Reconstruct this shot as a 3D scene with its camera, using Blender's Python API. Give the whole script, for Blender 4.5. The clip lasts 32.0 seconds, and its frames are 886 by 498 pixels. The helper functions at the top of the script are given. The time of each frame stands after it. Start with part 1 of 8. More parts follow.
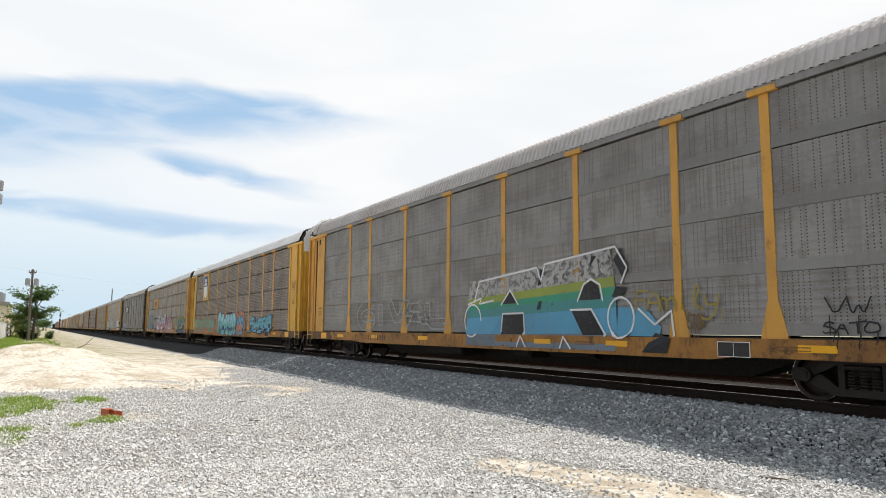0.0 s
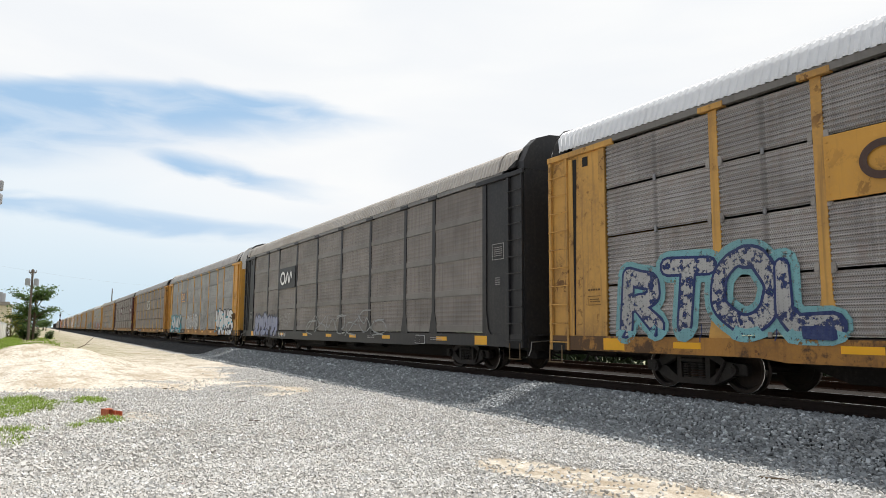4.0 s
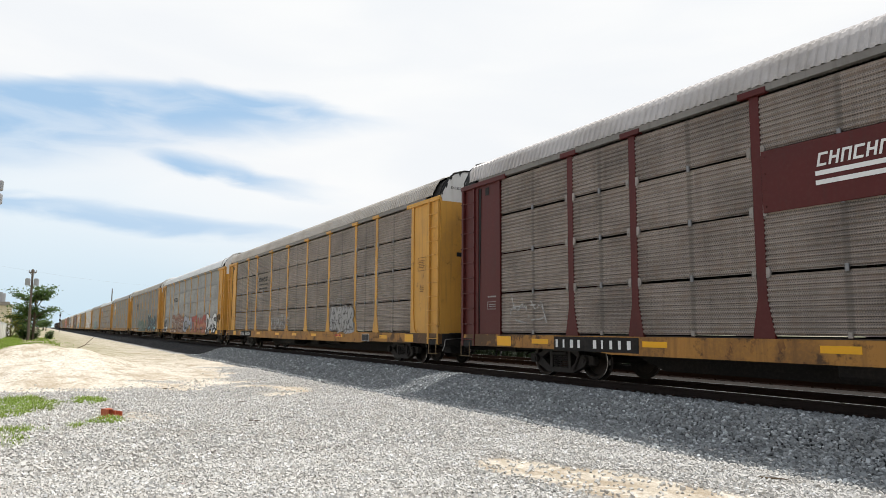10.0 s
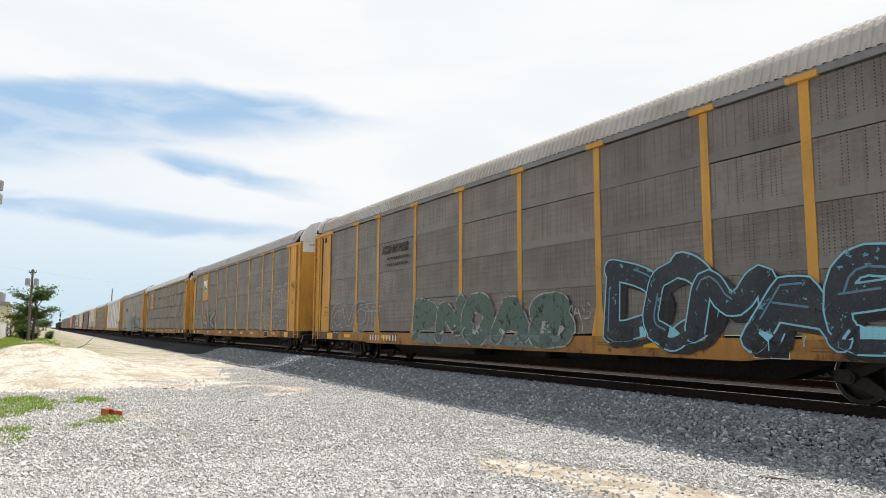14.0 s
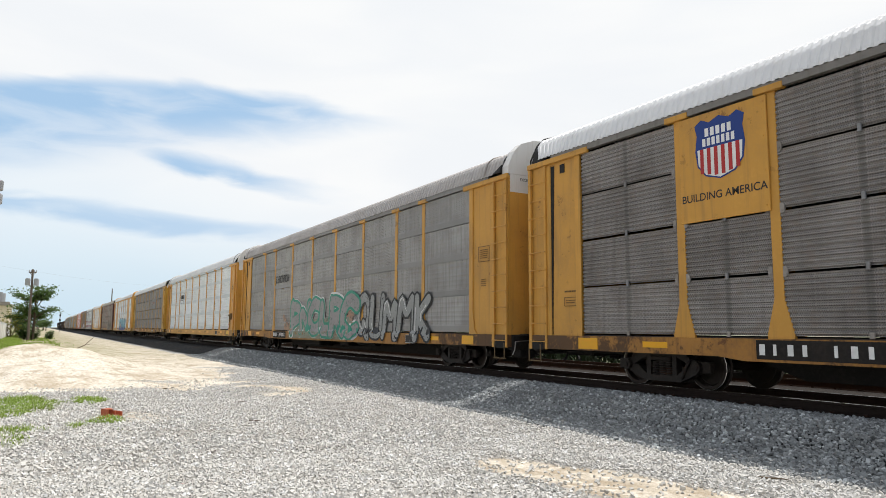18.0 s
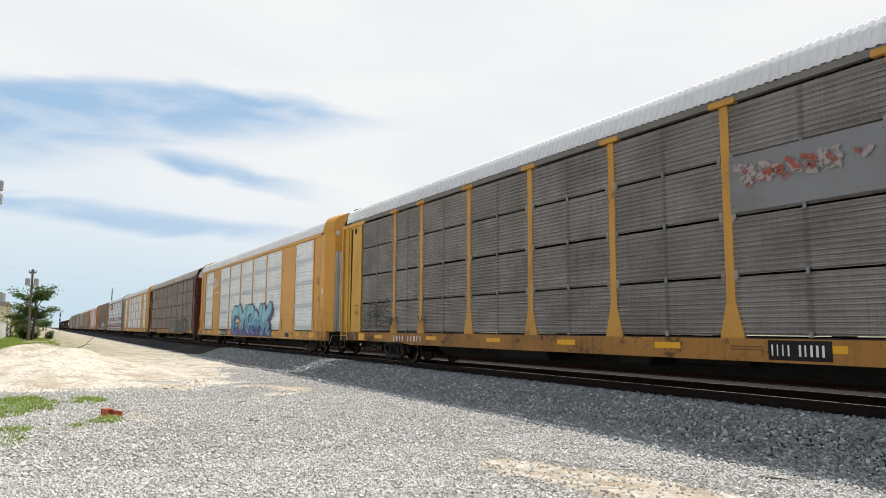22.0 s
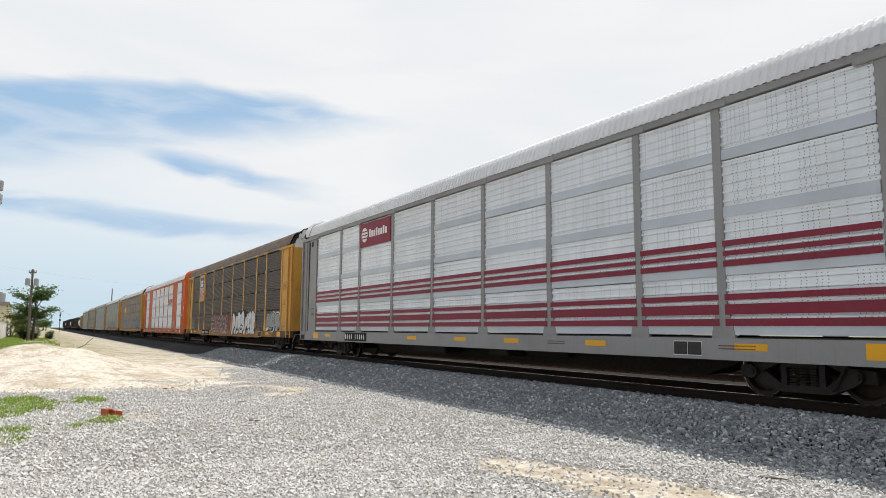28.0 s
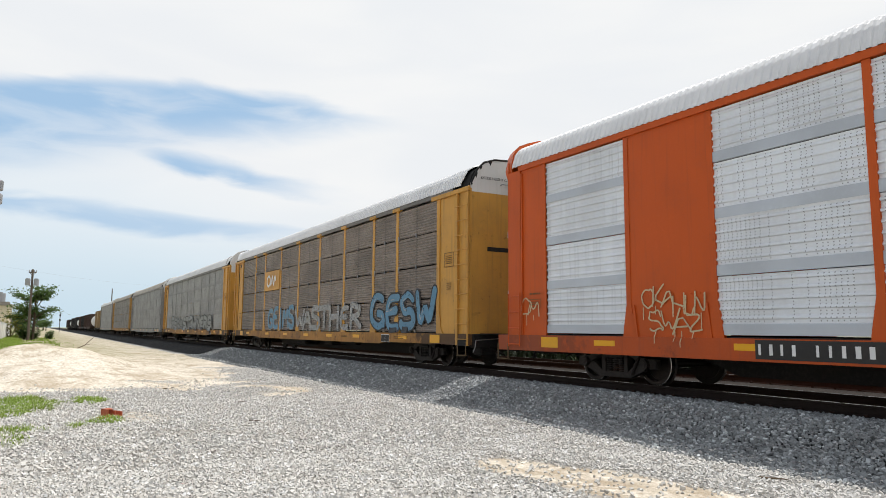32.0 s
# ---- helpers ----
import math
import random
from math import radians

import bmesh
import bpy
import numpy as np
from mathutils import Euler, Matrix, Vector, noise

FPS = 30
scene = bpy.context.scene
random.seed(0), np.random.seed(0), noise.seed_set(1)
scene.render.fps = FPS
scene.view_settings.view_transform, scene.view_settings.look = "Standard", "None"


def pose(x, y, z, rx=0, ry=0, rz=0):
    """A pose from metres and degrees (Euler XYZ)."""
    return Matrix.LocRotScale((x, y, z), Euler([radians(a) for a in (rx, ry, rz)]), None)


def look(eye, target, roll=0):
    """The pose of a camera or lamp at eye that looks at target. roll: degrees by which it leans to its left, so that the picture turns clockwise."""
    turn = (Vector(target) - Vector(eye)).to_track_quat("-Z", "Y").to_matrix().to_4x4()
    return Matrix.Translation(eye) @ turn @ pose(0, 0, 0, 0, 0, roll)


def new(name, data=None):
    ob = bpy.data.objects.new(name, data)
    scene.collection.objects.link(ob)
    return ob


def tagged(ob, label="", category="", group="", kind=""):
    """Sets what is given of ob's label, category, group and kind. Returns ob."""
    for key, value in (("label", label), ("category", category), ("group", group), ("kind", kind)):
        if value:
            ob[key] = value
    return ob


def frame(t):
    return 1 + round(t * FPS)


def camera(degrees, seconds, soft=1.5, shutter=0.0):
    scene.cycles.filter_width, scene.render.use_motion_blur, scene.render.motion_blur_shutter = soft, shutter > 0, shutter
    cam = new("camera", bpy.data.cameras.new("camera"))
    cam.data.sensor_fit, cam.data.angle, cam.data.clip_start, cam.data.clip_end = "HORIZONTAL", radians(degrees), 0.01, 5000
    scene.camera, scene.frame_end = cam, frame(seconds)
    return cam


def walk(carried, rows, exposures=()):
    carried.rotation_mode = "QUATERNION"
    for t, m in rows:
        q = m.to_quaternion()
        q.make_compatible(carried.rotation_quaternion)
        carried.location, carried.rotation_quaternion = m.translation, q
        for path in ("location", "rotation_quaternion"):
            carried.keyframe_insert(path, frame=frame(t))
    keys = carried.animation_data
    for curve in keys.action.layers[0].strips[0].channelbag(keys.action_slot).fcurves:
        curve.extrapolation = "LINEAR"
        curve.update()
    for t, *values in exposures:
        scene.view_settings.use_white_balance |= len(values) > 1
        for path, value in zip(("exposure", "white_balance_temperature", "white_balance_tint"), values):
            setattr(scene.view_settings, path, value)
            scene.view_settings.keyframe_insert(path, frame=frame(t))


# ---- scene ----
# Plan: the track runs along X, the train goes towards +X on the track centred on Y = 0, z = 0 is the rail top.
cam = camera(65.12, 32.0, soft=0.5)
EYE = (0.0, -11.48, 1.087)
AIM = (-math.sin(radians(60.20)) * math.cos(radians(6.61)), math.cos(radians(60.20)) * math.cos(radians(6.61)), math.sin(radians(6.61)))
VIEW = look(EYE, (EYE[0] + AIM[0], EYE[1] + AIM[1], EYE[2] + AIM[2]), 0.345)
walk(cam, [(0.0, VIEW), (32.0, VIEW)], [(0.0, -0.02), (11.0, -0.02), (17.5, -0.03), (19.0, -0.06), (21.0, -0.12), (23.5, -0.06), (25.0, -0.04), (28.0, -0.13), (29.0, -0.12), (30.2, -0.03), (32.0, -0.11)])
SPEED = 17.743
PITCH = 27.70
START = -14.54

# ---- light ----
SUN_EL, SUN_AZ = 69.0, -5.0   # azimuth from +Y towards +X
sun_dir = Vector((math.cos(radians(SUN_EL)) * math.sin(radians(SUN_AZ)), math.cos(radians(SUN_EL)) * math.cos(radians(SUN_AZ)), math.sin(radians(SUN_EL))))
sun = new("sun", bpy.data.lights.new("sun", "SUN"))
sun.data.energy, sun.data.angle, sun.data.color = 3.5, radians(0.6), (1.0, 0.97, 0.93)
sun.matrix_world = look((0, 0, 60), Vector((0, 0, 60)) - sun_dir)


def node(nt, kind, inputs=None, **props):
    n = nt.nodes.new(kind)
    if "operation" in props:
        n.operation = props["operation"]
    if "use_clamp" in props:
        n.use_clamp = props["use_clamp"]
    if "data_type" in props:
        n.data_type, n.blend_type = props["data_type"], props["blend_type"]
    if "interpolation_type" in props:
        n.interpolation_type = props["interpolation_type"]
    if "noise_dimensions" in props:
        n.noise_dimensions = props["noise_dimensions"]
    for k, v in (inputs or {}).items():
        if isinstance(v, bpy.types.NodeSocket):
            nt.links.new(v, n.inputs[k])
        else:
            n.inputs[k].default_value = v
    return n


def calc(nt, op, a, b=0.0, c=0.0, clamp=False):
    return node(nt, "ShaderNodeMath", {0: a, 1: b, 2: c}, operation=op, use_clamp=clamp).outputs[0]


def blend(nt, f, a, b, kind="MIX"):
    n = node(nt, "ShaderNodeMix", {0: f}, data_type="RGBA", blend_type=kind)
    for i, v in ((6, a), (7, b)):
        if isinstance(v, bpy.types.NodeSocket):
            nt.links.new(v, n.inputs[i])
        else:
            n.inputs[i].default_value = (*v, 1)
    return n.outputs[2]


def smooth(nt, v, a, b):
    return node(nt, "ShaderNodeMapRange", {"Value": v, "From Min": a, "From Max": b}, interpolation_type="SMOOTHSTEP").outputs[0]


def build_world():
    w = bpy.data.worlds.new("sky")
    scene.world = w
    w.use_nodes = True
    nt = w.node_tree
    nt.nodes.clear()
    sky = node(nt, "ShaderNodeTexSky")
    sky.sky_type, sky.sun_disc = "NISHITA", False
    sky.sun_elevation, sky.sun_rotation = radians(SUN_EL), radians(SUN_AZ)
    sky.dust_density, sky.ozone_density = 1.5, 1.5
    d = node(nt, "ShaderNodeTexCoord").outputs["Generated"]
    sep = node(nt, "ShaderNodeSeparateXYZ", {0: d})
    x, y, z = sep.outputs
    # clouds: long streaks, drawn out level
    flat = node(nt, "ShaderNodeMapping", {"Vector": d, "Scale": (1.6, 2.2, 9.0), "Location": (0.3, 0.2, 0.0)}).outputs[0]
    wisps = node(nt, "ShaderNodeTexNoise", {"Vector": flat, "Scale": 1.6, "Detail": 5.0, "Roughness": 0.45, "Distortion": 0.4}).outputs[0]
    fine = node(nt, "ShaderNodeTexNoise", {"Vector": flat, "Scale": 4.2, "Detail": 5.0, "Roughness": 0.5, "Distortion": 0.4}).outputs[0]
    az = calc(nt, "ARCTAN2", y, calc(nt, "MULTIPLY", x, -1.0))
    ripple = calc(nt, "SUBTRACT", wisps, 0.5)
    turn = calc(nt, "ADD", az, calc(nt, "MULTIPLY", ripple, 0.30))
    lift = calc(nt, "ADD", z, calc(nt, "ADD", calc(nt, "MULTIPLY", ripple, 0.022), calc(nt, "MULTIPLY", calc(nt, "SUBTRACT", fine, 0.5), 0.03)))
    bow = calc(nt, "SUBTRACT", az, 0.20)
    def streak_of(level, top, top_in, base, foot, foot_in, right, right_in, share):
        band = calc(nt, "MULTIPLY", smooth(nt, level, top, top_in), smooth(nt, base, foot, foot_in))
        return calc(nt, "MULTIPLY", calc(nt, "MULTIPLY", band, smooth(nt, turn, right, right_in)), share)
    def sloped(k):
        return calc(nt, "ADD", lift, calc(nt, "MULTIPLY", az, k))
    upper = streak_of(calc(nt, "ADD", lift, calc(nt, "MULTIPLY", calc(nt, "MULTIPLY", bow, bow), 0.36)), 0.327, 0.309, sloped(-0.20), 0.182, 0.255, 0.70, 0.32, 1.0)
    middle = calc(nt, "MULTIPLY", streak_of(sloped(0.14), 0.258, 0.243, sloped(0.14), 0.222, 0.238, 0.46, 0.20, 0.95), smooth(nt, turn, 0.0, 0.13))
    lower = streak_of(sloped(0.07), 0.168, 0.153, sloped(0.07), 0.128, 0.146, 0.42, 0.14, 0.75)
    streak = calc(nt, "ADD", calc(nt, "MULTIPLY", smooth(nt, fine, 0.30, 0.62), 0.35), 0.65)
    gap = calc(nt, "MULTIPLY", calc(nt, "MAXIMUM", calc(nt, "MAXIMUM", upper, middle), lower), streak, clamp=True)
    blue = blend(nt, 1.0, sky.outputs[0], (0.10, 0.10, 0.10), "MULTIPLY")
    hazy = blend(nt, 0.9, blue, (0.40, 0.62, 0.88))
    low = blend(nt, smooth(nt, z, 0.0, 0.17), (0.64, 0.80, 0.91), (0.83, 0.915, 0.98))
    high = blend(nt, smooth(nt, wisps, 0.3, 0.7), (0.92, 0.945, 0.975), (0.985, 0.995, 1.0))
    veil = blend(nt, smooth(nt, calc(nt, "ADD", lift, calc(nt, "MULTIPLY", az, 0.3)), 0.10, 0.32), low, high)
    front = blend(nt, calc(nt, "MULTIPLY", gap, 0.95), veil, hazy)
    rear = blend(nt, calc(nt, "ADD", calc(nt, "MULTIPLY", smooth(nt, wisps, 0.40, 0.65), 0.55), 0.30), blue, (0.92, 0.94, 0.97))
    col = blend(nt, smooth(nt, y, -0.02, -0.45), front, rear)
    bg = node(nt, "ShaderNodeBackground", {"Color": col, "Strength": 1.0})
    out = node(nt, "ShaderNodeOutputWorld")
    nt.links.new(bg.outputs[0], out.inputs[0])


build_world()

# ---- materials ----
MATS = {}


def surface(name, col, rough=0.6, metal=0.0, vary=0.25, dirt=(0.10, 0.085, 0.07), dirty=0.3, streaky=0.0, scale=1.0, bump=0.0, bump_scale=40.0, island=0.0, obj=0.12, spots=0.0, spec=0.28, worn=0.0, ends=0.0):
    """A painted, metal or mineral surface: base colour, broad fading, dirt and streaks, fine relief. worn: how much of it has gone."""
    m = bpy.data.materials.new(name)
    m.use_nodes = True
    nt = m.node_tree
    p = nt.nodes["Principled BSDF"]
    info = node(nt, "ShaderNodeObjectInfo").outputs["Random"]
    tex = node(nt, "ShaderNodeTexCoord").outputs["Object"]
    shift = node(nt, "ShaderNodeCombineXYZ", {0: calc(nt, "MULTIPLY", info, 37.0), 1: calc(nt, "MULTIPLY", info, 11.0), 2: calc(nt, "MULTIPLY", info, 23.0)}).outputs[0]
    pos = node(nt, "ShaderNodeVectorMath", {0: tex, 1: shift}, operation="ADD").outputs[0]
    big = node(nt, "ShaderNodeTexNoise", {"Vector": pos, "Scale": 0.9 * scale, "Detail": 4.0}).outputs[0]
    fine = node(nt, "ShaderNodeTexNoise", {"Vector": pos, "Scale": 14.0 * scale, "Detail": 5.0, "Roughness": 0.65}).outputs[0]
    c = blend(nt, calc(nt, "MULTIPLY", calc(nt, "SUBTRACT", big, 0.3), 2.0 * vary, clamp=True), col, tuple(v * 0.55 for v in col))
    c = blend(nt, calc(nt, "MULTIPLY", smooth(nt, fine, 0.45, 0.75), vary), c, tuple(min(1.0, v * 1.35 + 0.02) for v in col))
    d = calc(nt, "MULTIPLY", smooth(nt, calc(nt, "ADD", calc(nt, "MULTIPLY", big, 0.6), calc(nt, "MULTIPLY", fine, 0.4)), 0.44, 0.66), dirty)
    c = blend(nt, d, c, dirt)
    if streaky:
        long = node(nt, "ShaderNodeMapping", {"Vector": pos, "Scale": (9.0, 9.0, 0.5)}).outputs[0]
        run = node(nt, "ShaderNodeTexNoise", {"Vector": long, "Scale": 1.0, "Detail": 4.0, "Roughness": 0.6}).outputs[0]
        c = blend(nt, calc(nt, "MULTIPLY", smooth(nt, run, 0.5, 0.72), streaky), c, dirt)
    if spots:
        v = node(nt, "ShaderNodeTexNoise", {"Vector": pos, "Scale": 3.0 * scale, "Detail": 9.0, "Roughness": 0.72, "Distortion": 0.4}).outputs[0]
        where = smooth(nt, big, 0.42, 0.62)
        chips = calc(nt, "MULTIPLY", smooth(nt, v, 0.62 - 0.07 * spots, 0.66 - 0.07 * spots), where)
        c = blend(nt, calc(nt, "MULTIPLY", chips, spots), c, (0.10, 0.042, 0.02))
    if ends:
        # rust and brake dust, thickest over the trucks and towards the corners of a car
        x, _, z = node(nt, "ShaderNodeSeparateXYZ", {0: tex}).outputs
        far = smooth(nt, calc(nt, "ABSOLUTE", x), 8.5, 12.6)
        grit = node(nt, "ShaderNodeTexNoise", {"Vector": pos, "Scale": 2.6, "Detail": 8.0, "Roughness": 0.72}).outputs[0]
        rust = smooth(nt, calc(nt, "ADD", grit, calc(nt, "MULTIPLY", far, 0.22)), 0.54, 0.66)
        c = blend(nt, calc(nt, "MULTIPLY", rust, ends), c, (0.055, 0.032, 0.021))
    if obj:
        c = blend(nt, calc(nt, "MULTIPLY", info, obj), c, tuple(v * 0.45 for v in col))
    if island:
        r = node(nt, "ShaderNodeNewGeometry").outputs["Random Per Island"]
        c = blend(nt, calc(nt, "MULTIPLY", r, island), c, tuple(v * 0.35 for v in col))
        c = blend(nt, calc(nt, "MULTIPLY", smooth(nt, r, 0.86, 0.97), island), c, tuple(min(1.0, v * 1.6) for v in col))
    nt.links.new(c, p.inputs["Base Color"])
    p.inputs["Roughness"].default_value, p.inputs["Metallic"].default_value = rough, metal
    p.inputs["Specular IOR Level"].default_value = spec
    if bump:
        grain = node(nt, "ShaderNodeTexNoise", {"Vector": pos, "Scale": bump_scale, "Detail": 4.0}).outputs[0]
        b = node(nt, "ShaderNodeBump", {"Height": grain, "Strength": bump, "Distance": 0.01}).outputs[0]
        nt.links.new(b, p.inputs["Normal"])
    if worn:
        v = node(nt, "ShaderNodeTexNoise", {"Vector": pos, "Scale": 7.0, "Detail": 6.0, "Roughness": 0.7}).outputs[0]
        keep = smooth(nt, v, 0.28 + 0.3 * worn, 0.36 + 0.3 * worn)
        nt.links.new(calc(nt, "MULTIPLY", keep, 1.0 - 0.35 * worn), p.inputs["Alpha"])
    MATS[name] = m
    return m


def thin_leaf(name, share):
    """Lets part of the light through the leaves of a material."""
    nt = MATS[name].node_tree
    p = nt.nodes["Principled BSDF"]
    t = node(nt, "ShaderNodeBsdfTranslucent")
    nt.links.new(p.inputs["Base Color"].links[0].from_socket, t.inputs["Color"])
    mix = node(nt, "ShaderNodeMixShader", {0: share})
    nt.links.new(p.outputs[0], mix.inputs[1])
    nt.links.new(t.outputs[0], mix.inputs[2])
    nt.links.new(mix.outputs[0], nt.nodes["Material Output"].inputs["Surface"])


def punched(name, col, rough=0.5, metal=0.3, pitch_x=0.16, pitch_z=0.055, keep=0.35, hole=0.011, lo=0.0, hi=1.0, dirty=0.5, dirt=(0.07, 0.055, 0.045), streaky=0.3, vary=0.3, obj=0.25, dark=0.8, mid=0.0):
    """A sheet-metal panel with rows of small round holes punched through it between the heights lo and hi."""
    m = surface(name, col, rough, metal, vary, dirt, dirty, streaky, 1.0, 0.08, 60.0, 0.0, obj, spec=0.5)
    nt = m.node_tree
    p = nt.nodes["Principled BSDF"]
    tex = node(nt, "ShaderNodeTexCoord").outputs["Object"]
    x, _, z = node(nt, "ShaderNodeSeparateXYZ", {0: tex}).outputs
    u, v = calc(nt, "DIVIDE", x, pitch_x), calc(nt, "DIVIDE", z, pitch_z)
    cell = calc(nt, "FLOOR", u)
    info = node(nt, "ShaderNodeObjectInfo").outputs["Random"]
    pick = node(nt, "ShaderNodeTexWhiteNoise", {"Vector": node(nt, "ShaderNodeCombineXYZ", {0: cell, 1: calc(nt, "FLOOR", calc(nt, "MULTIPLY", info, 6.0))}).outputs[0]}, noise_dimensions="2D").outputs[0]
    off = calc(nt, "MULTIPLY", calc(nt, "SUBTRACT", pick, 0.5), 0.3)
    du = calc(nt, "MULTIPLY", calc(nt, "SUBTRACT", calc(nt, "SUBTRACT", u, cell), calc(nt, "ADD", off, 0.5)), pitch_x)
    dv = calc(nt, "MULTIPLY", calc(nt, "SUBTRACT", calc(nt, "FRACT", v), 0.5), pitch_z)
    r = calc(nt, "SQRT", calc(nt, "ADD", calc(nt, "MULTIPLY", du, du), calc(nt, "MULTIPLY", dv, dv)))
    dot = smooth(nt, r, hole * 1.25, hole * 0.75)
    zone = calc(nt, "MULTIPLY", calc(nt, "GREATER_THAN", z, lo), calc(nt, "LESS_THAN", z, hi))
    mask = calc(nt, "MULTIPLY", calc(nt, "MULTIPLY", dot, zone), calc(nt, "GREATER_THAN", pick, keep))
    old = p.inputs["Base Color"].links[0].from_socket
    c = blend(nt, calc(nt, "MULTIPLY", mask, dark), old, (0.012, 0.011, 0.01))
    if mid:
        # the inner post, dark behind the holes, and blotches of brown grime
        post = calc(nt, "MULTIPLY", smooth(nt, calc(nt, "ABSOLUTE", x), 0.07, 0.03), mid)
        c = blend(nt, post, c, tuple(0.3 * q for q in col))
        blot = node(nt, "ShaderNodeTexNoise", {"Vector": tex, "Scale": 3.2, "Detail": 7.0, "Roughness": 0.7}).outputs[0]
        c = blend(nt, calc(nt, "MULTIPLY", smooth(nt, blot, 0.5, 0.64), 0.55), c, (col[0] * 0.62, col[1] * 0.55, col[2] * 0.5))
    nt.links.new(c, p.inputs["Base Color"])
    return m


RUST = (0.10, 0.045, 0.022)
surface("yellow", (0.63, 0.325, 0.062), 0.5, vary=0.22, dirty=0.30, streaky=0.30, dirt=(0.22, 0.13, 0.06), spots=0.5)
surface("old_yellow", (0.60, 0.33, 0.085), 0.6, vary=0.3, dirty=0.5, streaky=0.5, dirt=(0.17, 0.10, 0.055), spots=0.8)
# darker than the body yellow: the sill's deeper shade, besides real rust and dirt
surface("sill_yellow", (0.42, 0.20, 0.045), 0.6, vary=0.35, dirty=0.65, streaky=0.45, dirt=(0.12, 0.062, 0.03), spots=0.8, ends=0.85)
surface("sill_amber", (0.64, 0.33, 0.065), 0.5, vary=0.2, dirty=0.25, streaky=0.25, dirt=(0.22, 0.11, 0.05), spots=0.4, ends=0.45)
surface("sill_orange", (0.52, 0.085, 0.012), 0.5, vary=0.2, dirty=0.25, streaky=0.25, dirt=(0.2, 0.06, 0.03), spots=0.3, ends=0.4)
surface("dirty_yellow", (0.46, 0.27, 0.08), 0.65, vary=0.35, dirty=0.7, streaky=0.6, dirt=(0.11, 0.065, 0.035), spots=0.9)
surface("bright_yellow", (0.66, 0.37, 0.05), 0.45, vary=0.25, dirty=0.3, streaky=0.3, dirt=(0.28, 0.16, 0.05), spots=0.4)
surface("amber", (0.66, 0.335, 0.065), 0.45, vary=0.16, dirty=0.15, streaky=0.15, dirt=(0.3, 0.16, 0.06), spots=0.25)
surface("maroon", (0.092, 0.013, 0.011), 0.5, vary=0.25, dirty=0.3, streaky=0.25, dirt=(0.06, 0.022, 0.018), spec=0.3)
surface("red_brown", (0.27, 0.045, 0.03), 0.5, vary=0.2, dirty=0.3, streaky=0.2, dirt=(0.12, 0.06, 0.05))
surface("black_paint", (0.022, 0.022, 0.024), 0.45, vary=0.3, dirty=0.3, dirt=(0.07, 0.06, 0.05), streaky=0.2)
surface("orange", (0.60, 0.095, 0.008), 0.5, vary=0.12, dirty=0.2, streaky=0.2, dirt=(0.28, 0.06, 0.02), spots=0.15, spec=0.3)
surface("grey_paint", (0.30, 0.295, 0.29), 0.5, vary=0.15, dirty=0.25, streaky=0.2, dirt=(0.16, 0.14, 0.12))
surface("white_paint", (0.72, 0.71, 0.69), 0.5, vary=0.12, dirty=0.2, streaky=0.25, dirt=(0.4, 0.36, 0.3))
surface("white_mark", (0.80, 0.80, 0.78), 0.6, vary=0.08, dirty=0.15, obj=0)
surface("faded_mark", (0.40, 0.39, 0.37), 0.7, vary=0.2, dirty=0.3, obj=0)
surface("dark_mark", (0.035, 0.033, 0.032), 0.6, vary=0.1, dirty=0.1, obj=0)
surface("reflector", (0.85, 0.42, 0.015), 0.3, vary=0.05, dirty=0.1, obj=0.1)
surface("sign_yellow", (0.75, 0.50, 0.03), 0.4, vary=0.05, dirty=0.1, obj=0)
surface("shield_blue", (0.02, 0.05, 0.22), 0.45, vary=0.1, dirty=0.1, obj=0)
surface("mark_red", (0.45, 0.03, 0.03), 0.5, vary=0.1, dirty=0.15, obj=0)
surface("stripe_red", (0.23, 0.022, 0.045), 0.5, vary=0.12, dirty=0.15, obj=0)
surface("mark_green", (0.03, 0.28, 0.22), 0.5, vary=0.15, dirty=0.15, obj=0)
surface("mark_orange", (0.65, 0.13, 0.03), 0.5, vary=0.15, dirty=0.15, obj=0)
surface("roof_white", (0.82, 0.82, 0.82), 0.45, 0.1, vary=0.12, dirty=0.15, streaky=0.1, dirt=(0.5, 0.47, 0.42))
surface("roof_grey", (0.52, 0.49, 0.47), 0.5, 0.2, vary=0.2, dirty=0.35, streaky=0.2, dirt=(0.28, 0.24, 0.2))
surface("roof_tan", (0.55, 0.51, 0.46), 0.55, 0.1, vary=0.2, dirty=0.4, streaky=0.2, dirt=(0.33, 0.26, 0.19))
surface("roof_brown", (0.27, 0.215, 0.175), 0.6, 0.1, vary=0.3, dirty=0.5, streaky=0.3, dirt=(0.16, 0.10, 0.07))
surface("galvanized", (0.56, 0.60, 0.64), 0.4, 0.25, vary=0.2, dirty=0.15, dirt=(0.25, 0.24, 0.22))
surface("dull_zinc", (0.26, 0.26, 0.265), 0.5, 0.4, vary=0.2, dirty=0.35, dirt=(0.14, 0.12, 0.1))
surface("running_gear", (0.016, 0.014, 0.013), 0.8, 0.0, vary=0.4, dirty=0.5, dirt=(0.035, 0.026, 0.02), bump=0.3)
surface("truck_steel", (0.030, 0.026, 0.023), 0.65, 0.1, vary=0.4, dirty=0.5, dirt=(0.05, 0.036, 0.028), bump=0.3)
surface("wheel_steel", (0.045, 0.036, 0.031), 0.6, 0.5, vary=0.3, dirty=0.4, dirt=(0.08, 0.05, 0.035))
surface("tread_steel", (0.45, 0.44, 0.43), 0.25, 1.0, vary=0.1, dirty=0.1)
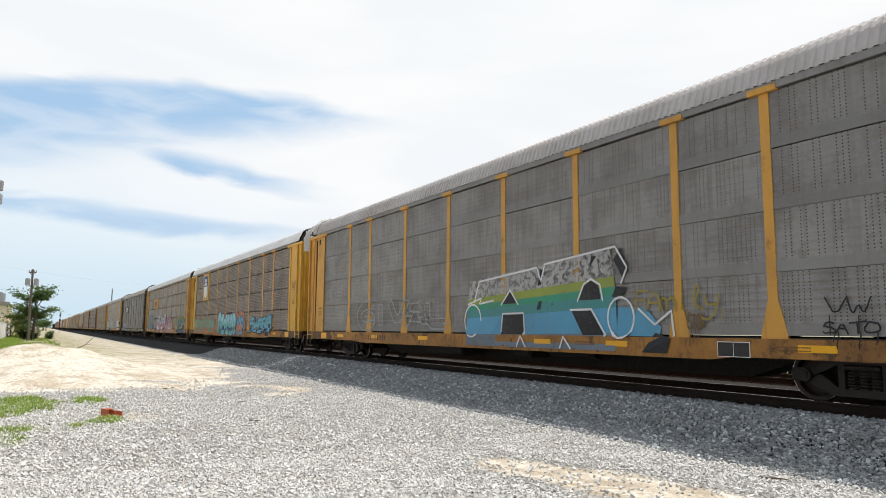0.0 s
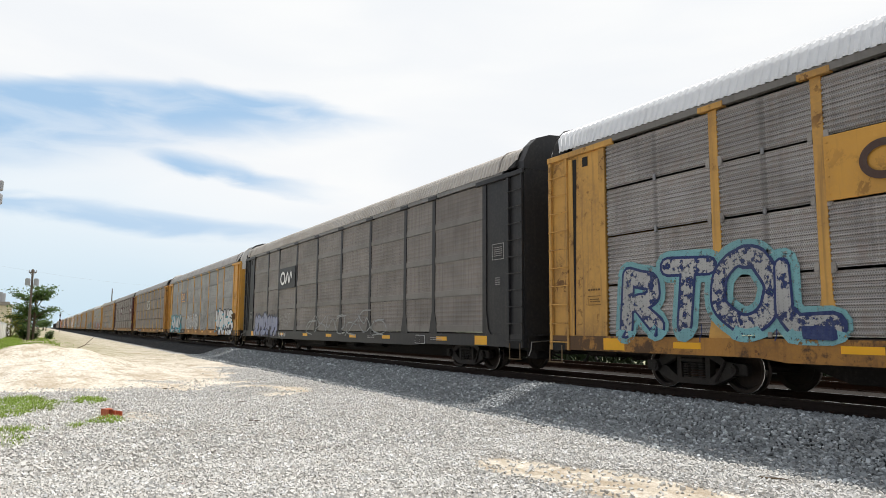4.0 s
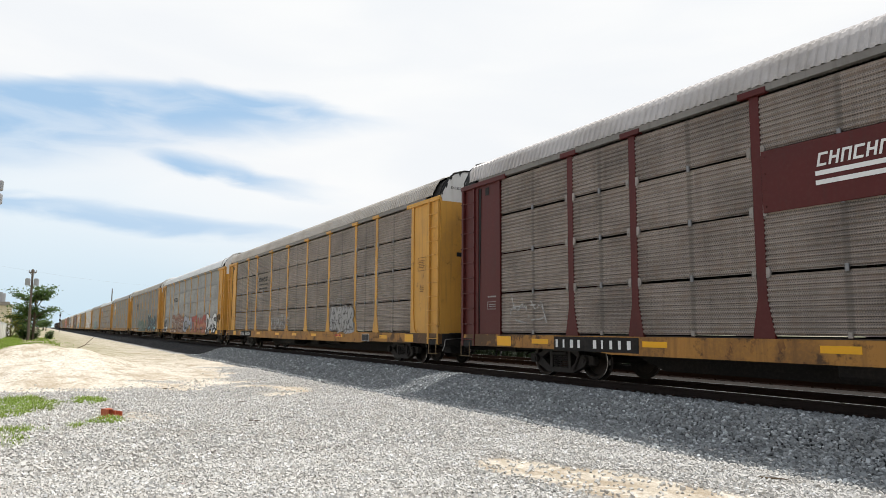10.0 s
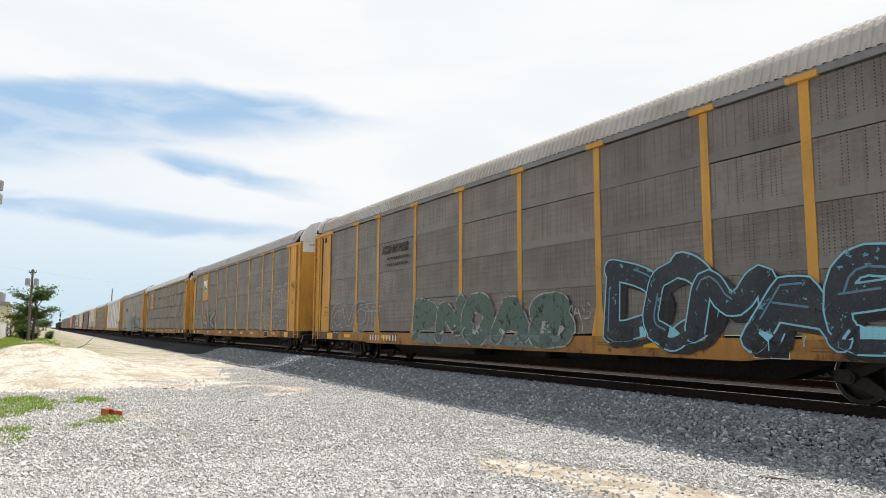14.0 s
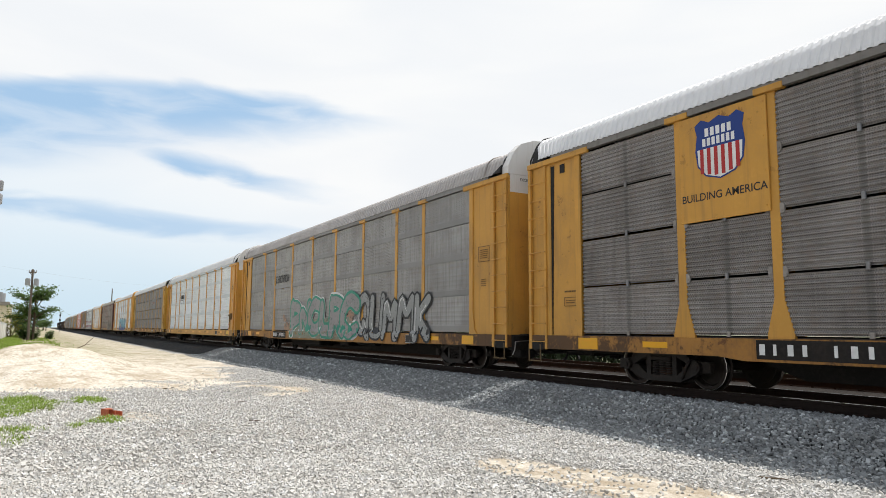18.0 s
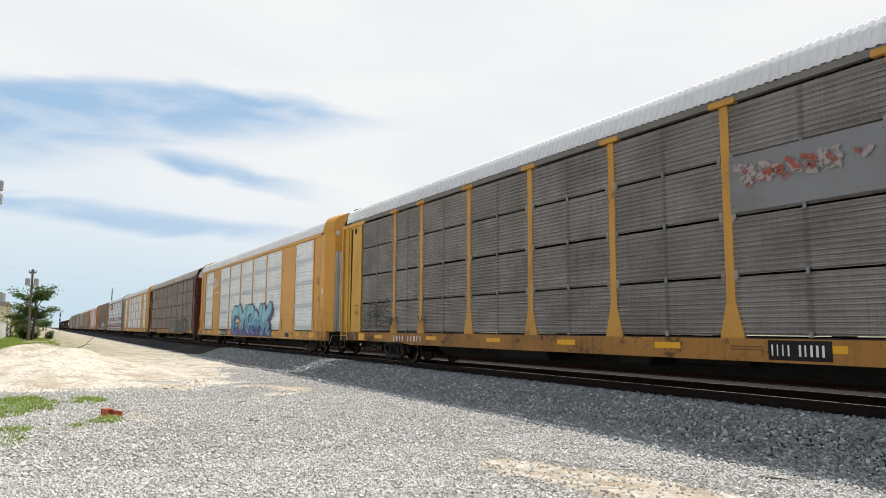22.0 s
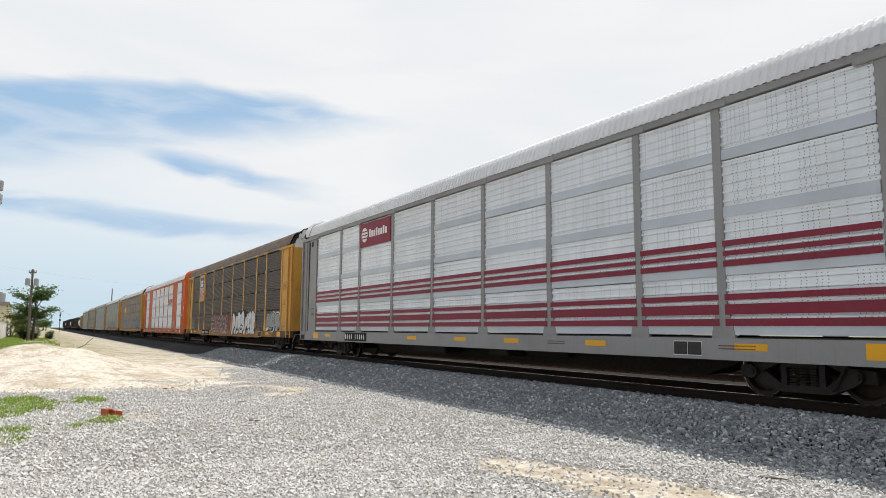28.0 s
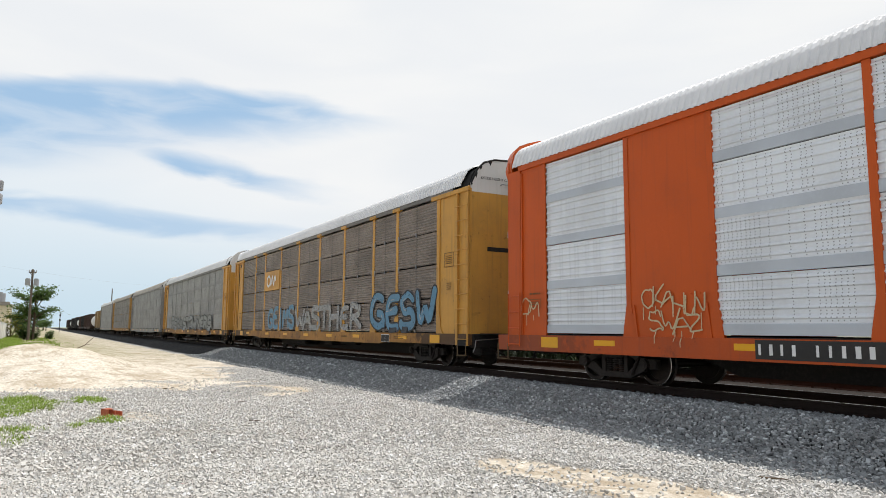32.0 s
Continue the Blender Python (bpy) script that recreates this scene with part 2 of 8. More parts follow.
surface("rust_yellow", (0.54, 0.26, 0.045), 0.6, vary=0.35, dirty=0.55, streaky=0.7, dirt=(0.15, 0.075, 0.03), spots=1.0)
surface("cream", (0.62, 0.60, 0.53), 0.5, vary=0.12, dirty=0.3, streaky=0.35, dirt=(0.4, 0.34, 0.26))
surface("grime", (0.17, 0.115, 0.06), 0.75, vary=0.4, dirty=0.5, dirt=(0.06, 0.045, 0.03), bump=0.3)
surface("lug", (0.36, 0.33, 0.30), 0.6, 0.2, vary=0.3, dirty=0.5, dirt=(0.08, 0.06, 0.045))
# real rubber, and the black of sheets that stand for shaded openings
surface("rubber", (0.012, 0.012, 0.012), 0.7, vary=0.2, dirty=0.2)
surface("steel_rod", (0.35, 0.33, 0.31), 0.45, 0.6, vary=0.2, dirty=0.3)
surface("deck_steel", (0.06, 0.05, 0.045), 0.8, vary=0.3, dirty=0.3)
punched("panel_grey", (0.275, 0.265, 0.252), hi=0.97, lo=0.19, pitch_x=0.088, pitch_z=0.052, keep=0.42, hole=0.0115, dark=0.85, mid=0.15)
punched("panel_pale", (0.35, 0.345, 0.335), hi=0.97, lo=0.19, pitch_x=0.088, pitch_z=0.052, keep=0.42, hole=0.0115, dark=0.85, dirty=0.4, mid=0.15)
punched("panel_dark", (0.235, 0.208, 0.186), hi=0.97, lo=0.19, pitch_x=0.088, pitch_z=0.052, keep=0.42, hole=0.0115, dark=0.85, mid=0.15)
punched("ribbed_dark", (0.36, 0.305, 0.265), pitch_x=0.036, pitch_z=0.036, keep=0.0, hole=0.010, dark=0.65, dirty=0.45, vary=0.35, mid=0.6)
punched("ribbed_brown", (0.13, 0.097, 0.077), pitch_x=0.036, pitch_z=0.036, keep=0.0, hole=0.010, dark=0.65, dirty=0.45, vary=0.35, mid=0.6)
punched("ribbed_grey", (0.36, 0.335, 0.315), pitch_x=0.036, pitch_z=0.036, keep=0.0, hole=0.010, dark=0.65, dirty=0.45, vary=0.35, mid=0.6)
punched("ribbed_blue", (0.46, 0.43, 0.41), pitch_x=0.036, pitch_z=0.036, keep=0.0, hole=0.010, dark=0.65, dirty=0.35, vary=0.35, mid=0.6)
punched("zinc_white", (0.84, 0.87, 0.90), 0.42, 0.12, pitch_x=0.085, pitch_z=0.05, keep=0.42, hole=0.010, lo=0.2, hi=0.95, dirty=0.2, dirt=(0.42, 0.42, 0.42), streaky=0.1, vary=0.12, obj=0.1, dark=0.65)
surface("zinc_band_pale", (0.66, 0.70, 0.735), 0.4, 0.15, vary=0.18, dirty=0.25, dirt=(0.42, 0.43, 0.44), obj=0.1)
surface("zinc_band", (0.56, 0.60, 0.645), 0.4, 0.15, vary=0.15, dirty=0.2, dirt=(0.3, 0.3, 0.3), obj=0.1)
# darker copy of the brown rail, with the near rail's shade in its colour
surface("rail_shaded", (0.030, 0.020, 0.016), 0.9, 0.0, vary=0.3, dirty=0.4, dirt=(0.02, 0.014, 0.01), bump=0.2)
surface("rail_brown", (0.048, 0.025, 0.017), 0.9, 0.0, vary=0.3, dirty=0.4, dirt=(0.04, 0.025, 0.018), bump=0.2)
surface("stencil", (0.17, 0.10, 0.04), 0.7, vary=0.1, dirty=0.1, obj=0)
surface("band_grey", (0.255, 0.248, 0.238), 0.5, 0.3, vary=0.2, dirty=0.4, dirt=(0.15, 0.13, 0.115), streaky=0.3, obj=0.3)
surface("band_pale", (0.295, 0.29, 0.282), 0.5, 0.3, vary=0.2, dirty=0.35, dirt=(0.19, 0.175, 0.16), streaky=0.3, obj=0.3)
surface("band_dark", (0.235, 0.218, 0.198), 0.5, 0.3, vary=0.2, dirty=0.4, dirt=(0.11, 0.095, 0.08), streaky=0.3, obj=0.3)
surface("rail_head", (0.62, 0.60, 0.58), 0.16, 1.0, vary=0.15, dirty=0.2)
surface("tie_wood", (0.020, 0.016, 0.014), 0.9, vary=0.4, dirty=0.4, obj=0.4, bump=0.5)
surface("ballast", (0.40, 0.415, 0.415), 0.85, vary=0.3, dirty=0.2, island=0.95, obj=0, scale=3.0, bump=0.4)
surface("clod", (0.72, 0.65, 0.54), 0.95, vary=0.3, dirty=0.3, dirt=(0.3, 0.24, 0.16), island=0.7, obj=0, scale=3.0)
surface("gravel", (0.73, 0.705, 0.66), 0.9, vary=0.25, dirty=0.3, dirt=(0.45, 0.38, 0.30), island=0.5, obj=0, scale=3.0, bump=0.3)
surface("grass_blade", (0.30, 0.42, 0.075), 0.6, vary=0.3, dirty=0.3, dirt=(0.33, 0.30, 0.12), island=0.4, obj=0)
surface("leaf_yellow", (0.30, 0.30, 0.05), 0.6, vary=0.3, dirty=0.2, island=0.6, obj=0)
surface("leaf", (0.12, 0.195, 0.06), 0.55, vary=0.3, dirty=0.1, island=0.6, obj=0)
thin_leaf("leaf", 0.5)
thin_leaf("leaf_yellow", 0.5)
thin_leaf("grass_blade", 0.35)
# growth beyond the tracks, its shadow put into a very dark green
surface("scrub", (0.022, 0.040, 0.012), 0.6, vary=0.3, dirty=0.2, island=0.6, obj=0)
surface("bark", (0.12, 0.09, 0.065), 0.9, vary=0.3, dirty=0.3, bump=0.6)
surface("pole_wood", (0.16, 0.13, 0.105), 0.9, vary=0.3, dirty=0.3, bump=0.4)
surface("terracotta", (0.50, 0.13, 0.06), 0.75, vary=0.25, dirty=0.3, dirt=(0.35, 0.2, 0.14))
surface("stucco", (0.80, 0.70, 0.54), 0.9, vary=0.2, dirty=0.3, dirt=(0.4, 0.33, 0.26), scale=0.4)
surface("whitewash", (0.70, 0.69, 0.66), 0.9, vary=0.2, dirty=0.3, dirt=(0.45, 0.42, 0.38), scale=0.4)
surface("glass_dark", (0.03, 0.04, 0.05), 0.1, vary=0.1, dirty=0.1)
surface("roof_concrete", (0.40, 0.36, 0.32), 0.9, vary=0.2, dirty=0.3)
surface("dry_twig", (0.16, 0.12, 0.08), 0.9, vary=0.3)
surface("tank_white", (0.70, 0.70, 0.68), 0.45, vary=0.15, dirty=0.3, dirt=(0.35, 0.3, 0.25), streaky=0.3)
surface("box_tan", (0.38, 0.26, 0.13), 0.6, vary=0.3, dirty=0.4, streaky=0.3)
surface("hopper_brown", (0.085, 0.05, 0.04), 0.7, vary=0.3, dirty=0.4, streaky=0.3)
surface("hopper_black", (0.035, 0.033, 0.033), 0.7, vary=0.3, dirty=0.4, streaky=0.3)
surface("lamp_grey", (0.36, 0.37, 0.38), 0.5, 0.3, vary=0.1)

# ---- building tools ----
class Build:
    """Collects corners and faces of one mesh."""

    def __init__(self):
        self.v, self.f, self.m = [], [], []

    def add(self, verts, faces, slot=0):
        n = len(self.v)
        self.v += [tuple(p) for p in verts]
        self.f += [tuple(i + n for i in f) for f in faces]
        self.m += [slot] * len(faces)
        return self

    def box(self, x0, x1, y0, y1, z0, z1, slot=0, cut=0.0):
        if cut <= 0:
            v = [(x, y, z) for x in (x0, x1) for y in (y0, y1) for z in (z0, z1)]
            return self.add(v, [(0, 1, 3, 2), (4, 6, 7, 5), (0, 4, 5, 1), (2, 3, 7, 6), (0, 2, 6, 4), (1, 5, 7, 3)], slot)
        bm = bmesh.new()
        c = [bm.verts.new((x, y, z)) for x in (x0, x1) for y in (y0, y1) for z in (z0, z1)]
        for f in ((0, 1, 3, 2), (4, 6, 7, 5), (0, 4, 5, 1), (2, 3, 7, 6), (0, 2, 6, 4), (1, 5, 7, 3)):
            bm.faces.new([c[i] for i in f])
        bmesh.ops.bevel(bm, geom=bm.edges[:], offset=cut, segments=1, affect="EDGES")
        bm.verts.index_update()
        self.add([v.co for v in bm.verts], [[v.index for v in f.verts] for f in bm.faces], slot)
        bm.free()
        return self

    def prism(self, outline, axis, a, b, slot=0):
        """An outline of two coordinates drawn out along the third axis, from a to b."""
        def put(p, w):
            return {"x": (w, p[0], p[1]), "y": (p[0], w, p[1]), "z": (p[0], p[1], w)}[axis]
        n = len(outline)
        v = [put(p, a) for p in outline] + [put(p, b) for p in outline]
        f = [tuple(range(n)), tuple(range(2 * n - 1, n - 1, -1))] + [(i, i + n, (i + 1) % n + n, (i + 1) % n) for i in range(n)]
        return self.add(v, f, slot)

    def rod(self, a, b, r, n=8, slot=0, r2=None):
        a, b = Vector(a), Vector(b)
        d = (b - a).normalized()
        u = d.orthogonal().normalized()
        w = d.cross(u)
        r2 = r if r2 is None else r2
        ring = [(u * math.cos(t) + w * math.sin(t)) for t in [2 * math.pi * i / n for i in range(n)]]
        v = [a + k * r for k in ring] + [b + k * r2 for k in ring]
        f = [(i, (i + 1) % n, (i + 1) % n + n, i + n) for i in range(n)] + [tuple(range(n - 1, -1, -1)), tuple(range(n, 2 * n))]
        return self.add(v, f, slot)

    def tube(self, pts, r0, r1, n=6, slot=0):
        """A bent round bar along a row of points, tapering from r0 to r1."""
        pts = [Vector(p) for p in pts]
        v, f, k = [], [], len(pts)
        for i, p in enumerate(pts):
            d = (pts[min(k - 1, i + 1)] - pts[max(0, i - 1)]).normalized()
            u = d.cross(Vector((0.31, 0.17, 0.93))).normalized()
            w = d.cross(u)
            r = r0 + (r1 - r0) * i / (k - 1)
            v += [p + (u * math.cos(t) + w * math.sin(t)) * r for t in [2 * math.pi * j / n for j in range(n)]]
        for i in range(k - 1):
            f += [(i * n + j, i * n + (j + 1) % n, (i + 1) * n + (j + 1) % n, (i + 1) * n + j) for j in range(n)]
        f += [tuple(range(n - 1, -1, -1)), tuple(range((k - 1) * n, k * n))]
        return self.add(v, f, slot)

    def lathe(self, outline, n=20, slot=0, centre=(0, 0, 0)):
        """Turns (radius, y) corners round the Y axis."""
        v, f, k = [], [], len(outline)
        for i in range(n):
            t = 2 * math.pi * i / n
            v += [(centre[0] + r * math.cos(t), centre[1] + y, centre[2] + r * math.sin(t)) for r, y in outline]
        for i in range(n):
            for j in range(k - 1):
                a, b = i * k + j, ((i + 1) % n) * k + j
                f.append((a, a + 1, b + 1, b))
        return self.add(v, f, slot)

    def mesh(self, name, mats, flat=True, weld=False):
        me = bpy.data.meshes.new(name)
        me.from_pydata(self.v, [], self.f)
        for m in ([mats] if isinstance(mats, str) else mats):
            me.materials.append(MATS[m])
        if len(set(self.m)) > 1:
            me.polygons.foreach_set("material_index", self.m)
        bm = bmesh.new()
        bm.from_mesh(me)
        if weld:
            bmesh.ops.remove_doubles(bm, verts=bm.verts[:], dist=0.0005)
        bmesh.ops.recalc_face_normals(bm, faces=bm.faces[:])
        bm.to_mesh(me)
        bm.free()
        if not flat:
            me.polygons.foreach_set("use_smooth", [True] * len(me.polygons))
        me.update()
        return me


CACHE = {}


def shared(key, make):
    if key not in CACHE:
        CACHE[key] = make()
    return CACHE[key]


def part(name, me, parent, at=(0, 0, 0), rz=0.0, label=""):
    """Links a mesh as one object under its thing or part."""
    ob = new(name, me)
    ob.parent = parent
    ob.matrix_basis = pose(*at, 0, 0, rz)
    if label:
        ob["label"] = label
    return ob


def thing(name, label, category, group="", kind="", data=None, at=None):
    ob = new(name, data)
    if at is not None:
        ob.matrix_basis = pose(*at)
    return tagged(ob, label, category, group, kind)


# ---- railcars: measures ----
HALF = 13.2            # half the length of a body
SIDE = 1.60            # the panels' plane
POSTS = (-8.72, -6.85, -4.11, -1.37, 1.37, 4.11, 6.85, 8.72)
INNER = 11.42          # where the end sections begin
SILL_LO, SILL_HI, EAVE = 0.61, 0.97, 4.95
ROWS = (1.02, 2.01, 3.0, 3.98, 4.91)
X_EDGES = (-11.38, -8.78, -6.78, -4.07, -1.36, 1.36, 4.07, 6.78, 8.78, 11.38)


def panel_mesh(kind, width, height, mats):
    """One side panel: a pressed sheet that faces -Y, its foot at z = 0."""
    pts = []
    if kind == "ribbed":
        n = max(4, round((height - 0.05) / 0.083))
        p = (height - 0.05) / n
        pts.append((0.0, 0.004))
        for i in range(n):
            z = 0.02 + i * p
            pts += [(z, 0.016), (z + p * 0.22, -0.011), (z + p * 0.55, -0.011), (z + p * 0.78, 0.016)]
        pts += [(height - 0.03, 0.010), (height - 0.012, -0.002)]
        slots = [0] * (len(pts) - 1)
    elif kind == "flat":
        pts = [(0.0, -0.010), (0.165, -0.010), (0.172, 0.0)]
        for i in range(6):
            z = 0.20 + i * (height - 0.22) / 6
            q = (height - 0.22) / 6
            pts += [(z, 0.0), (z + q * 0.25, 0.007), (z + q * 0.6, 0.007), (z + q * 0.85, 0.0)]
        pts.append((height - 0.003, 0.0))
        slots = [1, 1] + [0] * (len(pts) - 3)
    else:
        pts = [(0.0, -0.012), (0.17, -0.012), (0.185, 0.0)]
        slots = [1, 1]
        n = 5
        p = (height - 0.21) / n
        for i in range(n):
            z = 0.20 + i * p
            pts += [(z, 0.020), (z + p * 0.32, 0.020), (z + p * 0.42, -0.012), (z + p * 0.54, -0.012), (z + p * 0.80, 0.020)]
        pts.append((height - 0.004, 0.004))
        slots += [0] * (len(pts) - 1 - len(slots))
    w = width / 2
    v = [(-w, y, z) for z, y in pts] + [(w, y, z) for z, y in pts]
    n = len(pts)
    b = Build()
    b.v, b.f, b.m = v, [(i, i + n, i + n + 1, i + 1) for i in range(n - 1)], list(slots)
    k = len(b.v)
    b.v += [(-w, 0.04, 0), (w, 0.04, 0), (w, 0.04, height - 0.004), (-w, 0.04, height - 0.004)]
    b.f += [(k, k + 1, k + 2, k + 3), (0, k, k + 1, n), (n - 1, 2 * n - 1, k + 2, k + 3), tuple(range(n)) + (k + 3, k), tuple(range(2 * n - 1, n - 1, -1)) + (k + 1, k + 2)]
    b.m += [0] * 5
    return b.mesh("panel", mats)


def post_mesh(mat, flare=0.24, top=0.26, half=0.085, proud=0.014):
    """A side post with a bar across its head and a foot that widens down to the sill."""
    b = Build()
    z0, z1 = SILL_HI - 0.10, EAVE - 0.03
    out = [(-flare, z0), (flare, z0), (flare * 0.93, SILL_HI + 0.08), (half, SILL_HI + 0.62), (half, z1), (-half, z1), (-half, SILL_HI + 0.62), (-flare * 0.93, SILL_HI + 0.08)]
    b.prism(out, "y", -proud, 0.05)
    if top:
        b.box(-top, top, -0.068, 0.05, EAVE - 0.05, EAVE + 0.055, cut=0.008)
    return b.mesh("post", mat)


def clip_mesh():
    b = Build()
    b.prism([(-0.045, -0.085), (0.0, -0.085), (0.03, -0.045), (0.03, 0.045), (0.0, 0.085), (-0.045, 0.085)], "y", -0.010, 0.02)
    b.rod((-0.008, -0.022, -0.03), (-0.008, -0.008, -0.03), 0.018, 6)
    return b.mesh("clip", "lug")


ROOF = [(1.652, 5.045), (1.648, 5.10), (1.560, 5.37), (1.49, 5.475), (1.38, 5.555), (1.15, 5.64), (0.80, 5.735), (0.0, 5.82)]


def roof_mesh(mat, reach=12.35, torn=0.0):
    """A roof of pressed sheets whose ribs run across the car; torn: how far the lower corners of its ends have gone."""
    sec = ROOF + [(-y, z) for y, z in ROOF[-2::-1]]
    xs, rib = [], 0.157
    n = int(2 * reach / rib)
    rib = 2 * reach / n
    for i in range(n):
        x = -reach + i * rib
        xs += [(x, 0.0), (x + rib * 0.40, 0.0), (x + rib * 0.52, 0.026), (x + rib * 0.88, 0.026)]
    xs.append((reach, 0.0))
    rnd = random.Random(5)
    nick = [rnd.uniform(-0.05, 0.05) for _ in sec]
    v, f, k = [], [], len(sec)
    for x, lift in xs:
        for j, (y, z) in enumerate(sec):
            u = x
            if torn and abs(x) > 11.6:
                end = reach - torn * (1 - min(1.0, (z - 5.04) / 0.62)) + nick[j]
                u = math.copysign(11.6 + (abs(x) - 11.6) * (end - 11.6) / (reach - 11.6), x)
            v.append((u, y * (1 + lift / 1.65), z + lift * (0.1 + 0.9 * (z - 5.02) / 0.9)))
    for i in range(len(xs) - 1):
        for j in range(k - 1):
            a = i * k + j
            f.append((a, a + 1, a + k + 1, a + k))
    return Build().add(v, f).mesh("roof", mat)


def hood_mesh(mat, x0, x1, drop=0.0, narrow=1.0):
    """The smooth end of a roof, from x0 to x1; narrow draws its outer end in."""
    sec = [(1.60, 4.92), (1.655, 5.02)] + [(y * 1.018, 5.06 + (z - 5.045) * 1.20) for y, z in ROOF[1:]]
    sec = sec + [(-y, z) for y, z in sec[-2::-1]]
    n, near = len(sec), abs(x0) < abs(x1)
    v = []
    for x, q in ((x0, 1.0 if near else narrow), (x1, narrow if near else 1.0)):
        v += [(x, y * q, z - drop) for y, z in sec]
    f = [tuple(range(n)), tuple(range(2 * n - 1, n - 1, -1))] + [(i, i + n, (i + 1) % n + n, (i + 1) % n) for i in range(n)]
    return Build().add(v, f).mesh("roof_hood", mat)


def cap_mesh(mat):
    """The white sheet-metal cap over the doors, standing a little proud of the roof."""
    sec = [(1.615, 4.98), (1.61, 5.18), (1.42, 5.58), (1.20, 5.79), (0.82, 5.92), (0.0, 5.98)]
    sec = sec + [(-y, z) for y, z in sec[-2::-1]]
    n, v = len(sec), []
    for x, q, dz in ((-0.30, 0.975, -0.05), (-0.26, 1.0, 0.0), (0.0, 1.0, 0.0)):
        v += [(x, y * q, z + dz) for y, z in sec]
    f = [tuple(range(n)), tuple(range(3 * n - 1, 2 * n - 1, -1))]
    for r in (0, n):
        f += [(r + i, r + i + n, r + (i + 1) % n + n, r + (i + 1) % n) for i in range(n)]
    return Build().add(v, f).mesh("roof_cap", mat)


def corner_gap_mesh(s):
    """A black wedge in place of the shaded three-cornered hole between the last roof sheet and the cap, on the side s.
    """
    v = [(-0.30, s * 1.700, 5.045), (0.02, s * 1.700, 5.045), (0.02, s * 1.645, 5.24)]
    return Build().add(v + [(x, y - s * 0.08, z) for x, y, z in v], [(0, 1, 2), (5, 4, 3), (0, 3, 4, 1), (1, 4, 5, 2), (2, 5, 3, 0)]).mesh("corner_gap", "rubber")


def torn_gap_mesh():
    """A black body that stands for the shaded gap behind the torn end of a roof."""
    sec = [(y * 0.965, z - 0.045) for y, z in ROOF]
    sec = sec + [(-y, z) for y, z in sec[-2::-1]]
    return Build().prism(sec, "x", -0.60, -0.075).mesh("roof_frame", "rubber")


def door_rim_mesh():
    """The black rubber strip, ragged in places, along the top edge of the doors."""
    sec = [(1.555, 5.02), (1.56, 5.10), (1.36, 5.50), (1.15, 5.69), (0.8, 5.80), (0.0, 5.85)]
    sec = sec + [(-y, z) for y, z in sec[-2::-1]]
    b = Build().tube([(0.0, y, z) for y, z in sec], 0.030, 0.030, 5)
    for y, z, l in ((-1.42, 5.38, 0.16), (-1.27, 5.57, 0.10), (-0.95, 5.74, 0.12), (0.25, 5.83, 0.15), (0.9, 5.76, 0.2)):
        b.prism([(y - 0.05, z), (y + 0.06, z), (y + 0.01, z - l)], "x", 0.0, 0.012)
    return b.mesh("door_rim", "rubber")


def sill_mesh(mat, deep=False):
    """The channel-shaped side sill, cut away over the trucks."""
    lo, up = SILL_LO, SILL_LO + 0.06
    out = [(-HALF, SILL_HI), (-HALF, up), (-8.0, up), (-7.5, lo), (7.5, lo), (8.0, up), (HALF, up), (HALF, SILL_HI)]
    if deep:
        out = [(-HALF, SILL_HI), (-HALF, lo), (HALF, lo), (HALF, SILL_HI)]
    return Build().prism(out, "y", -0.014, 0.10).mesh("side_sill", mat)


def end_sill_mesh():
    """The cross beam and draft gear at the end of a car, x = 0 at the end."""
    b = Build().box(-0.16, 0.02, -1.52, 1.52, 0.60, 0.965, cut=0.02)
    b.box(-0.75, 0.16, -0.40, 0.40, 0.50, 0.96, cut=0.03).box(0.02, 0.30, -1.30, 1.30, 0.955, 0.985)
    b.rod((0.02, -1.1, 0.62), (0.02, -0.5, 0.40), 0.02, 6).box(-0.5, -0.1, -1.2, -0.7, 0.40, 0.62, cut=0.03)
    return b.mesh("end_sill", "running_gear")


def underframe_mesh():
    b = Build()
    b.box(-12.9, 12.9, -0.36, 0.36, 0.56, 0.92)
    b.prism([(-8.3, 0.6), (-7.3, 0.26), (7.3, 0.26), (8.3, 0.6)], "y", -0.34, 0.34)
    for i in range(13):
        x = -12 + 2 * i
        if abs(abs(x) - 9.75) > 1.3:
            b.box(x - 0.07, x + 0.07, -1.50, 1.50, 0.66, 0.92)
    b.box(-3.2, -1.2, -1.25, -0.6, 0.38, 0.80, cut=0.05).box(1.0, 1.9, -1.2, -0.5, 0.42, 0.8, cut=0.05)
    b.rod((2.4, -0.9, 0.62), (4.0, -0.9, 0.62), 0.16, 12)
    b.rod((-9, -1.35, 0.72), (9, -1.35, 0.72), 0.02, 6)
    return b.mesh("underframe", "running_gear")


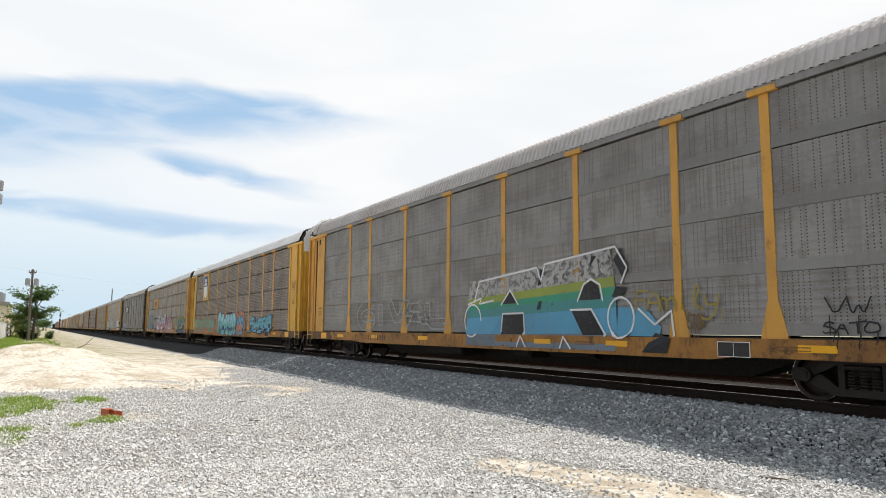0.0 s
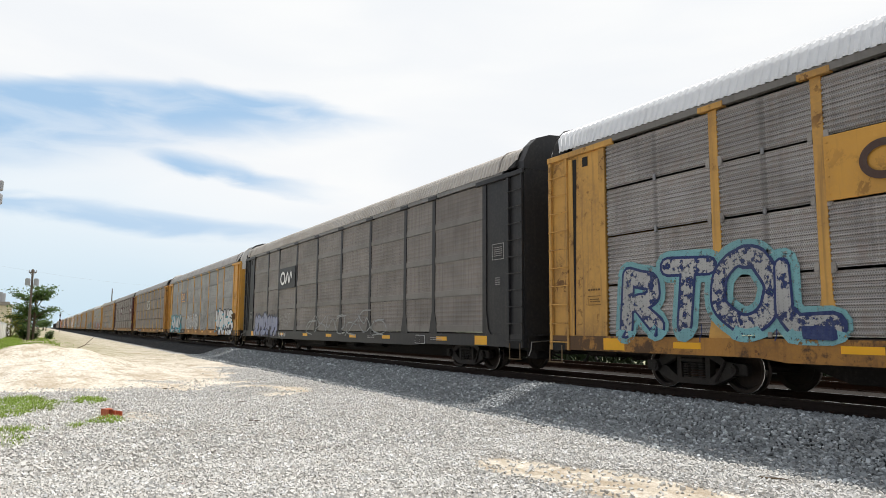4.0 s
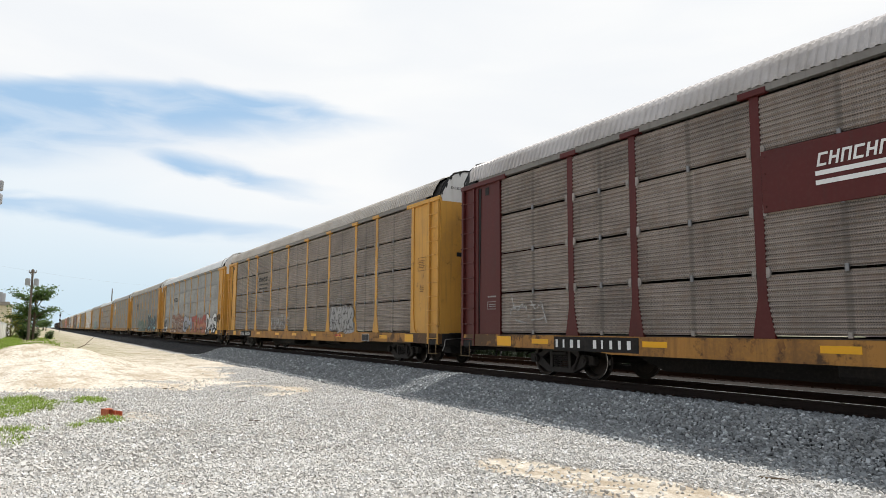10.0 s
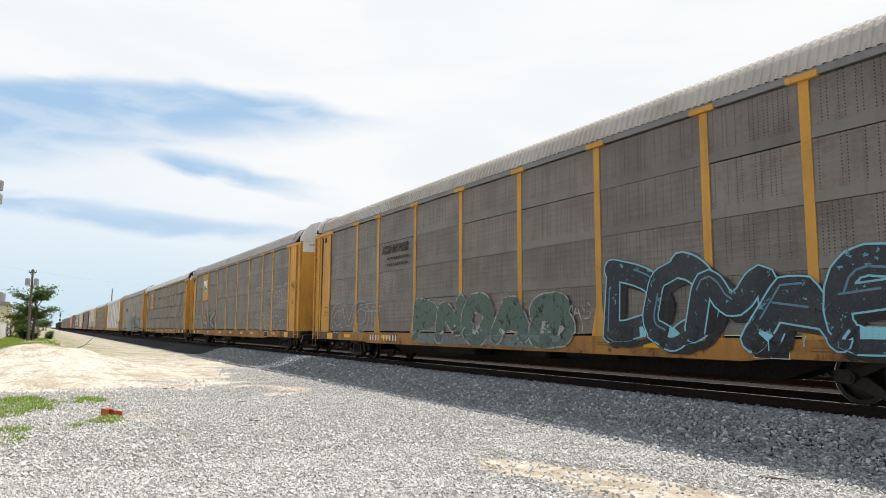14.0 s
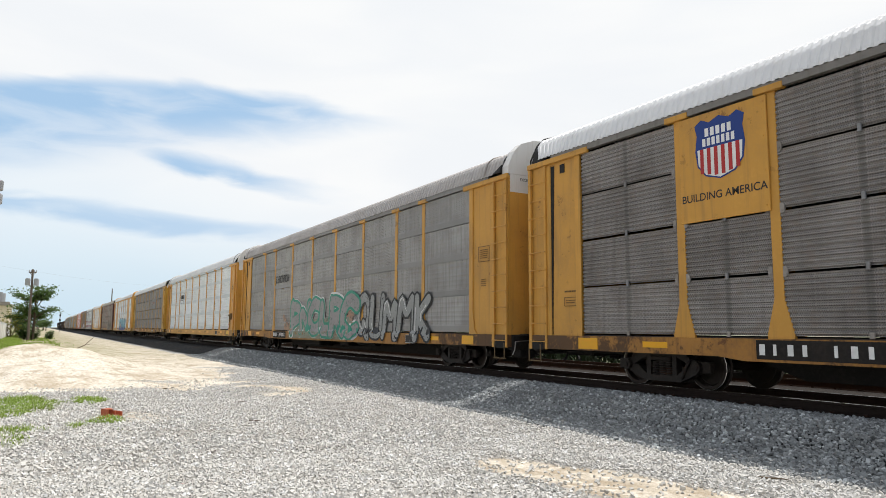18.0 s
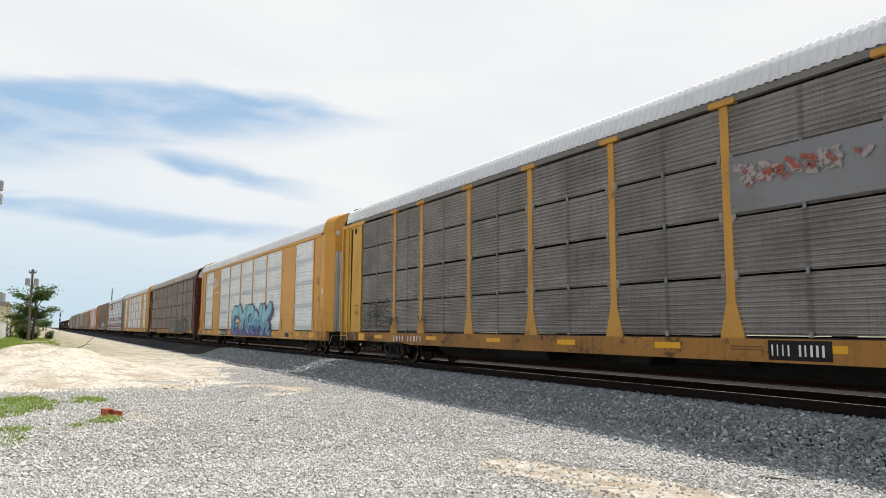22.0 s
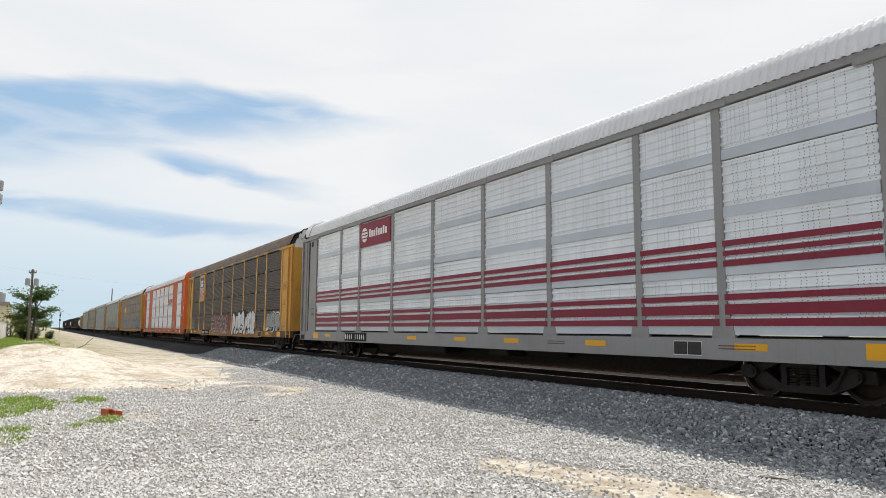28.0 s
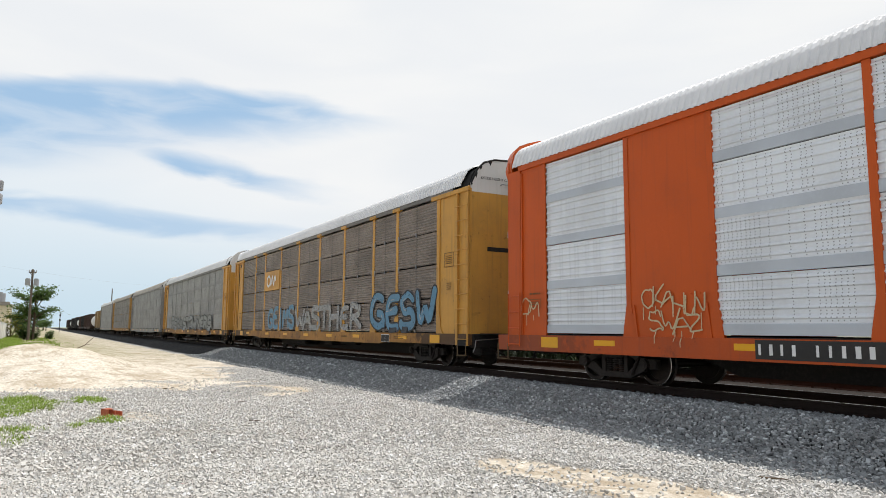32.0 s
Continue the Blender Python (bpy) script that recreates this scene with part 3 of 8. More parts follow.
def truck_frame_mesh():
    """One cast side frame of a truck: arched top, tension arm below, open middle with the springs in it."""
    b = Build()
    top = [(-1.10, 0.34), (-1.12, 0.52), (-0.74, 0.55), (-0.42, 0.74), (0.42, 0.74), (0.74, 0.55), (1.12, 0.52), (1.10, 0.34), (0.84, 0.34), (0.66, 0.44), (0.36, 0.60), (-0.36, 0.60), (-0.66, 0.44), (-0.84, 0.34)]
    b.prism(top[:7] + [(1.12, 0.40), (0.72, 0.43), (0.36, 0.60), (-0.36, 0.60), (-0.72, 0.43), (-1.12, 0.40)], "y", -0.07, 0.07)
    b.prism([(-0.84, 0.30), (-0.72, 0.43), (-0.62, 0.43), (-0.36, 0.24), (0.36, 0.24), (0.62, 0.43), (0.72, 0.43), (0.84, 0.30), (0.44, 0.13), (-0.44, 0.13)], "y", -0.07, 0.07)
    for s in (-1, 1):
        b.box(min(s * 0.27, s * 0.37), max(s * 0.27, s * 0.37), -0.075, 0.075, 0.22, 0.62)
        b.box(s * 0.96 - 0.17, s * 0.96 + 0.17, -0.065, 0.065, 0.32, 0.50, cut=0.02)
    for x in (-0.17, 0.0, 0.17):
        for i in range(6):
            b.rod((x, -0.02, 0.245 + 0.045 * i), (x, -0.02, 0.268 + 0.045 * i), 0.072, 8)
    b.box(-0.26, 0.26, -0.12, 0.05, 0.52, 0.60, cut=0.02)
    for x in (-0.865, 0.865):
        b.rod((x, -0.15, 0.42), (x, 0.05, 0.42), 0.105, 12)
        b.rod((x, -0.17, 0.42), (x, -0.15, 0.42), 0.06, 8)
        for u in (-0.055, 0.055):
            b.rod((x + u, -0.165, 0.455), (x + u, -0.15, 0.455), 0.016, 6)
    b.rod((0.5, -0.10, 0.20), (0.72, -0.10, 0.58), 0.03, 6)
    return b.mesh("side_frame", "truck_steel")


def wheelset_mesh():
    b = Build()
    b.rod((0, -0.95, 0), (0, 0.95, 0), 0.075, 10)
    for s in (-1, 1):
        o = [(0.08, s * 0.70), (0.30, s * 0.705), (0.345, s * 0.70), (0.345, s * 0.82), (0.36, s * 0.825)]
        b.lathe(o, 20)
        b.lathe([(0.417, s * 0.82), (0.42, s * 0.72)], 20, 1)
        b.lathe([(0.36, s * 0.825), (0.405, s * 0.822)], 20)
        # thin ring in bright steel, put in for the highlight along the rim
        b.lathe([(0.405, s * 0.822), (0.417, s * 0.82)], 20, 1)
        b.lathe([(0.42, s * 0.72), (0.447, s * 0.705), (0.44, s * 0.68), (0.34, s * 0.685), (0.30, s * 0.72), (0.08, s * 0.74)], 20)
        b.box(-0.05, 0.05, s * 0.94 - 0.01, s * 0.94 + 0.01, -0.05, 0.05)
    return b.mesh("wheelset", ["wheel_steel", "tread_steel"], flat=True, weld=True)


def bolster_mesh():
    return Build().box(-0.22, 0.22, -1.05, 1.05, 0.40, 0.62, cut=0.04).rod((0, 0, 0.55), (0, 0, 0.72), 0.3, 12).mesh("bolster", "running_gear")


def add_truck(car, x):
    t = part("truck", shared("bolster", bolster_mesh), car, (x, 0, 0), 0, "black cast-steel four-wheel truck")
    fr = shared("truckframe", truck_frame_mesh)
    part("side_frame", fr, t, (0, -1.02, 0))
    part("side_frame", fr, t, (0, 1.02, 0), 180)
    ws = shared("wheelset", wheelset_mesh)
    WHEELS.append((part("wheelset", ws, t, (-0.865, 0, 0.42)), part("wheelset", ws, t, (0.865, 0, 0.42))))
    return t


WHEELS = []


def coupler_mesh():
    b = Build()
    b.box(-0.55, 0.12, -0.10, 0.10, 0.76, 0.96, cut=0.03)
    b.prism([(0.08, -0.16), (0.36, -0.20), (0.42, -0.06), (0.26, 0.0), (0.42, 0.10), (0.30, 0.22), (0.08, 0.14)], "z", 0.70, 1.0)
    return b.mesh("coupler", "running_gear")


def hose_mesh():
    b = Build()
    p = [Vector((0, 0.35, 0.72)), Vector((0.16, 0.34, 0.60)), Vector((0.30, 0.30, 0.42)), Vector((0.46, 0.20, 0.36)), Vector((0.62, 0.10, 0.38))]
    b.tube(p, 0.03, 0.03)
    return b.mesh("brake_hose", "rubber")


def lever_mesh():
    b = Build()
    p = [(0.02, -1.45, 0.80), (0.05, -0.5, 0.86), (0.10, -0.1, 0.95)]
    b.rod(p[0], p[1], 0.014, 6).rod(p[1], p[2], 0.014, 6)
    b.rod((0.02, -1.45, 0.80), (0.06, -1.50, 0.62), 0.014, 6).rod((0.06, -1.50, 0.62), (0.05, -1.56, 0.48), 0.014, 6)
    return b.mesh("uncoupling_lever", "steel_rod")


def ladder_mesh(mat):
    """The broad stile of a ladder up the corner of a car."""
    return Build().prism([(0.0, SILL_LO + 0.05), (0.09, SILL_LO + 0.05), (0.09, EAVE - 0.1), (0.0, EAVE - 0.1)], "y", -0.06, 0.0).mesh("ladder", mat)


def add_ladder(car, mat, at, rz):
    lad = part("ladder", shared(("ladder", mat), lambda: ladder_mesh(mat)), car, at, rz)
    part("stile", shared(("stile", mat), lambda: Build().box(0.58, 0.64, -0.06, 0.0, SILL_LO + 0.05, EAVE - 0.1).mesh("stile", mat)), lad)
    rung = shared(("rung", mat), lambda: Build().rod((0.02, -0.075, 0), (0.63, -0.075, 0), 0.014, 6).mesh("rung", mat))
    for i in range(10):
        part("rung", rung, lad, (0, 0, SILL_LO + 0.22 + 0.405 * i))


def end_wall_mesh(mat):
    """The solid sheet of a car's end section, x = 0 at its inner edge."""
    w = HALF - INNER
    return Build().box(0.0, w, 0.0, 0.05, SILL_HI - 0.02, EAVE - 0.02).mesh("end_wall", mat)


def corner_post_mesh(mat):
    b = Build()
    b.prism([(-0.02, SILL_HI - 0.1), (0.46, SILL_HI - 0.1), (0.24, SILL_HI + 0.12), (0.15, SILL_HI + 0.6), (0.15, EAVE - 0.03), (-0.02, EAVE - 0.03)], "y", -0.03, 0.0)
    return b.mesh("corner_post", mat)


def rib_mesh(mat):
    return Build().box(0.98, 1.12, -0.035, 0.0, SILL_HI - 0.05, EAVE - 0.13, cut=0.012).mesh("rib", mat)


def header_mesh(mat):
    return Build().box(-0.30, HALF - INNER + 0.02, -0.072, 0.0, EAVE - 0.09, EAVE + 0.035, cut=0.012).mesh("header", mat)


def add_end_wall(car, mat, x, y, rz, flip):
    def get(name, make):
        return shared((name, mat, flip), lambda: mirrored(make(mat), "x") if flip else make(mat))
    w = part("end_wall", get("end_wall", end_wall_mesh), car, (x, y, 0), rz)
    part("corner_post", get("corner_post", corner_post_mesh), w)
    part("rib", get("rib", rib_mesh), w)
    part("header", get("header", header_mesh), w)


def brake_mesh():
    b = Build()
    b.box(-0.12, 0.12, -0.10, 0.0, -0.1, 0.22, cut=0.03)
    b.rod((0.0, -0.14, 0.1), (0.22, -0.16, -0.16), 0.022, 6).rod((0.0, -0.10, 0.10), (0.0, -0.18, 0.10), 0.05, 8)
    b.rod((0.22, -0.16, -0.16), (0.25, -0.15, -0.30), 0.022, 6)
    b.tube([(0.02, -0.06, -0.1), (-0.02, -0.06, -0.35), (0.03, -0.06, -0.72)], 0.014, 0.014, 5)
    b.box(-0.16, 0.16, -0.05, 0.0, -0.16, -0.08, cut=0.02)
    return b.mesh("brake_lever", "grime")


def chain_mesh():
    b = Build()
    n = 15
    for i in range(n):
        t = i / (n - 1)
        x, z = -0.5 + 1.0 * t, 0.56 - 0.20 * (1 - (2 * t - 1) ** 2)
        s = 0.012 if i % 2 else 0.022
        b.box(x - 0.032, x + 0.032, -s, s, z - (0.034 - s), z + (0.034 - s))
    return b.mesh("safety_chain", "grime")


def end_door_mesh(lower, upper, slotted=False, split=4.35):
    """One leaf of an end door, its face towards +X, from the middle (y = 0) to the side."""
    b = Build()
    hi = [(0.012, split), (1.56, split), (1.56, 4.88), (1.56, 5.10), (1.36, 5.49), (1.15, 5.68), (0.8, 5.79), (0.012, 5.84)]
    b.prism([(0.012, SILL_HI), (1.56, SILL_HI), (1.56, split), (0.012, split)], "x", -0.06, 0.0, 0)
    b.prism(hi, "x", -0.06, 0.0, 1)
    if slotted:
        for i in range(5):
            y = 0.12 + 0.29 * i
            b.box(0.0, 0.05, y, y + 0.20, SILL_HI + 0.05, split, 0)
            b.box(0.0, 0.05, y, y + 0.20, split, 5.45, 1)
    return b.mesh("end_door", [lower, upper], weld=not slotted)


def door_slot_mesh():
    return Build().box(0.0, 0.012, 0.35, 1.05, 3.22, 3.34, cut=0.005).mesh("door_slot", "rubber")


def grab_bar_mesh():
    return Build().tube([(0.0, 0.10, 5.10), (0.05, 0.12, 5.12), (0.05, 0.35, 5.12), (0.05, 0.58, 5.12), (0.0, 0.60, 5.10)], 0.016, 0.016).mesh("grab_bar", "dull_zinc")


def hood_seam_mesh():
    """The lap of two roof sheets, a thin line over the roof."""
    sec = [(y * 1.02, z + 0.028) for y, z in ROOF]
    return Build().tube([(0.0, y, z) for y, z in sec] + [(0.0, -y, z) for y, z in sec[-2::-1]], 0.016, 0.016, 5).mesh("roof_seam", "lug")


# a black strip proud of the wall that stands for the slit's shade
def pivot_gap_mesh():
    return Build().prism([(-0.02, SILL_HI + 0.02), (0.12, SILL_HI + 0.02), (0.22, EAVE - 0.16), (-0.08, EAVE - 0.16)], "y", -0.012, 0.0).mesh("pivot_gap", "rubber")


def seal_mesh():
    return Build().box(0.0, 0.07, -0.05, 0.05, SILL_HI, 5.82).mesh("door_seal", "rubber")


def fluted_door_mesh(mat, top, inner):
    """One leaf of an end door in two strips: a fluted zinc one at the side, a painted one inside, cream above."""
    b = Build()
    b.box(-0.05, 0.0, 0.012, 0.70, SILL_HI, 4.22, 0).box(-0.05, 0.0, 0.012, 0.70, 4.22, 5.72, 1)
    flute = [(0.71, 0.0), (0.80, 0.0), (0.84, -0.035), (0.94, -0.035), (0.98, 0.0), (1.08, 0.0), (1.12, -0.035), (1.20, -0.035), (1.24, 0.0), (1.33, 0.0), (1.33, -0.06), (0.71, -0.06)]
    b.prism([(x, y) for y, x in flute], "z", SILL_HI, 4.22, 2)
    b.prism([(0.71, 4.22), (1.33, 4.22), (1.33, 5.20), (1.10, 5.48), (0.71, 5.70)], "x", -0.06, 0.0, 1)
    for z in (1.9, 3.4, 4.9):
        b.box(0.0, 0.03, 1.20, 1.34, z, z + 0.16, 2)
    return b.mesh("end_door", [inner, top, "galvanized"])


def corner_column_mesh(mat):
    """The chamfered corner between a side and an end, x = 0 at the end."""
    b = Build()
    b.prism([(-0.45, -SIDE - 0.002), (-0.42, -SIDE - 0.035), (-0.02, -1.36), (-0.02, -1.30), (-0.45, -1.50)], "z", SILL_LO + 0.02, 5.22)
    return b.mesh("corner_column", mat)


def latch_mesh():
    return Build().box(-0.03, 0.03, -0.03, 0.01, -0.06, 0.06, cut=0.008).mesh("latch", "dull_zinc")


# a black plate laid on the sheet for the darkness of an opening
def notch_mesh():
    return Build().box(-0.08, 0.08, -0.010, 0.0, -0.10, 0.10).mesh("cut_out", "rubber")


# a black plate on the sill's face, painting the shade of a recess
def recess_mesh():
    return Build().box(-0.24, 0.24, -0.010, 0.0, -0.10, 0.11).mesh("step_recess", "rubber")


def step_mesh(mat):
    b = Build()
    b.rod((0.0, -0.02, 0.40), (0.0, -0.02, SILL_HI - 0.2), 0.016, 6).rod((0.42, -0.02, 0.40), (0.42, -0.02, SILL_HI - 0.2), 0.016, 6).box(-0.015, 0.435, -0.05, 0.02, 0.385, 0.405)
    return b.mesh("step", "grime")


def rail_beam_mesh(mat):
    b = Build().box(-12.35, 12.35, -0.03, 0.10, EAVE - 0.025, EAVE + 0.10)
    return b.mesh("roof_rail", mat)


def deck_mesh():
    b = Build().box(-13.0, 13.0, -1.55, 1.55, 0.93, 0.99)
    for z in (2.55, 4.05):
        b.box(-12.9, 12.9, -1.40, 1.40, z, z + 0.05)
    return b.mesh("deck", "deck_steel")


def text_mesh(body, size, mat, spacing=1.0):
    """Lettering in the built-in font, upright on a face towards -Y."""
    cu = bpy.data.curves.new("lettering", "FONT")
    cu.body, cu.size, cu.align_x, cu.align_y, cu.space_character = body, size, "CENTER", "CENTER", spacing
    cu.offset = size * 0.012
    tmp = bpy.data.objects.new("lettering", cu)
    me = bpy.data.meshes.new_from_object(tmp)
    bpy.data.objects.remove(tmp)
    bpy.data.curves.remove(cu)
    me.transform(Matrix.Rotation(math.pi / 2, 4, "X"))
    me.materials.clear()
    me.materials.append(MATS[mat])
    return me


def plates(boxes, mats, name="marking"):
    """Flat marks on a face towards -Y: (x0, x1, z0, z1, slot, lift)."""
    b = Build()
    for x0, x1, z0, z1, slot, lift in boxes:
        b.box(x0, x1, -0.004 - lift, 0.0, z0, z1, slot)
    return b.mesh(name, mats)


def shape(points, lift, b, slot):
    b.prism(points, "y", -0.004 - lift, 0.0, slot)


# ---- spray paint ----
def scribble(rnd):
    """The strokes of one loose, letter-like form in a unit box."""
    u = rnd.uniform
    out = []
    for _ in range(rnd.choice((2, 2, 3))):
        k = rnd.randrange(6)
        if k == 0:
            x = u(0, 0.7)
            out.append(((x + u(-0.1, 0.1), u(0, 0.15)), (x + u(-0.12, 0.12), 0.5), (x + u(-0.1, 0.1), u(0.85, 1.0))))
        elif k == 1:
            s = rnd.choice((-1, 1))
            out.append(((0.35 - 0.3 * s, 0.9), (0.35 + 0.4 * s, 0.95), (0.35 + 0.45 * s, 0.5), (0.35 + 0.1 * s, 0.35)))
        elif k == 2:
            s = rnd.choice((-1, 1))
            out.append(((0.35 - 0.35 * s, 0.55), (0.35 + 0.3 * s, 0.6), (0.35 + 0.45 * s, 0.15), (0.35 - 0.3 * s, 0.02)))
        elif k == 3:
            out.append(((u(-0.1, 0.1), u(0, 0.3)), (0.3, u(0.3, 0.7)), (0.75, u(0.7, 1.0))))
        elif k == 4:
            out.append(((0.0, u(0.6, 1.0)), (0.25, u(0.2, 0.5)), (0.55, u(0.5, 0.8)), (0.8, u(0.0, 0.3))))
        else:
            out.append(((0.75, u(0.75, 1.0)), (0.1, 0.9), (-0.05, 0.4), (0.3, 0.05), (0.75, u(0.1, 0.3))))
    return out


def bent(x, z, rx, rz, a0, a1, n=9):
    """An arc of an ellipse, its angles in degrees."""
    return tuple((x + rx * math.cos(radians(a0 + (a1 - a0) * i / (n - 1))), z + rz * math.sin(radians(a0 + (a1 - a0) * i / (n - 1)))) for i in range(n))


# strokes of hand-drawn letters in a box 0.8 wide and 1 high
FORMS = {
    "A": (((0.0, 0.0), (0.36, 1.0), (0.74, 0.0)), ((0.16, 0.36), (0.58, 0.36))),
    "B": (((0.08, 0.0), (0.08, 1.0)), bent(0.1, 0.76, 0.5, 0.24, 90, -90), bent(0.1, 0.26, 0.62, 0.26, 90, -90)),
    "C": (bent(0.42, 0.5, 0.42, 0.5, 48, 312, 13),),
    "D": (((0.08, 0.0), (0.08, 1.0)), bent(0.1, 0.5, 0.62, 0.5, 90, -90, 11)),
    "E": (((0.7, 0.97), (0.1, 0.97), (0.1, 0.03), (0.72, 0.03)), ((0.1, 0.5), (0.6, 0.52))),
    "F": (((0.7, 0.97), (0.1, 0.97), (0.1, 0.0)), ((0.1, 0.55), (0.58, 0.55))),
    "G": (bent(0.42, 0.5, 0.42, 0.5, 50, 330, 13), ((0.78, 0.08), (0.78, 0.42), (0.46, 0.42))),
    "H": (((0.06, 0.0), (0.06, 1.0)), ((0.70, 0.0), (0.70, 1.0)), ((0.06, 0.5), (0.70, 0.52))),
    "I": (((0.38, 0.0), (0.38, 1.0)),),
    "K": (((0.08, 0.0), (0.08, 1.0)), ((0.72, 1.0), (0.14, 0.48), (0.76, 0.0))),
    "L": (((0.1, 1.0), (0.1, 0.03), (0.74, 0.03)),),
    "M": (((0.0, 0.0), (0.08, 1.0), (0.4, 0.35), (0.72, 1.0), (0.8, 0.0)),),
    "N": (((0.06, 0.0), (0.06, 1.0), (0.70, 0.0), (0.70, 1.0)),),
    "O": (bent(0.4, 0.5, 0.4, 0.5, 90, 450, 15),),
    "P": (((0.08, 0.0), (0.08, 1.0)), bent(0.1, 0.70, 0.6, 0.30, 90, -90)),
    "Q": (bent(0.4, 0.55, 0.4, 0.45, 90, 450, 15), ((0.45, 0.28), (0.8, -0.08))),
    "R": (((0.08, 0.0), (0.08, 1.0)), bent(0.1, 0.72, 0.58, 0.28, 90, -90), ((0.3, 0.44), (0.74, 0.0))),
    "S": (bent(0.4, 0.74, 0.34, 0.26, 35, 250, 9) + bent(0.4, 0.25, 0.38, 0.26, 70, -150, 9),),
    "T": (((0.0, 0.96), (0.8, 0.98)), ((0.4, 0.96), (0.4, 0.0))),
    "U": (((0.06, 1.0), (0.06, 0.3)) + bent(0.4, 0.3, 0.34, 0.3, 180, 360, 7) + ((0.74, 1.0),),),
    "V": (((0.0, 1.0), (0.38, 0.0), (0.78, 1.0)),),
    "W": (((0.0, 1.0), (0.2, 0.0), (0.42, 0.7), (0.62, 0.0), (0.84, 1.0)),),
    "Y": (((0.0, 1.0), (0.4, 0.48), (0.8, 1.0)), ((0.4, 0.48), (0.36, 0.0))),
    "Z": (((0.05, 0.96), (0.74, 0.96), (0.05, 0.04), (0.76, 0.04)),),
    "!": (((0.4, 0.3), (0.4, 1.0)), ((0.4, 0.0), (0.4, 0.05))),
    "a": (bent(0.36, 0.3, 0.3, 0.3, 20, 340, 9), ((0.66, 0.6), (0.68, 0.0), (0.8, 0.04))),
    "m": (((0.0, 0.6), (0.05, 0.0)), ((0.05, 0.4), (0.25, 0.6), (0.35, 0.4), (0.36, 0.0)), ((0.36, 0.4), (0.55, 0.6), (0.68, 0.4), (0.72, 0.0))),
    "i": (((0.4, 0.0), (0.4, 0.55)), ((0.4, 0.75), (0.42, 0.8))),
    "l": (((0.3, 0.0), (0.2, 0.5), (0.35, 1.0), (0.5, 0.9), (0.25, 0.2), (0.6, 0.0)),),
    "y": (((0.1, 0.6), (0.2, 0.2), (0.6, 0.25)), ((0.7, 0.6), (0.6, 0.0), (0.3, -0.4), (0.0, -0.3))),
}


def soften(line, rounds=2):
    for _ in range(rounds):
        out = [line[0]]
        for a, b in zip(line, line[1:]):
            out += [(0.75 * a[0] + 0.25 * b[0], 0.75 * a[1] + 0.25 * b[1]), (0.25 * a[0] + 0.75 * b[0], 0.25 * a[1] + 0.75 * b[1])]
        line = out + [line[-1]]
    return line


def side_depth(x, z, posts, wide):
    """How far the car's side stands out at x, z."""
    if z < SILL_HI + 0.01:
        return 0.070
    return 0.018


def ribbon(b, line, width, lift, posts, slot, wide=False, flare=0.0):
    """A band of paint of the given width along a line of (x, z), laid over the side of the car; flare widens its end."""
    pts = []
    for a, c in zip(line, line[1:]):
        n = max(1, int(math.hypot(c[0] - a[0], c[1] - a[1]) / 0.07))
        pts += [(a[0] + (c[0] - a[0]) * i / n, a[1] + (c[1] - a[1]) * i / n) for i in range(n)]
    pts.append(line[-1])
    h, v = width / 2, []
    def put(x, z, more=0.0):
        z = max(z, SILL_LO + 0.065)
        return (x, -side_depth(x, z, posts, wide) - lift - more, z)
    n = len(pts)
    for i, (x, z) in enumerate(pts):
        up = 0.0009 * i / n
        a, c = pts[max(0, i - 1)], pts[min(n - 1, i + 1)]
        dx, dz = c[0] - a[0], c[1] - a[1]
        l = math.hypot(dx, dz) or 1.0
        q = h * (1.0 + flare * (2.0 * i / n - 1.0))
        nx, nz = -dz / l * q, dx / l * q
        v += [put(x + nx, z + nz, up), put(x, z, up), put(x - nx, z - nz, up)]
    f = []
    for i in range(n - 1):
        a = 3 * i
        f += [(a, a + 1, a + 4, a + 3), (a + 1, a + 2, a + 5, a + 4)]
    b.add(v, f, slot)
    for (x, z), (qx, qz) in ((pts[0], pts[min(2, n - 1)]), (pts[-1], pts[max(0, n - 3)])):
        t0 = math.atan2(z - qz, x - qx)
        q = h * (1.0 + (flare if (x, z) == pts[-1] else -flare))
        up = 0.00095 if (x, z) == pts[-1] else -0.00005
        fan = [put(x, z, up)] + [put(x + q * math.cos(t0 + k), z + q * math.sin(t0 + k), up) for k in (-1.57, -0.9, -0.3, 0.3, 0.9, 1.57)]
        b.add(fan, [(0, i, i + 1) for i in range(1, 6)], slot)


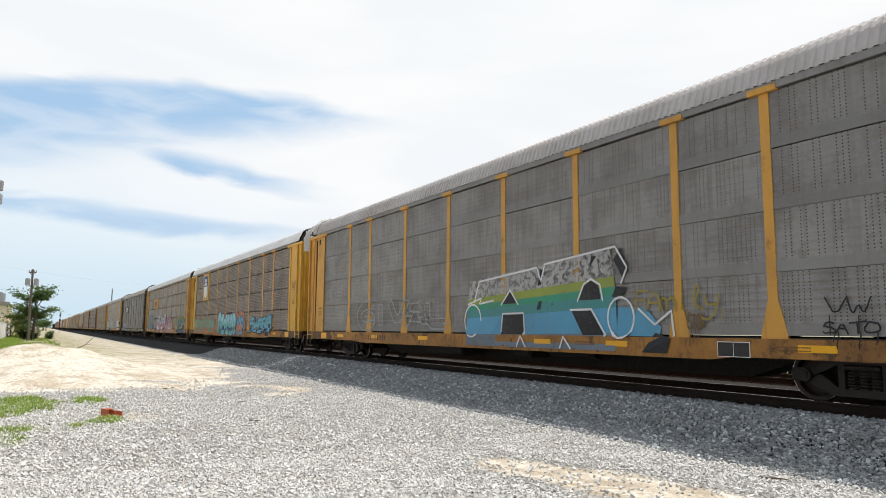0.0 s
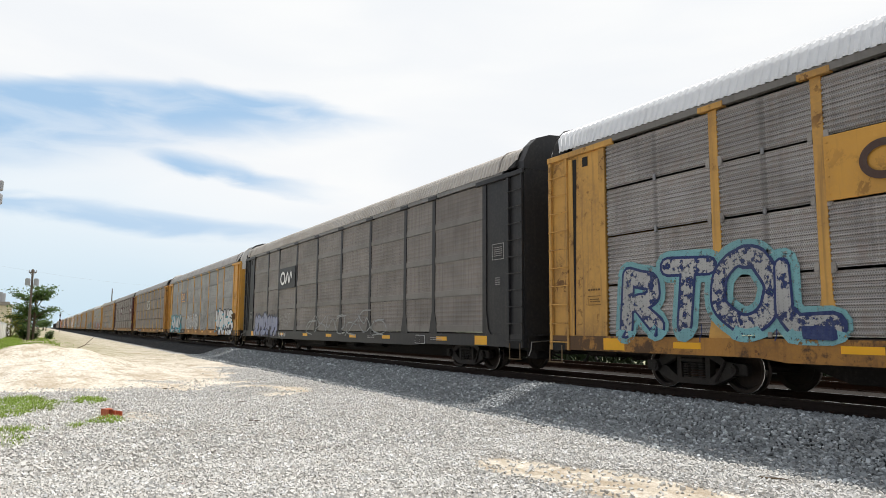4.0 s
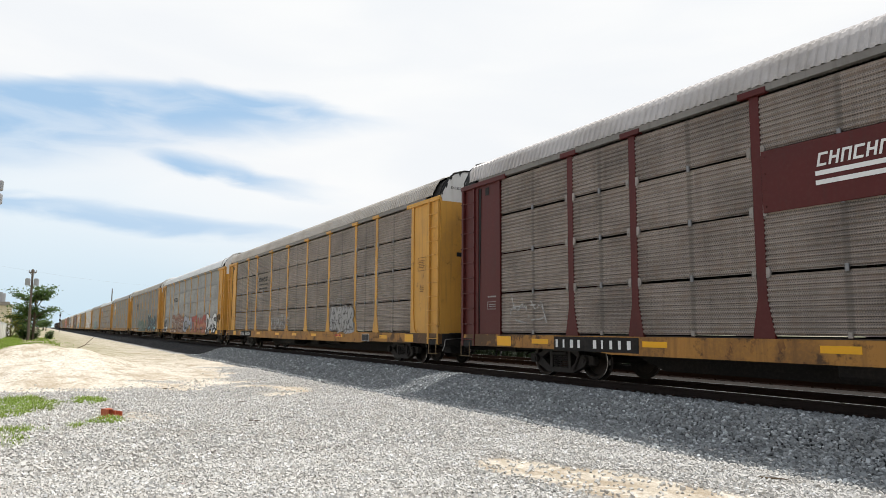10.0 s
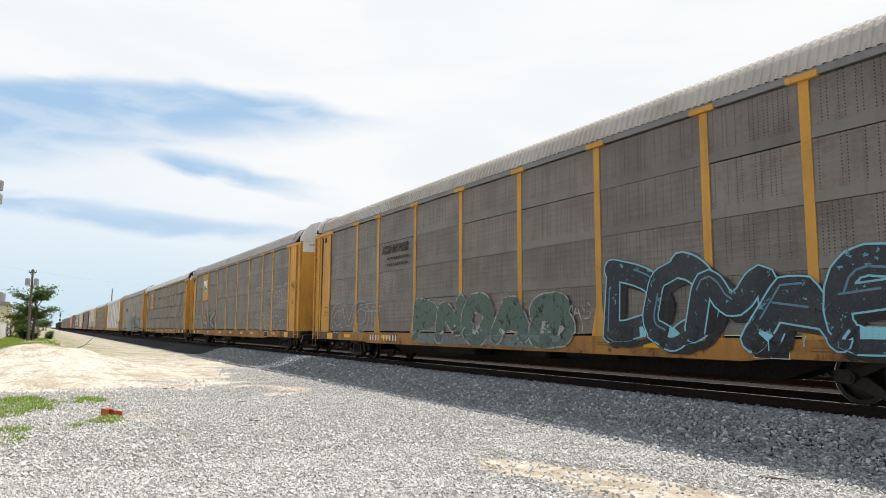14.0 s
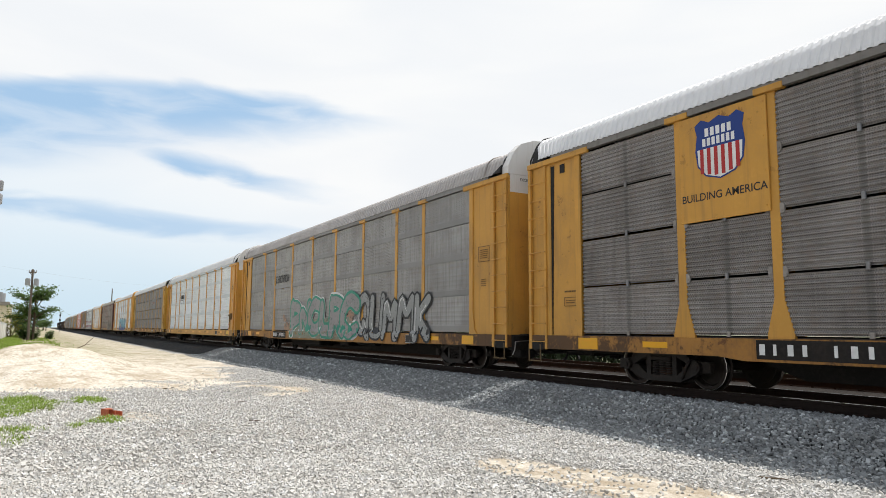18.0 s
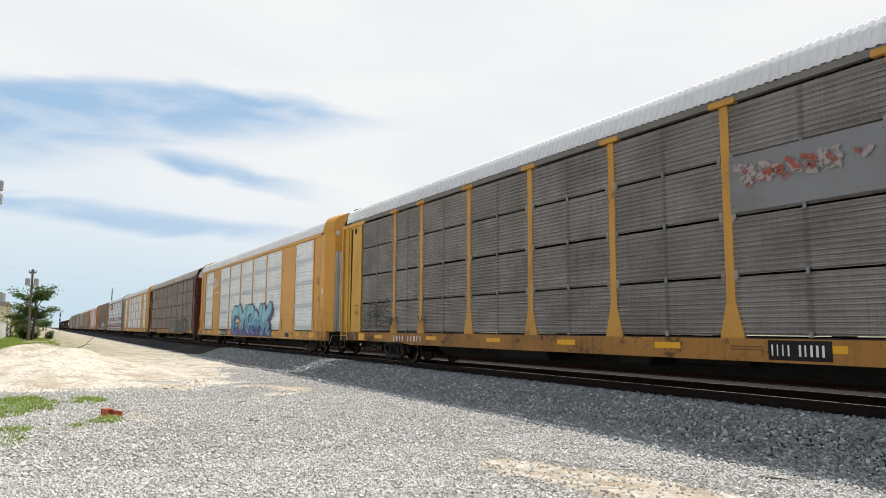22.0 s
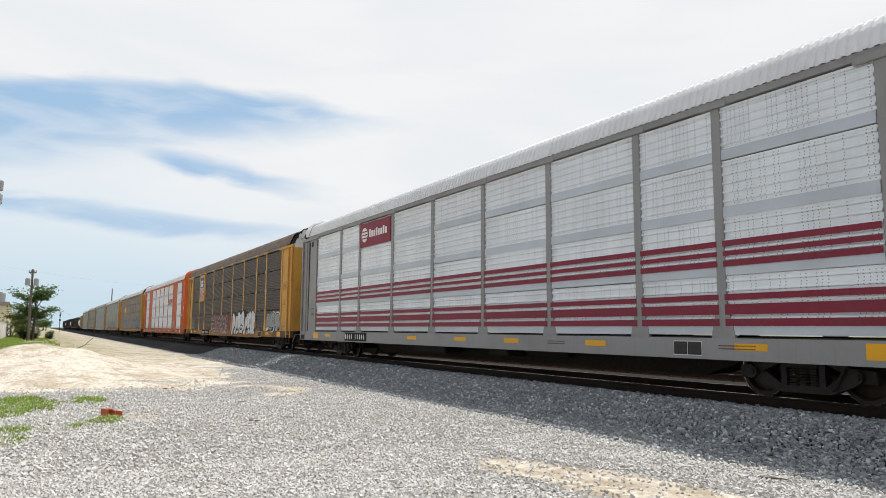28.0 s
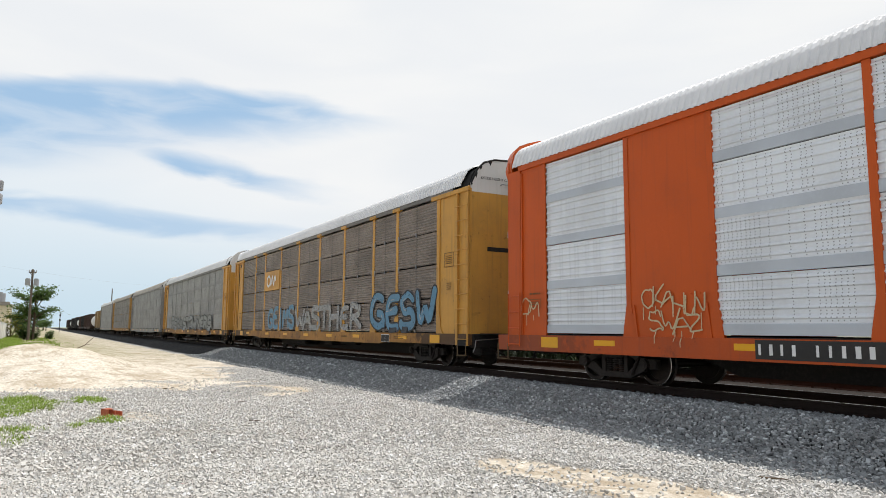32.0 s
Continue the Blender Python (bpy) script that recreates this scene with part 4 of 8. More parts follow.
def spray(name, col, worn=0.0):
    """Spray paint: flecked, thin in places, with the sheet's holes showing through."""
    if name not in MATS:
        m = surface(name, col, 0.5, vary=0.3, dirty=0.35, dirt=tuple(0.5 * v + 0.08 for v in col), obj=0, worn=max(0.03, worn))
        nt = m.node_tree
        p = nt.nodes["Principled BSDF"]
        x, _, z = node(nt, "ShaderNodeSeparateXYZ", {0: node(nt, "ShaderNodeTexCoord").outputs["Object"]}).outputs
        du = calc(nt, "MULTIPLY", calc(nt, "SUBTRACT", calc(nt, "FRACT", calc(nt, "DIVIDE", x, 0.088)), 0.5), 0.088)
        dv = calc(nt, "MULTIPLY", calc(nt, "SUBTRACT", calc(nt, "FRACT", calc(nt, "DIVIDE", z, 0.045)), 0.5), 0.045)
        r = calc(nt, "SQRT", calc(nt, "ADD", calc(nt, "MULTIPLY", du, du), calc(nt, "MULTIPLY", dv, dv)))
        dot = calc(nt, "MULTIPLY", smooth(nt, r, 0.011, 0.006), 0.28)
        old = p.inputs["Base Color"].links[0].from_socket
        nt.links.new(blend(nt, dot, old, (0.012, 0.011, 0.01)), p.inputs["Base Color"])
    return name


def tag(car, x0, x1, z0, z1, letters, fill, line, seed, thick=0.24, halo=None, shine=None, lean=0.0, posts=POSTS, label="spray-painted graffiti", thin=False, round=False, second=None):
    """Graffiti: interlocked letter-like strokes with outline, inner shade and spikes, that say nothing."""
    rnd = random.Random(seed)
    b = Build()
    mats = [fill, line] + ([halo] if halo else []) + ([shine] if shine else [])
    two = 0
    if not thin:
        mats.append(second or (halo if halo and halo != fill else "spray_grey" if fill != "spray_grey" else "spray_faded"))
        two = len(mats) - 1
    step = (x1 - x0) / letters
    height = z1 - z0
    thick = thick * (1.0 if round or thin else 0.72)
    k = 0
    for i in range(letters):
        g = scribble(rnd) + ([] if round or thin else scribble(rnd)[:2])
        w = step * rnd.uniform(0.95, 1.2)
        h = height * rnd.uniform(0.80, 1.0) - (0 if thin else thick)
        base = z0 + (0 if thin else thick / 2) + rnd.uniform(0, 0.12) * height
        tilt = rnd.uniform(-0.15, 0.15)
        body = []
        for s in g:
            pts = [(x0 + i * step + w * (0.08 + p[0] * 1.08) + (lean + tilt) * (p[1] - 0.5) * h + rnd.uniform(-0.09, 0.09) * step, base + p[1] * h + rnd.uniform(-0.06, 0.06) * h) for p in s]
            pts = soften(pts, 2 if round or thin else rnd.choice((0, 1, 1, 2)))
            k += 1
            if halo:
                ribbon(b, pts, thick * 1.75, 0.0003 * k, posts, 2)
            if thin:
                ribbon(b, pts, thick * 0.20, 0.008 + 0.0004 * k, posts, 1, flare=rnd.uniform(-0.3, 0.3))
                continue
            body.append((pts, 0.0 if round else rnd.uniform(-0.5, 0.55)))
        edge = 1.46 if round else 1.0 + 0.075 / thick
        for j, (pts, fl) in enumerate(body):
            ribbon(b, [(q[0] + thick * 0.10, q[1] - thick * 0.10) for q in pts], thick * edge, 0.008 + 0.0036 * i + 0.0002 * j, posts, 1, flare=fl)
            ribbon(b, pts, thick, 0.0096 + 0.0036 * i + 0.0002 * j, posts, 0, flare=fl)
            ribbon(b, [(q[0] + thick * 0.06, q[1] - thick * 0.22) for q in pts[: max(2, len(pts) * 2 // 3)]], thick * 0.36, 0.0102 + 0.0036 * i + 0.0002 * j, posts, two, flare=fl)
            if not round:
                # a spike off the stroke's end
                (ax, az), (cx, cz) = pts[-1], pts[-2]
                l = math.hypot(ax - cx, az - cz) or 1.0
                ux, uz = (ax - cx) / l, (az - cz) / l
                tip = rnd.uniform(0.5, 1.5) * thick
                tz = min(max(az + uz * tip, z0), z1 + 0.15)
                ribbon(b, [(ax, az), (ax + ux * tip * 0.6, (az + tz) / 2), (ax + ux * tip, tz)], thick * 0.5, 0.0104 + 0.0036 * i + 0.0002 * j, posts, 1, flare=-0.85)
            if shine:
                cut = pts[len(pts) // 4: max(len(pts) // 4 + 3, len(pts) // 2)]
                if len(cut) > 1:
                    ribbon(b, [(p[0] - thick * 0.2, p[1] + thick * 0.12) for p in cut], thick * 0.16, 0.0108 + 0.0036 * i + 0.0002 * j, posts, len(mats) - 2)
    if not thin:
        # runs of paint
        for _ in range(letters):
            x, z = rnd.uniform(x0, x1), z0 + height * rnd.uniform(0.1, 0.5)
            ribbon(b, [(x, z), (x + rnd.uniform(-0.02, 0.02), z - rnd.uniform(0.15, 0.4))], 0.022, 0.009 + 0.0036 * letters, posts, rnd.choice((0, 1)))
    return part("graffiti", b.mesh("graffiti", mats), car, (0, -SIDE, 0), 0, label)


def beside(line, d):
    """A line moved sideways by d."""
    out, n = [], len(line)
    for i, (x, z) in enumerate(line):
        a, c = line[max(0, i - 1)], line[min(n - 1, i + 1)]
        dx, dz = c[0] - a[0], c[1] - a[1]
        l = math.hypot(dx, dz) or 1.0
        out.append((x - dz / l * d, z + dx / l * d))
    return out


def piece(car, x0, x1, z0, z1, word, fill, line, seed, thick=0.26, edge=0.05, halo=None, wide=0.30, second=None, shine=None, drop=None, hollow=False, lean=0.06, slope=0.0, wobble=0.05, crossed=0.1, label="spray-painted graffiti"):
    """Graffiti that spells a word: fat rounded strokes over an outline, with a coloured ground, lower shade, glints and runs of paint.
    hollow: only the outlines of the strokes. drop: a block shade to the lower right. crossed: how much neighbours overlap."""
    rnd = random.Random(seed)
    names = [fill, line, halo or fill, second or fill, shine or fill, drop or line]
    step = (x1 - x0) / len(word)
    for i, ch in enumerate(word):
        b = Build()
        w = step * (1.0 + crossed) * rnd.uniform(0.92, 1.08) - (0.04 if hollow else thick * 0.8)
        top = (z1 - z0) * rnd.uniform(0.88, 1.0) - thick
        base = z0 + thick / 2 + slope * i + (z1 - z0) * rnd.uniform(0.0, 0.07)
        tilt = lean + rnd.uniform(-0.07, 0.07)
        left = x0 + i * step + (0.02 if hollow else thick * 0.4)
        lines = []
        for s in FORMS[ch]:
            pts = [(left + p[0] / 0.8 * w + tilt * (p[1] - 0.5) * top + rnd.uniform(-wobble, wobble) * 0.6 * step, base + p[1] * top + rnd.uniform(-wobble, wobble) * top) for p in s]
            lines.append(soften(pts, 1 if len(pts) < 4 else 2))
        lay = 0.0030 * i
        for j, pts in enumerate(lines):
            u = 0.00015 * j
            bulge = rnd.uniform(-0.18, 0.22)
            if halo:
                ribbon(b, pts, thick + 2 * wide, 0.0005 + 0.0002 * i + u, POSTS, 2)
            if hollow:
                for d in (-thick / 2, thick / 2):
                    ribbon(b, beside(pts, d), edge, 0.006 + lay + u, POSTS, 1)
                for q in (pts[0], pts[-1]):
                    ribbon(b, [(q[0] - thick / 2, q[1]), (q[0] + thick / 2, q[1])], edge, 0.006 + lay + u, POSTS, 1)
                continue
            if drop:
                ribbon(b, [(q[0] + thick * 0.45, q[1] - thick * 0.30) for q in pts], thick * 1.1, 0.005 + lay + u, POSTS, 5, flare=bulge)
            ribbon(b, pts, thick + 2 * edge, 0.0062 + lay + u, POSTS, 1, flare=bulge)
            ribbon(b, pts, thick, 0.0074 + lay + u, POSTS, 0, flare=bulge)
            if second:
                low = [q for q in pts if q[1] < base + 0.52 * top]
                if len(low) > 1:
                    ribbon(b, low, thick * 0.72, 0.0084 + lay + u, POSTS, 3)
            if shine:
                cut = pts[len(pts) // 5: max(len(pts) // 5 + 3, len(pts) // 2)]
                if len(cut) > 1:
                    ribbon(b, beside(cut, thick * 0.24), 0.035, 0.0092 + lay + u, POSTS, 4)
        if not hollow and rnd.random() < 0.7:
            x = left + w * rnd.random()
            ribbon(b, [(x, base), (x, base - rnd.uniform(0.1, 0.3))], 0.02, 0.0096 + lay, POSTS, 1)
        part("graffiti_letter", b.mesh("graffiti_letter", names), car, (0, -SIDE, 0), 0, label)


def cloud(car, x0, x1, z0, z1, mat, seed, label, n=26, size=0.28, lift=0.0):
    """A sprayed ground in uneven puffs."""
    rnd, b = random.Random(seed), Build()
    for i in range(n):
        x, z = rnd.uniform(x0, x1), rnd.uniform(z0, z1)
        r = size * rnd.uniform(0.5, 1.1)
        ribbon(b, [(x - r * 0.5, z + rnd.uniform(-0.1, 0.1)), (x + r * 0.5, z)], r, lift + 0.0001 * i, POSTS, 0)
    return part("graffiti", b.mesh("graffiti", mat), car, (0, -SIDE, 0), 0, label)


def fade(car, x0, x1, top0, top1, z0, bands, label):
    """A painted field with a slanting top edge, its colours stacked in bands: (part of the height, paint)."""
    b = Build()
    h0 = 0.0
    n = 14
    for slot, (h1, _) in enumerate(bands):
        for i in range(n):
            u, w = i / n, (i + 1) / n
            def put(q, h):
                zt = top0 + (top1 - top0) * q
                inset = 0.35 * max(0.0, h - 0.55) * (1 if q == 0 else -1 if q == 1 else 0)
                z = z0 + (zt - z0) * h
                return (x0 + (x1 - x0) * q + inset, -0.0165 - (0.053 if z < SILL_HI + 0.01 else 0.0), z)
            b.add([put(u, h0), put(w, h0), put(w, h1), put(u, h1)], [(0, 1, 2, 3)], slot)
        h0 = h1
    return part("graffiti", b.mesh("graffiti", [m for _, m in bands]), car, (0, -SIDE, 0), 0, label)


def slabs(car, outlines, mat, lift, label):
    """Hard-edged painted patches: outlines of (x, z)."""
    b = Build()
    for o in outlines:
        b.add([(x, -0.018 - lift - (0.053 if z < SILL_HI + 0.01 else 0.0), z) for x, z in o], [tuple(range(len(o)))])
    return part("graffiti", b.mesh("graffiti", mat), car, (0, -SIDE, 0), 0, label)


# ---- markings, all drawn as plain shapes ----
def bars(car, x, z, w, h, n, mat, y=-SIDE - 0.02, rz=0.0, label="painted lettering, too small to read", seed=1):
    """n lines of short strokes, for writing that is not spelled out."""
    rnd = random.Random(seed)
    b = Build()
    lh = h / n
    for i in range(n):
        u = -w / 2
        while u < w / 2 - 0.02:
            l = rnd.uniform(0.35, 0.7) * lh
            b.box(u, min(w / 2, u + l), -0.004, 0.0, h / 2 - (i + 0.66) * lh, h / 2 - (i + 0.28) * lh)
            u += l + 0.22 * lh
    return part("lettering", b.mesh("lettering", mat), car, (x, y, z), rz, label)


def number_plate(car, x, z, w, plate, ink, seed):
    """A reporting mark on the sill: strokes only."""
    rnd = random.Random(seed)
    y = -SIDE - 0.052
    if plate:
        under = part("plate", plates([(-w / 2 - 0.06, w / 2 + 0.06, -0.15, 0.15, 0, 0)], plate), car, (x, y, z), 0, "dark plate for the car's number")
    n = 10
    for i in range(n):
        if i == 4:
            continue
        c = round(w / n * rnd.choice((0.22, 0.30, 0.40)), 3)
        me = shared(("stroke", c, ink), lambda: plates([(0, c, -0.085, 0.085, 0, 0)], ink, "number_stroke"))
        u = -w / 2 + w * i / n
        if plate:
            part("number_stroke", me, under, (u, -0.006, 0))
        else:
            part("number_stroke", me, car, (x + u, y, z))


def shield(car, x, z, w, h, lower="stripes"):
    """A shield with a blue head; its lower field striped or white."""
    b = Build()
    o = [(-0.5, 0.42), (-0.36, 0.5), (-0.2, 0.43), (0, 0.5), (0.2, 0.43), (0.36, 0.5), (0.5, 0.42), (0.46, 0.25), (0.5, 0.0), (0.46, -0.25), (0.3, -0.42), (0, -0.5), (-0.3, -0.42), (-0.46, -0.25), (-0.5, 0.0), (-0.46, 0.25)]
    shape([(p[0] * w * 1.06, p[1] * h * 1.05) for p in o], 0.0, b, 0)
    low = [(0.48, 0.02), (0.46, -0.25), (0.3, -0.42), (0, -0.5), (-0.3, -0.42), (-0.46, -0.25), (-0.48, 0.02)]
    shape([(p[0] * w, p[1] * h) for p in low], 0.004, b, 1)
    if lower == "stripes":
        for i in range(6):
            u = -0.38 + 0.152 * i
            d = -0.47 + 0.20 * abs(u)
            b.box((u - 0.038) * w, (u + 0.038) * w, -0.012, -0.006, d * h, 0.02 * h, 2)
    for r, (z0, z1, half) in enumerate(((0.22, 0.36, 0.30), (0.06, 0.19, 0.36))):
        n = 5 + 2 * r
        for i in range(n):
            u = -half + 2 * half * i / n
            b.box(u * w, (u + 1.3 * half / n) * w, -0.012, -0.006, z0 * h, z1 * h, 1)
    return part("emblem", b.mesh("emblem", ["shield_blue", "white_mark", "mark_red"]), car, (x, -SIDE - 0.045, z), 0, "shield emblem with a blue head")


def signboard(car, x0, x1, z0, z1, mat, label):
    b = Build().box(x0, x1, -0.03, 0.0, z0, z1, cut=0.006)
    for u in (x0 + 0.06, x1 - 0.06):
        for i in range(4):
            z = z0 + 0.1 + (z1 - z0 - 0.2) * i / 3
            b.rod((u, -0.045, z), (u, -0.02, z), 0.014, 6)
    return part("sign_panel", b.mesh("sign_panel", mat), car, (0, -SIDE - 0.012, 0), 0, label)


def loops(car, x, z, w, h, mat, weight=0.2, lift=0.05, label="logo in two joined loops"):
    """A wordmark drawn as one running line of loops."""
    b = Build()
    ring = [(0.20 + 0.19 * math.cos(t), 0.5 + 0.42 * math.sin(t)) for t in [2 * math.pi * i / 20 for i in range(22)]]
    wave = [(0.40 + 0.03 * i, 0.5 - 0.36 * math.sin(2 * math.pi * i / 10)) for i in range(21)]
    for line in (ring, wave):
        pts = soften([(x + (p[0] - 0.5) * w, z + (p[1] - 0.5) * h) for p in line], 2)
        ribbon(b, pts, h * weight, lift, (), 0)
    return part("emblem", b.mesh("emblem", mat), car, (0, -SIDE, 0), 0, label)


def blocks(car, x, z, w, h, n, mat, slant=0.0, lift=0.03, under=None, label="row of block-shaped marks", ground="dull_zinc", edge=None, weight=0.26):
    """A wordmark as a row of plain marks, each of a few straight bars."""
    b = Build()
    c = w / n * 0.80
    k = c * weight
    def bar(points, grow=0.0, slot=0, back=0.0):
        mx, mz = sum(p[0] for p in points) / 4, sum(p[1] for p in points) / 4
        out = [(px + slant * (pz / h + 0.5) + math.copysign(grow, px - mx), pz + math.copysign(grow, pz - mz)) for px, pz in points]
        b.prism(out, "y", -0.004 + back, 0.0 + back, slot)
    for i in range(n):
        u = -w / 2 + w * i / n
        lo, hi = -h / 2, h / 2
        form = i % 3
        bars_of = [[(u, lo), (u + k, lo), (u + k, hi), (u, hi)]]
        if form == 0:
            bars_of += [[(u + k, hi - k), (u + c, hi - k), (u + c, hi), (u + k, hi)], [(u + k, lo), (u + c, lo), (u + c, lo + k), (u + k, lo + k)]]
        elif form == 1:
            bars_of += [[(u + c - k, lo), (u + c, lo), (u + c, hi), (u + c - k, hi)], [(u + k, -k / 2), (u + c - k, -k / 2), (u + c - k, k / 2), (u + k, k / 2)]]
        else:
            bars_of += [[(u + c - k, lo), (u + c, lo), (u + c, hi), (u + c - k, hi)], [(u + k, hi - k), (u + c - k, hi - k), (u + c - k, hi), (u + k, hi)]]
        for q in bars_of:
            bar(q)
            if edge:
                bar(q, 0.035, 2, 0.005)
    if under:
        b.box(-w / 2, w / 2, -0.005, 0, -h / 2 - under * 2.0, -h / 2 - under, 0)
        if edge:
            b.box(-w / 2 - 0.03, w / 2 + 0.03, 0.001, 0.004, -h / 2 - under * 2.0 - 0.03, -h / 2 - under + 0.03, 2)
    return part("emblem", b.mesh("emblem", [mat, ground] + ([edge] if edge else [])), car, (x, -SIDE - lift, z), 0, label)


def roundel(car, x, z, r, mat, stripes=True, lift=0.06):
    """A thick ring with stripes that run from it."""
    b = Build()
    n = 28
    for r0, r1 in ((r * 0.62, r), (r * 0.2, r * 0.42)):
        v = []
        for i in range(n):
            t = 2 * math.pi * i / n
            v += [(r0 * math.cos(t), -0.005, r0 * math.sin(t)), (r1 * math.cos(t), -0.005, r1 * math.sin(t))]
        b.add(v, [(2 * i, 2 * i + 1, (2 * i + 3) % (2 * n), (2 * i + 2) % (2 * n)) for i in range(n)])
    b.box(r * 0.2, r * 1.2, -0.005, 0, -r, -r * 0.72)
    if stripes:
        b.box(-r * 3.2, -r * 0.3, -0.005, 0, -r * 0.75, -r * 0.52)
        b.box(-r * 3.2, -r * 0.3, -0.005, 0, -r * 1.15, -r * 0.90)
        for i in range(9):
            b.box(-r * 3.1 + i * r * 0.24, -r * 2.95 + i * r * 0.24, -0.005, 0, -r * 0.3, 0.0)
    return part("emblem", b.mesh("emblem", mat), car, (x, -SIDE - lift, z), 0, "white wheel-shaped emblem with stripes")


# ---- an autorack ----
def autorack(k, off, label, kind="flat", plan="T", body="yellow", post=None, sill=None, roof="roof_grey", panel="panel_grey", upper="white_paint", slotted=False, seed=0, flare=0.24, band="zinc_band", plain_sill=False, hood=None, clips=False, text=True, door=None, rail=None, data_z=3.05):
    post, sill = post or body, sill or body
    sill = {"yellow": "sill_yellow", "old_yellow": "sill_yellow", "bright_yellow": "sill_yellow", "rust_yellow": "sill_yellow", "dirty_yellow": "sill_yellow", "amber": "sill_amber", "orange": "sill_orange"}.get(sill, sill)
    # a darker material paints the roof overhang's shade onto the rail
    rail = rail or ("band_dark" if kind == "ribbed" else "band_grey" if kind == "flat" else "zinc_band")
    rnd = random.Random(100 + k)
    car = thing("autorack_railcar", label, "railcar", "cars of the train")
    CARS.append((car, START - PITCH * k + off))
    part("underframe", shared("under", underframe_mesh), car)
    part("deck", shared("deck", deck_mesh), car)
    sm = shared(("sill", sill, plan == "X" or plain_sill), lambda: sill_mesh(sill, plan == "X" or plain_sill))
    part("side_sill", sm, car, (0, -SIDE - 0.035, 0))
    part("side_sill", sm, car, (0, SIDE + 0.035, 0), 180)
    capped = plan == "T" and kind != "ribbed"
    if plan == "X":
        part("roof", shared(("roof", roof), lambda: roof_mesh(roof, 12.60)), car, (0, 0, 0), 0, "ribbed sheet-metal roof")
        hd = hood or roof
        part("roof_hood", shared(("hood", hd, 1), lambda: hood_mesh(hd, 12.60, HALF - 0.04, 0.02, 0.86)), car)
        part("roof_hood", shared(("hood", hd, -1), lambda: hood_mesh(hd, -HALF + 0.04, -12.60, 0.02, 0.86)), car)
    elif capped:
        part("roof", shared(("roofc", roof), lambda: roof_mesh(roof, 12.95)), car, (0, 0, 0), 0, "ribbed sheet-metal roof")
    else:
        part("roof", shared(("rooft", roof), lambda: roof_mesh(roof, 13.06, 0.26)), car, (0, 0, 0), 0, "ribbed sheet-metal roof, torn at its ends")
    rb = shared(("beam", rail), lambda: rail_beam_mesh(rail))
    part("roof_rail", rb, car, (0, -SIDE - 0.02, 0))
    part("roof_rail", rb, car, (0, SIDE + 0.02, 0), 180)
    for x in (-9.75, 9.75):
        add_truck(car, x)
    for s in (0, 180):
        sg = 1 if s == 0 else -1
        part("end_sill", shared("endsill", end_sill_mesh), car, (sg * HALF, 0, 0), s)
        part("coupler", shared("coupler", coupler_mesh), car, (sg * (HALF + 0.22), 0, 0), s)
        part("brake_hose", shared("hose", hose_mesh), car, (sg * (HALF + 0.02), 0, 0), s)
        part("uncoupling_lever", shared("lever", lever_mesh), car, (sg * (HALF + 0.03), 0, 0), s)
        lower = door or body
        split = 4.52 if capped or slotted else 4.84
        dm = shared(("door", lower, upper, slotted, split), lambda: end_door_mesh(lower, upper, slotted, split))
        dm2 = shared(("door2", lower, upper, slotted, split), lambda: mirrored(end_door_mesh(lower, upper, slotted, split)))
        if plan == "X":
            leaf = ("cream", "orange") if body == "orange" else (body, "cream")
            dm = shared(("doorx", body), lambda: fluted_door_mesh(body, *leaf))
            dm2 = shared(("doorx2", body), lambda: mirrored(fluted_door_mesh(body, *leaf)))
            part("corner_column", shared(("column", body), lambda: corner_column_mesh(body)), car, (sg * HALF, 0, 0), s)
            part("corner_column", shared(("column2", body), lambda: mirrored(corner_column_mesh(body))), car, (sg * HALF, 0, 0), s)
        dd = (part("end_door", dm, car, (sg * HALF, 0, 0), s), part("end_door", dm2, car, (sg * HALF, 0, 0), s))
        if not slotted and plan == "T":
            part("grab_bar", shared("grabbar2", lambda: mirrored(grab_bar_mesh())), dd[1])
            if kind == "ribbed":
                part("door_slot", shared("dslot", door_slot_mesh), dd[0])
                part("door_slot", shared("dslot2", lambda: mirrored(door_slot_mesh())), dd[1])
        if capped:
            part("roof_cap", shared(("cap", upper), lambda: cap_mesh(upper)), car, (sg * (HALF + 0.01), 0, 0), s)
            part("corner_gap", shared(("cgap", sg), lambda: corner_gap_mesh(-sg)), car, (sg * (HALF - 0.27), 0, 0), s)
            part("roof_seam", shared("seam", hood_seam_mesh), car, (sg * 12.25, 0, 0), s)
        elif plan == "T":
            part("roof_frame", shared("tgap", torn_gap_mesh), car, (sg * HALF, 0, 0), s)
            if not slotted:
                part("door_rim", shared("drim", door_rim_mesh), car, (sg * HALF, 0, 0), s)
        if plan == "T":
            part("door_seal", shared("seal", seal_mesh), car, (sg * (HALF + 0.002), 0, 0), s)
        part("step", shared(("step", sill), lambda: step_mesh(sill)), car, (sg * HALF - (0.55 if sg > 0 else 0.0), -SIDE - 0.04, 0))
    # sides
    if plan == "T":
        edges = (-INNER, *POSTS, INNER)
        solid = ()
        pm = shared(("post", post, flare, kind), lambda: post_mesh(post, flare, proud=0.012 if kind == "zinc" else 0.005))
        for x in POSTS:
            part("post", pm, car, (x, -SIDE, 0))
            part("post", pm, car, (x, SIDE, 0), 180)
        add_end_wall(car, body, INNER, -SIDE, 0, False)
        add_end_wall(car, body, -INNER, -SIDE, 0, True)
        add_end_wall(car, body, -INNER, SIDE, 180, False)
        add_end_wall(car, body, INNER, SIDE, 180, True)
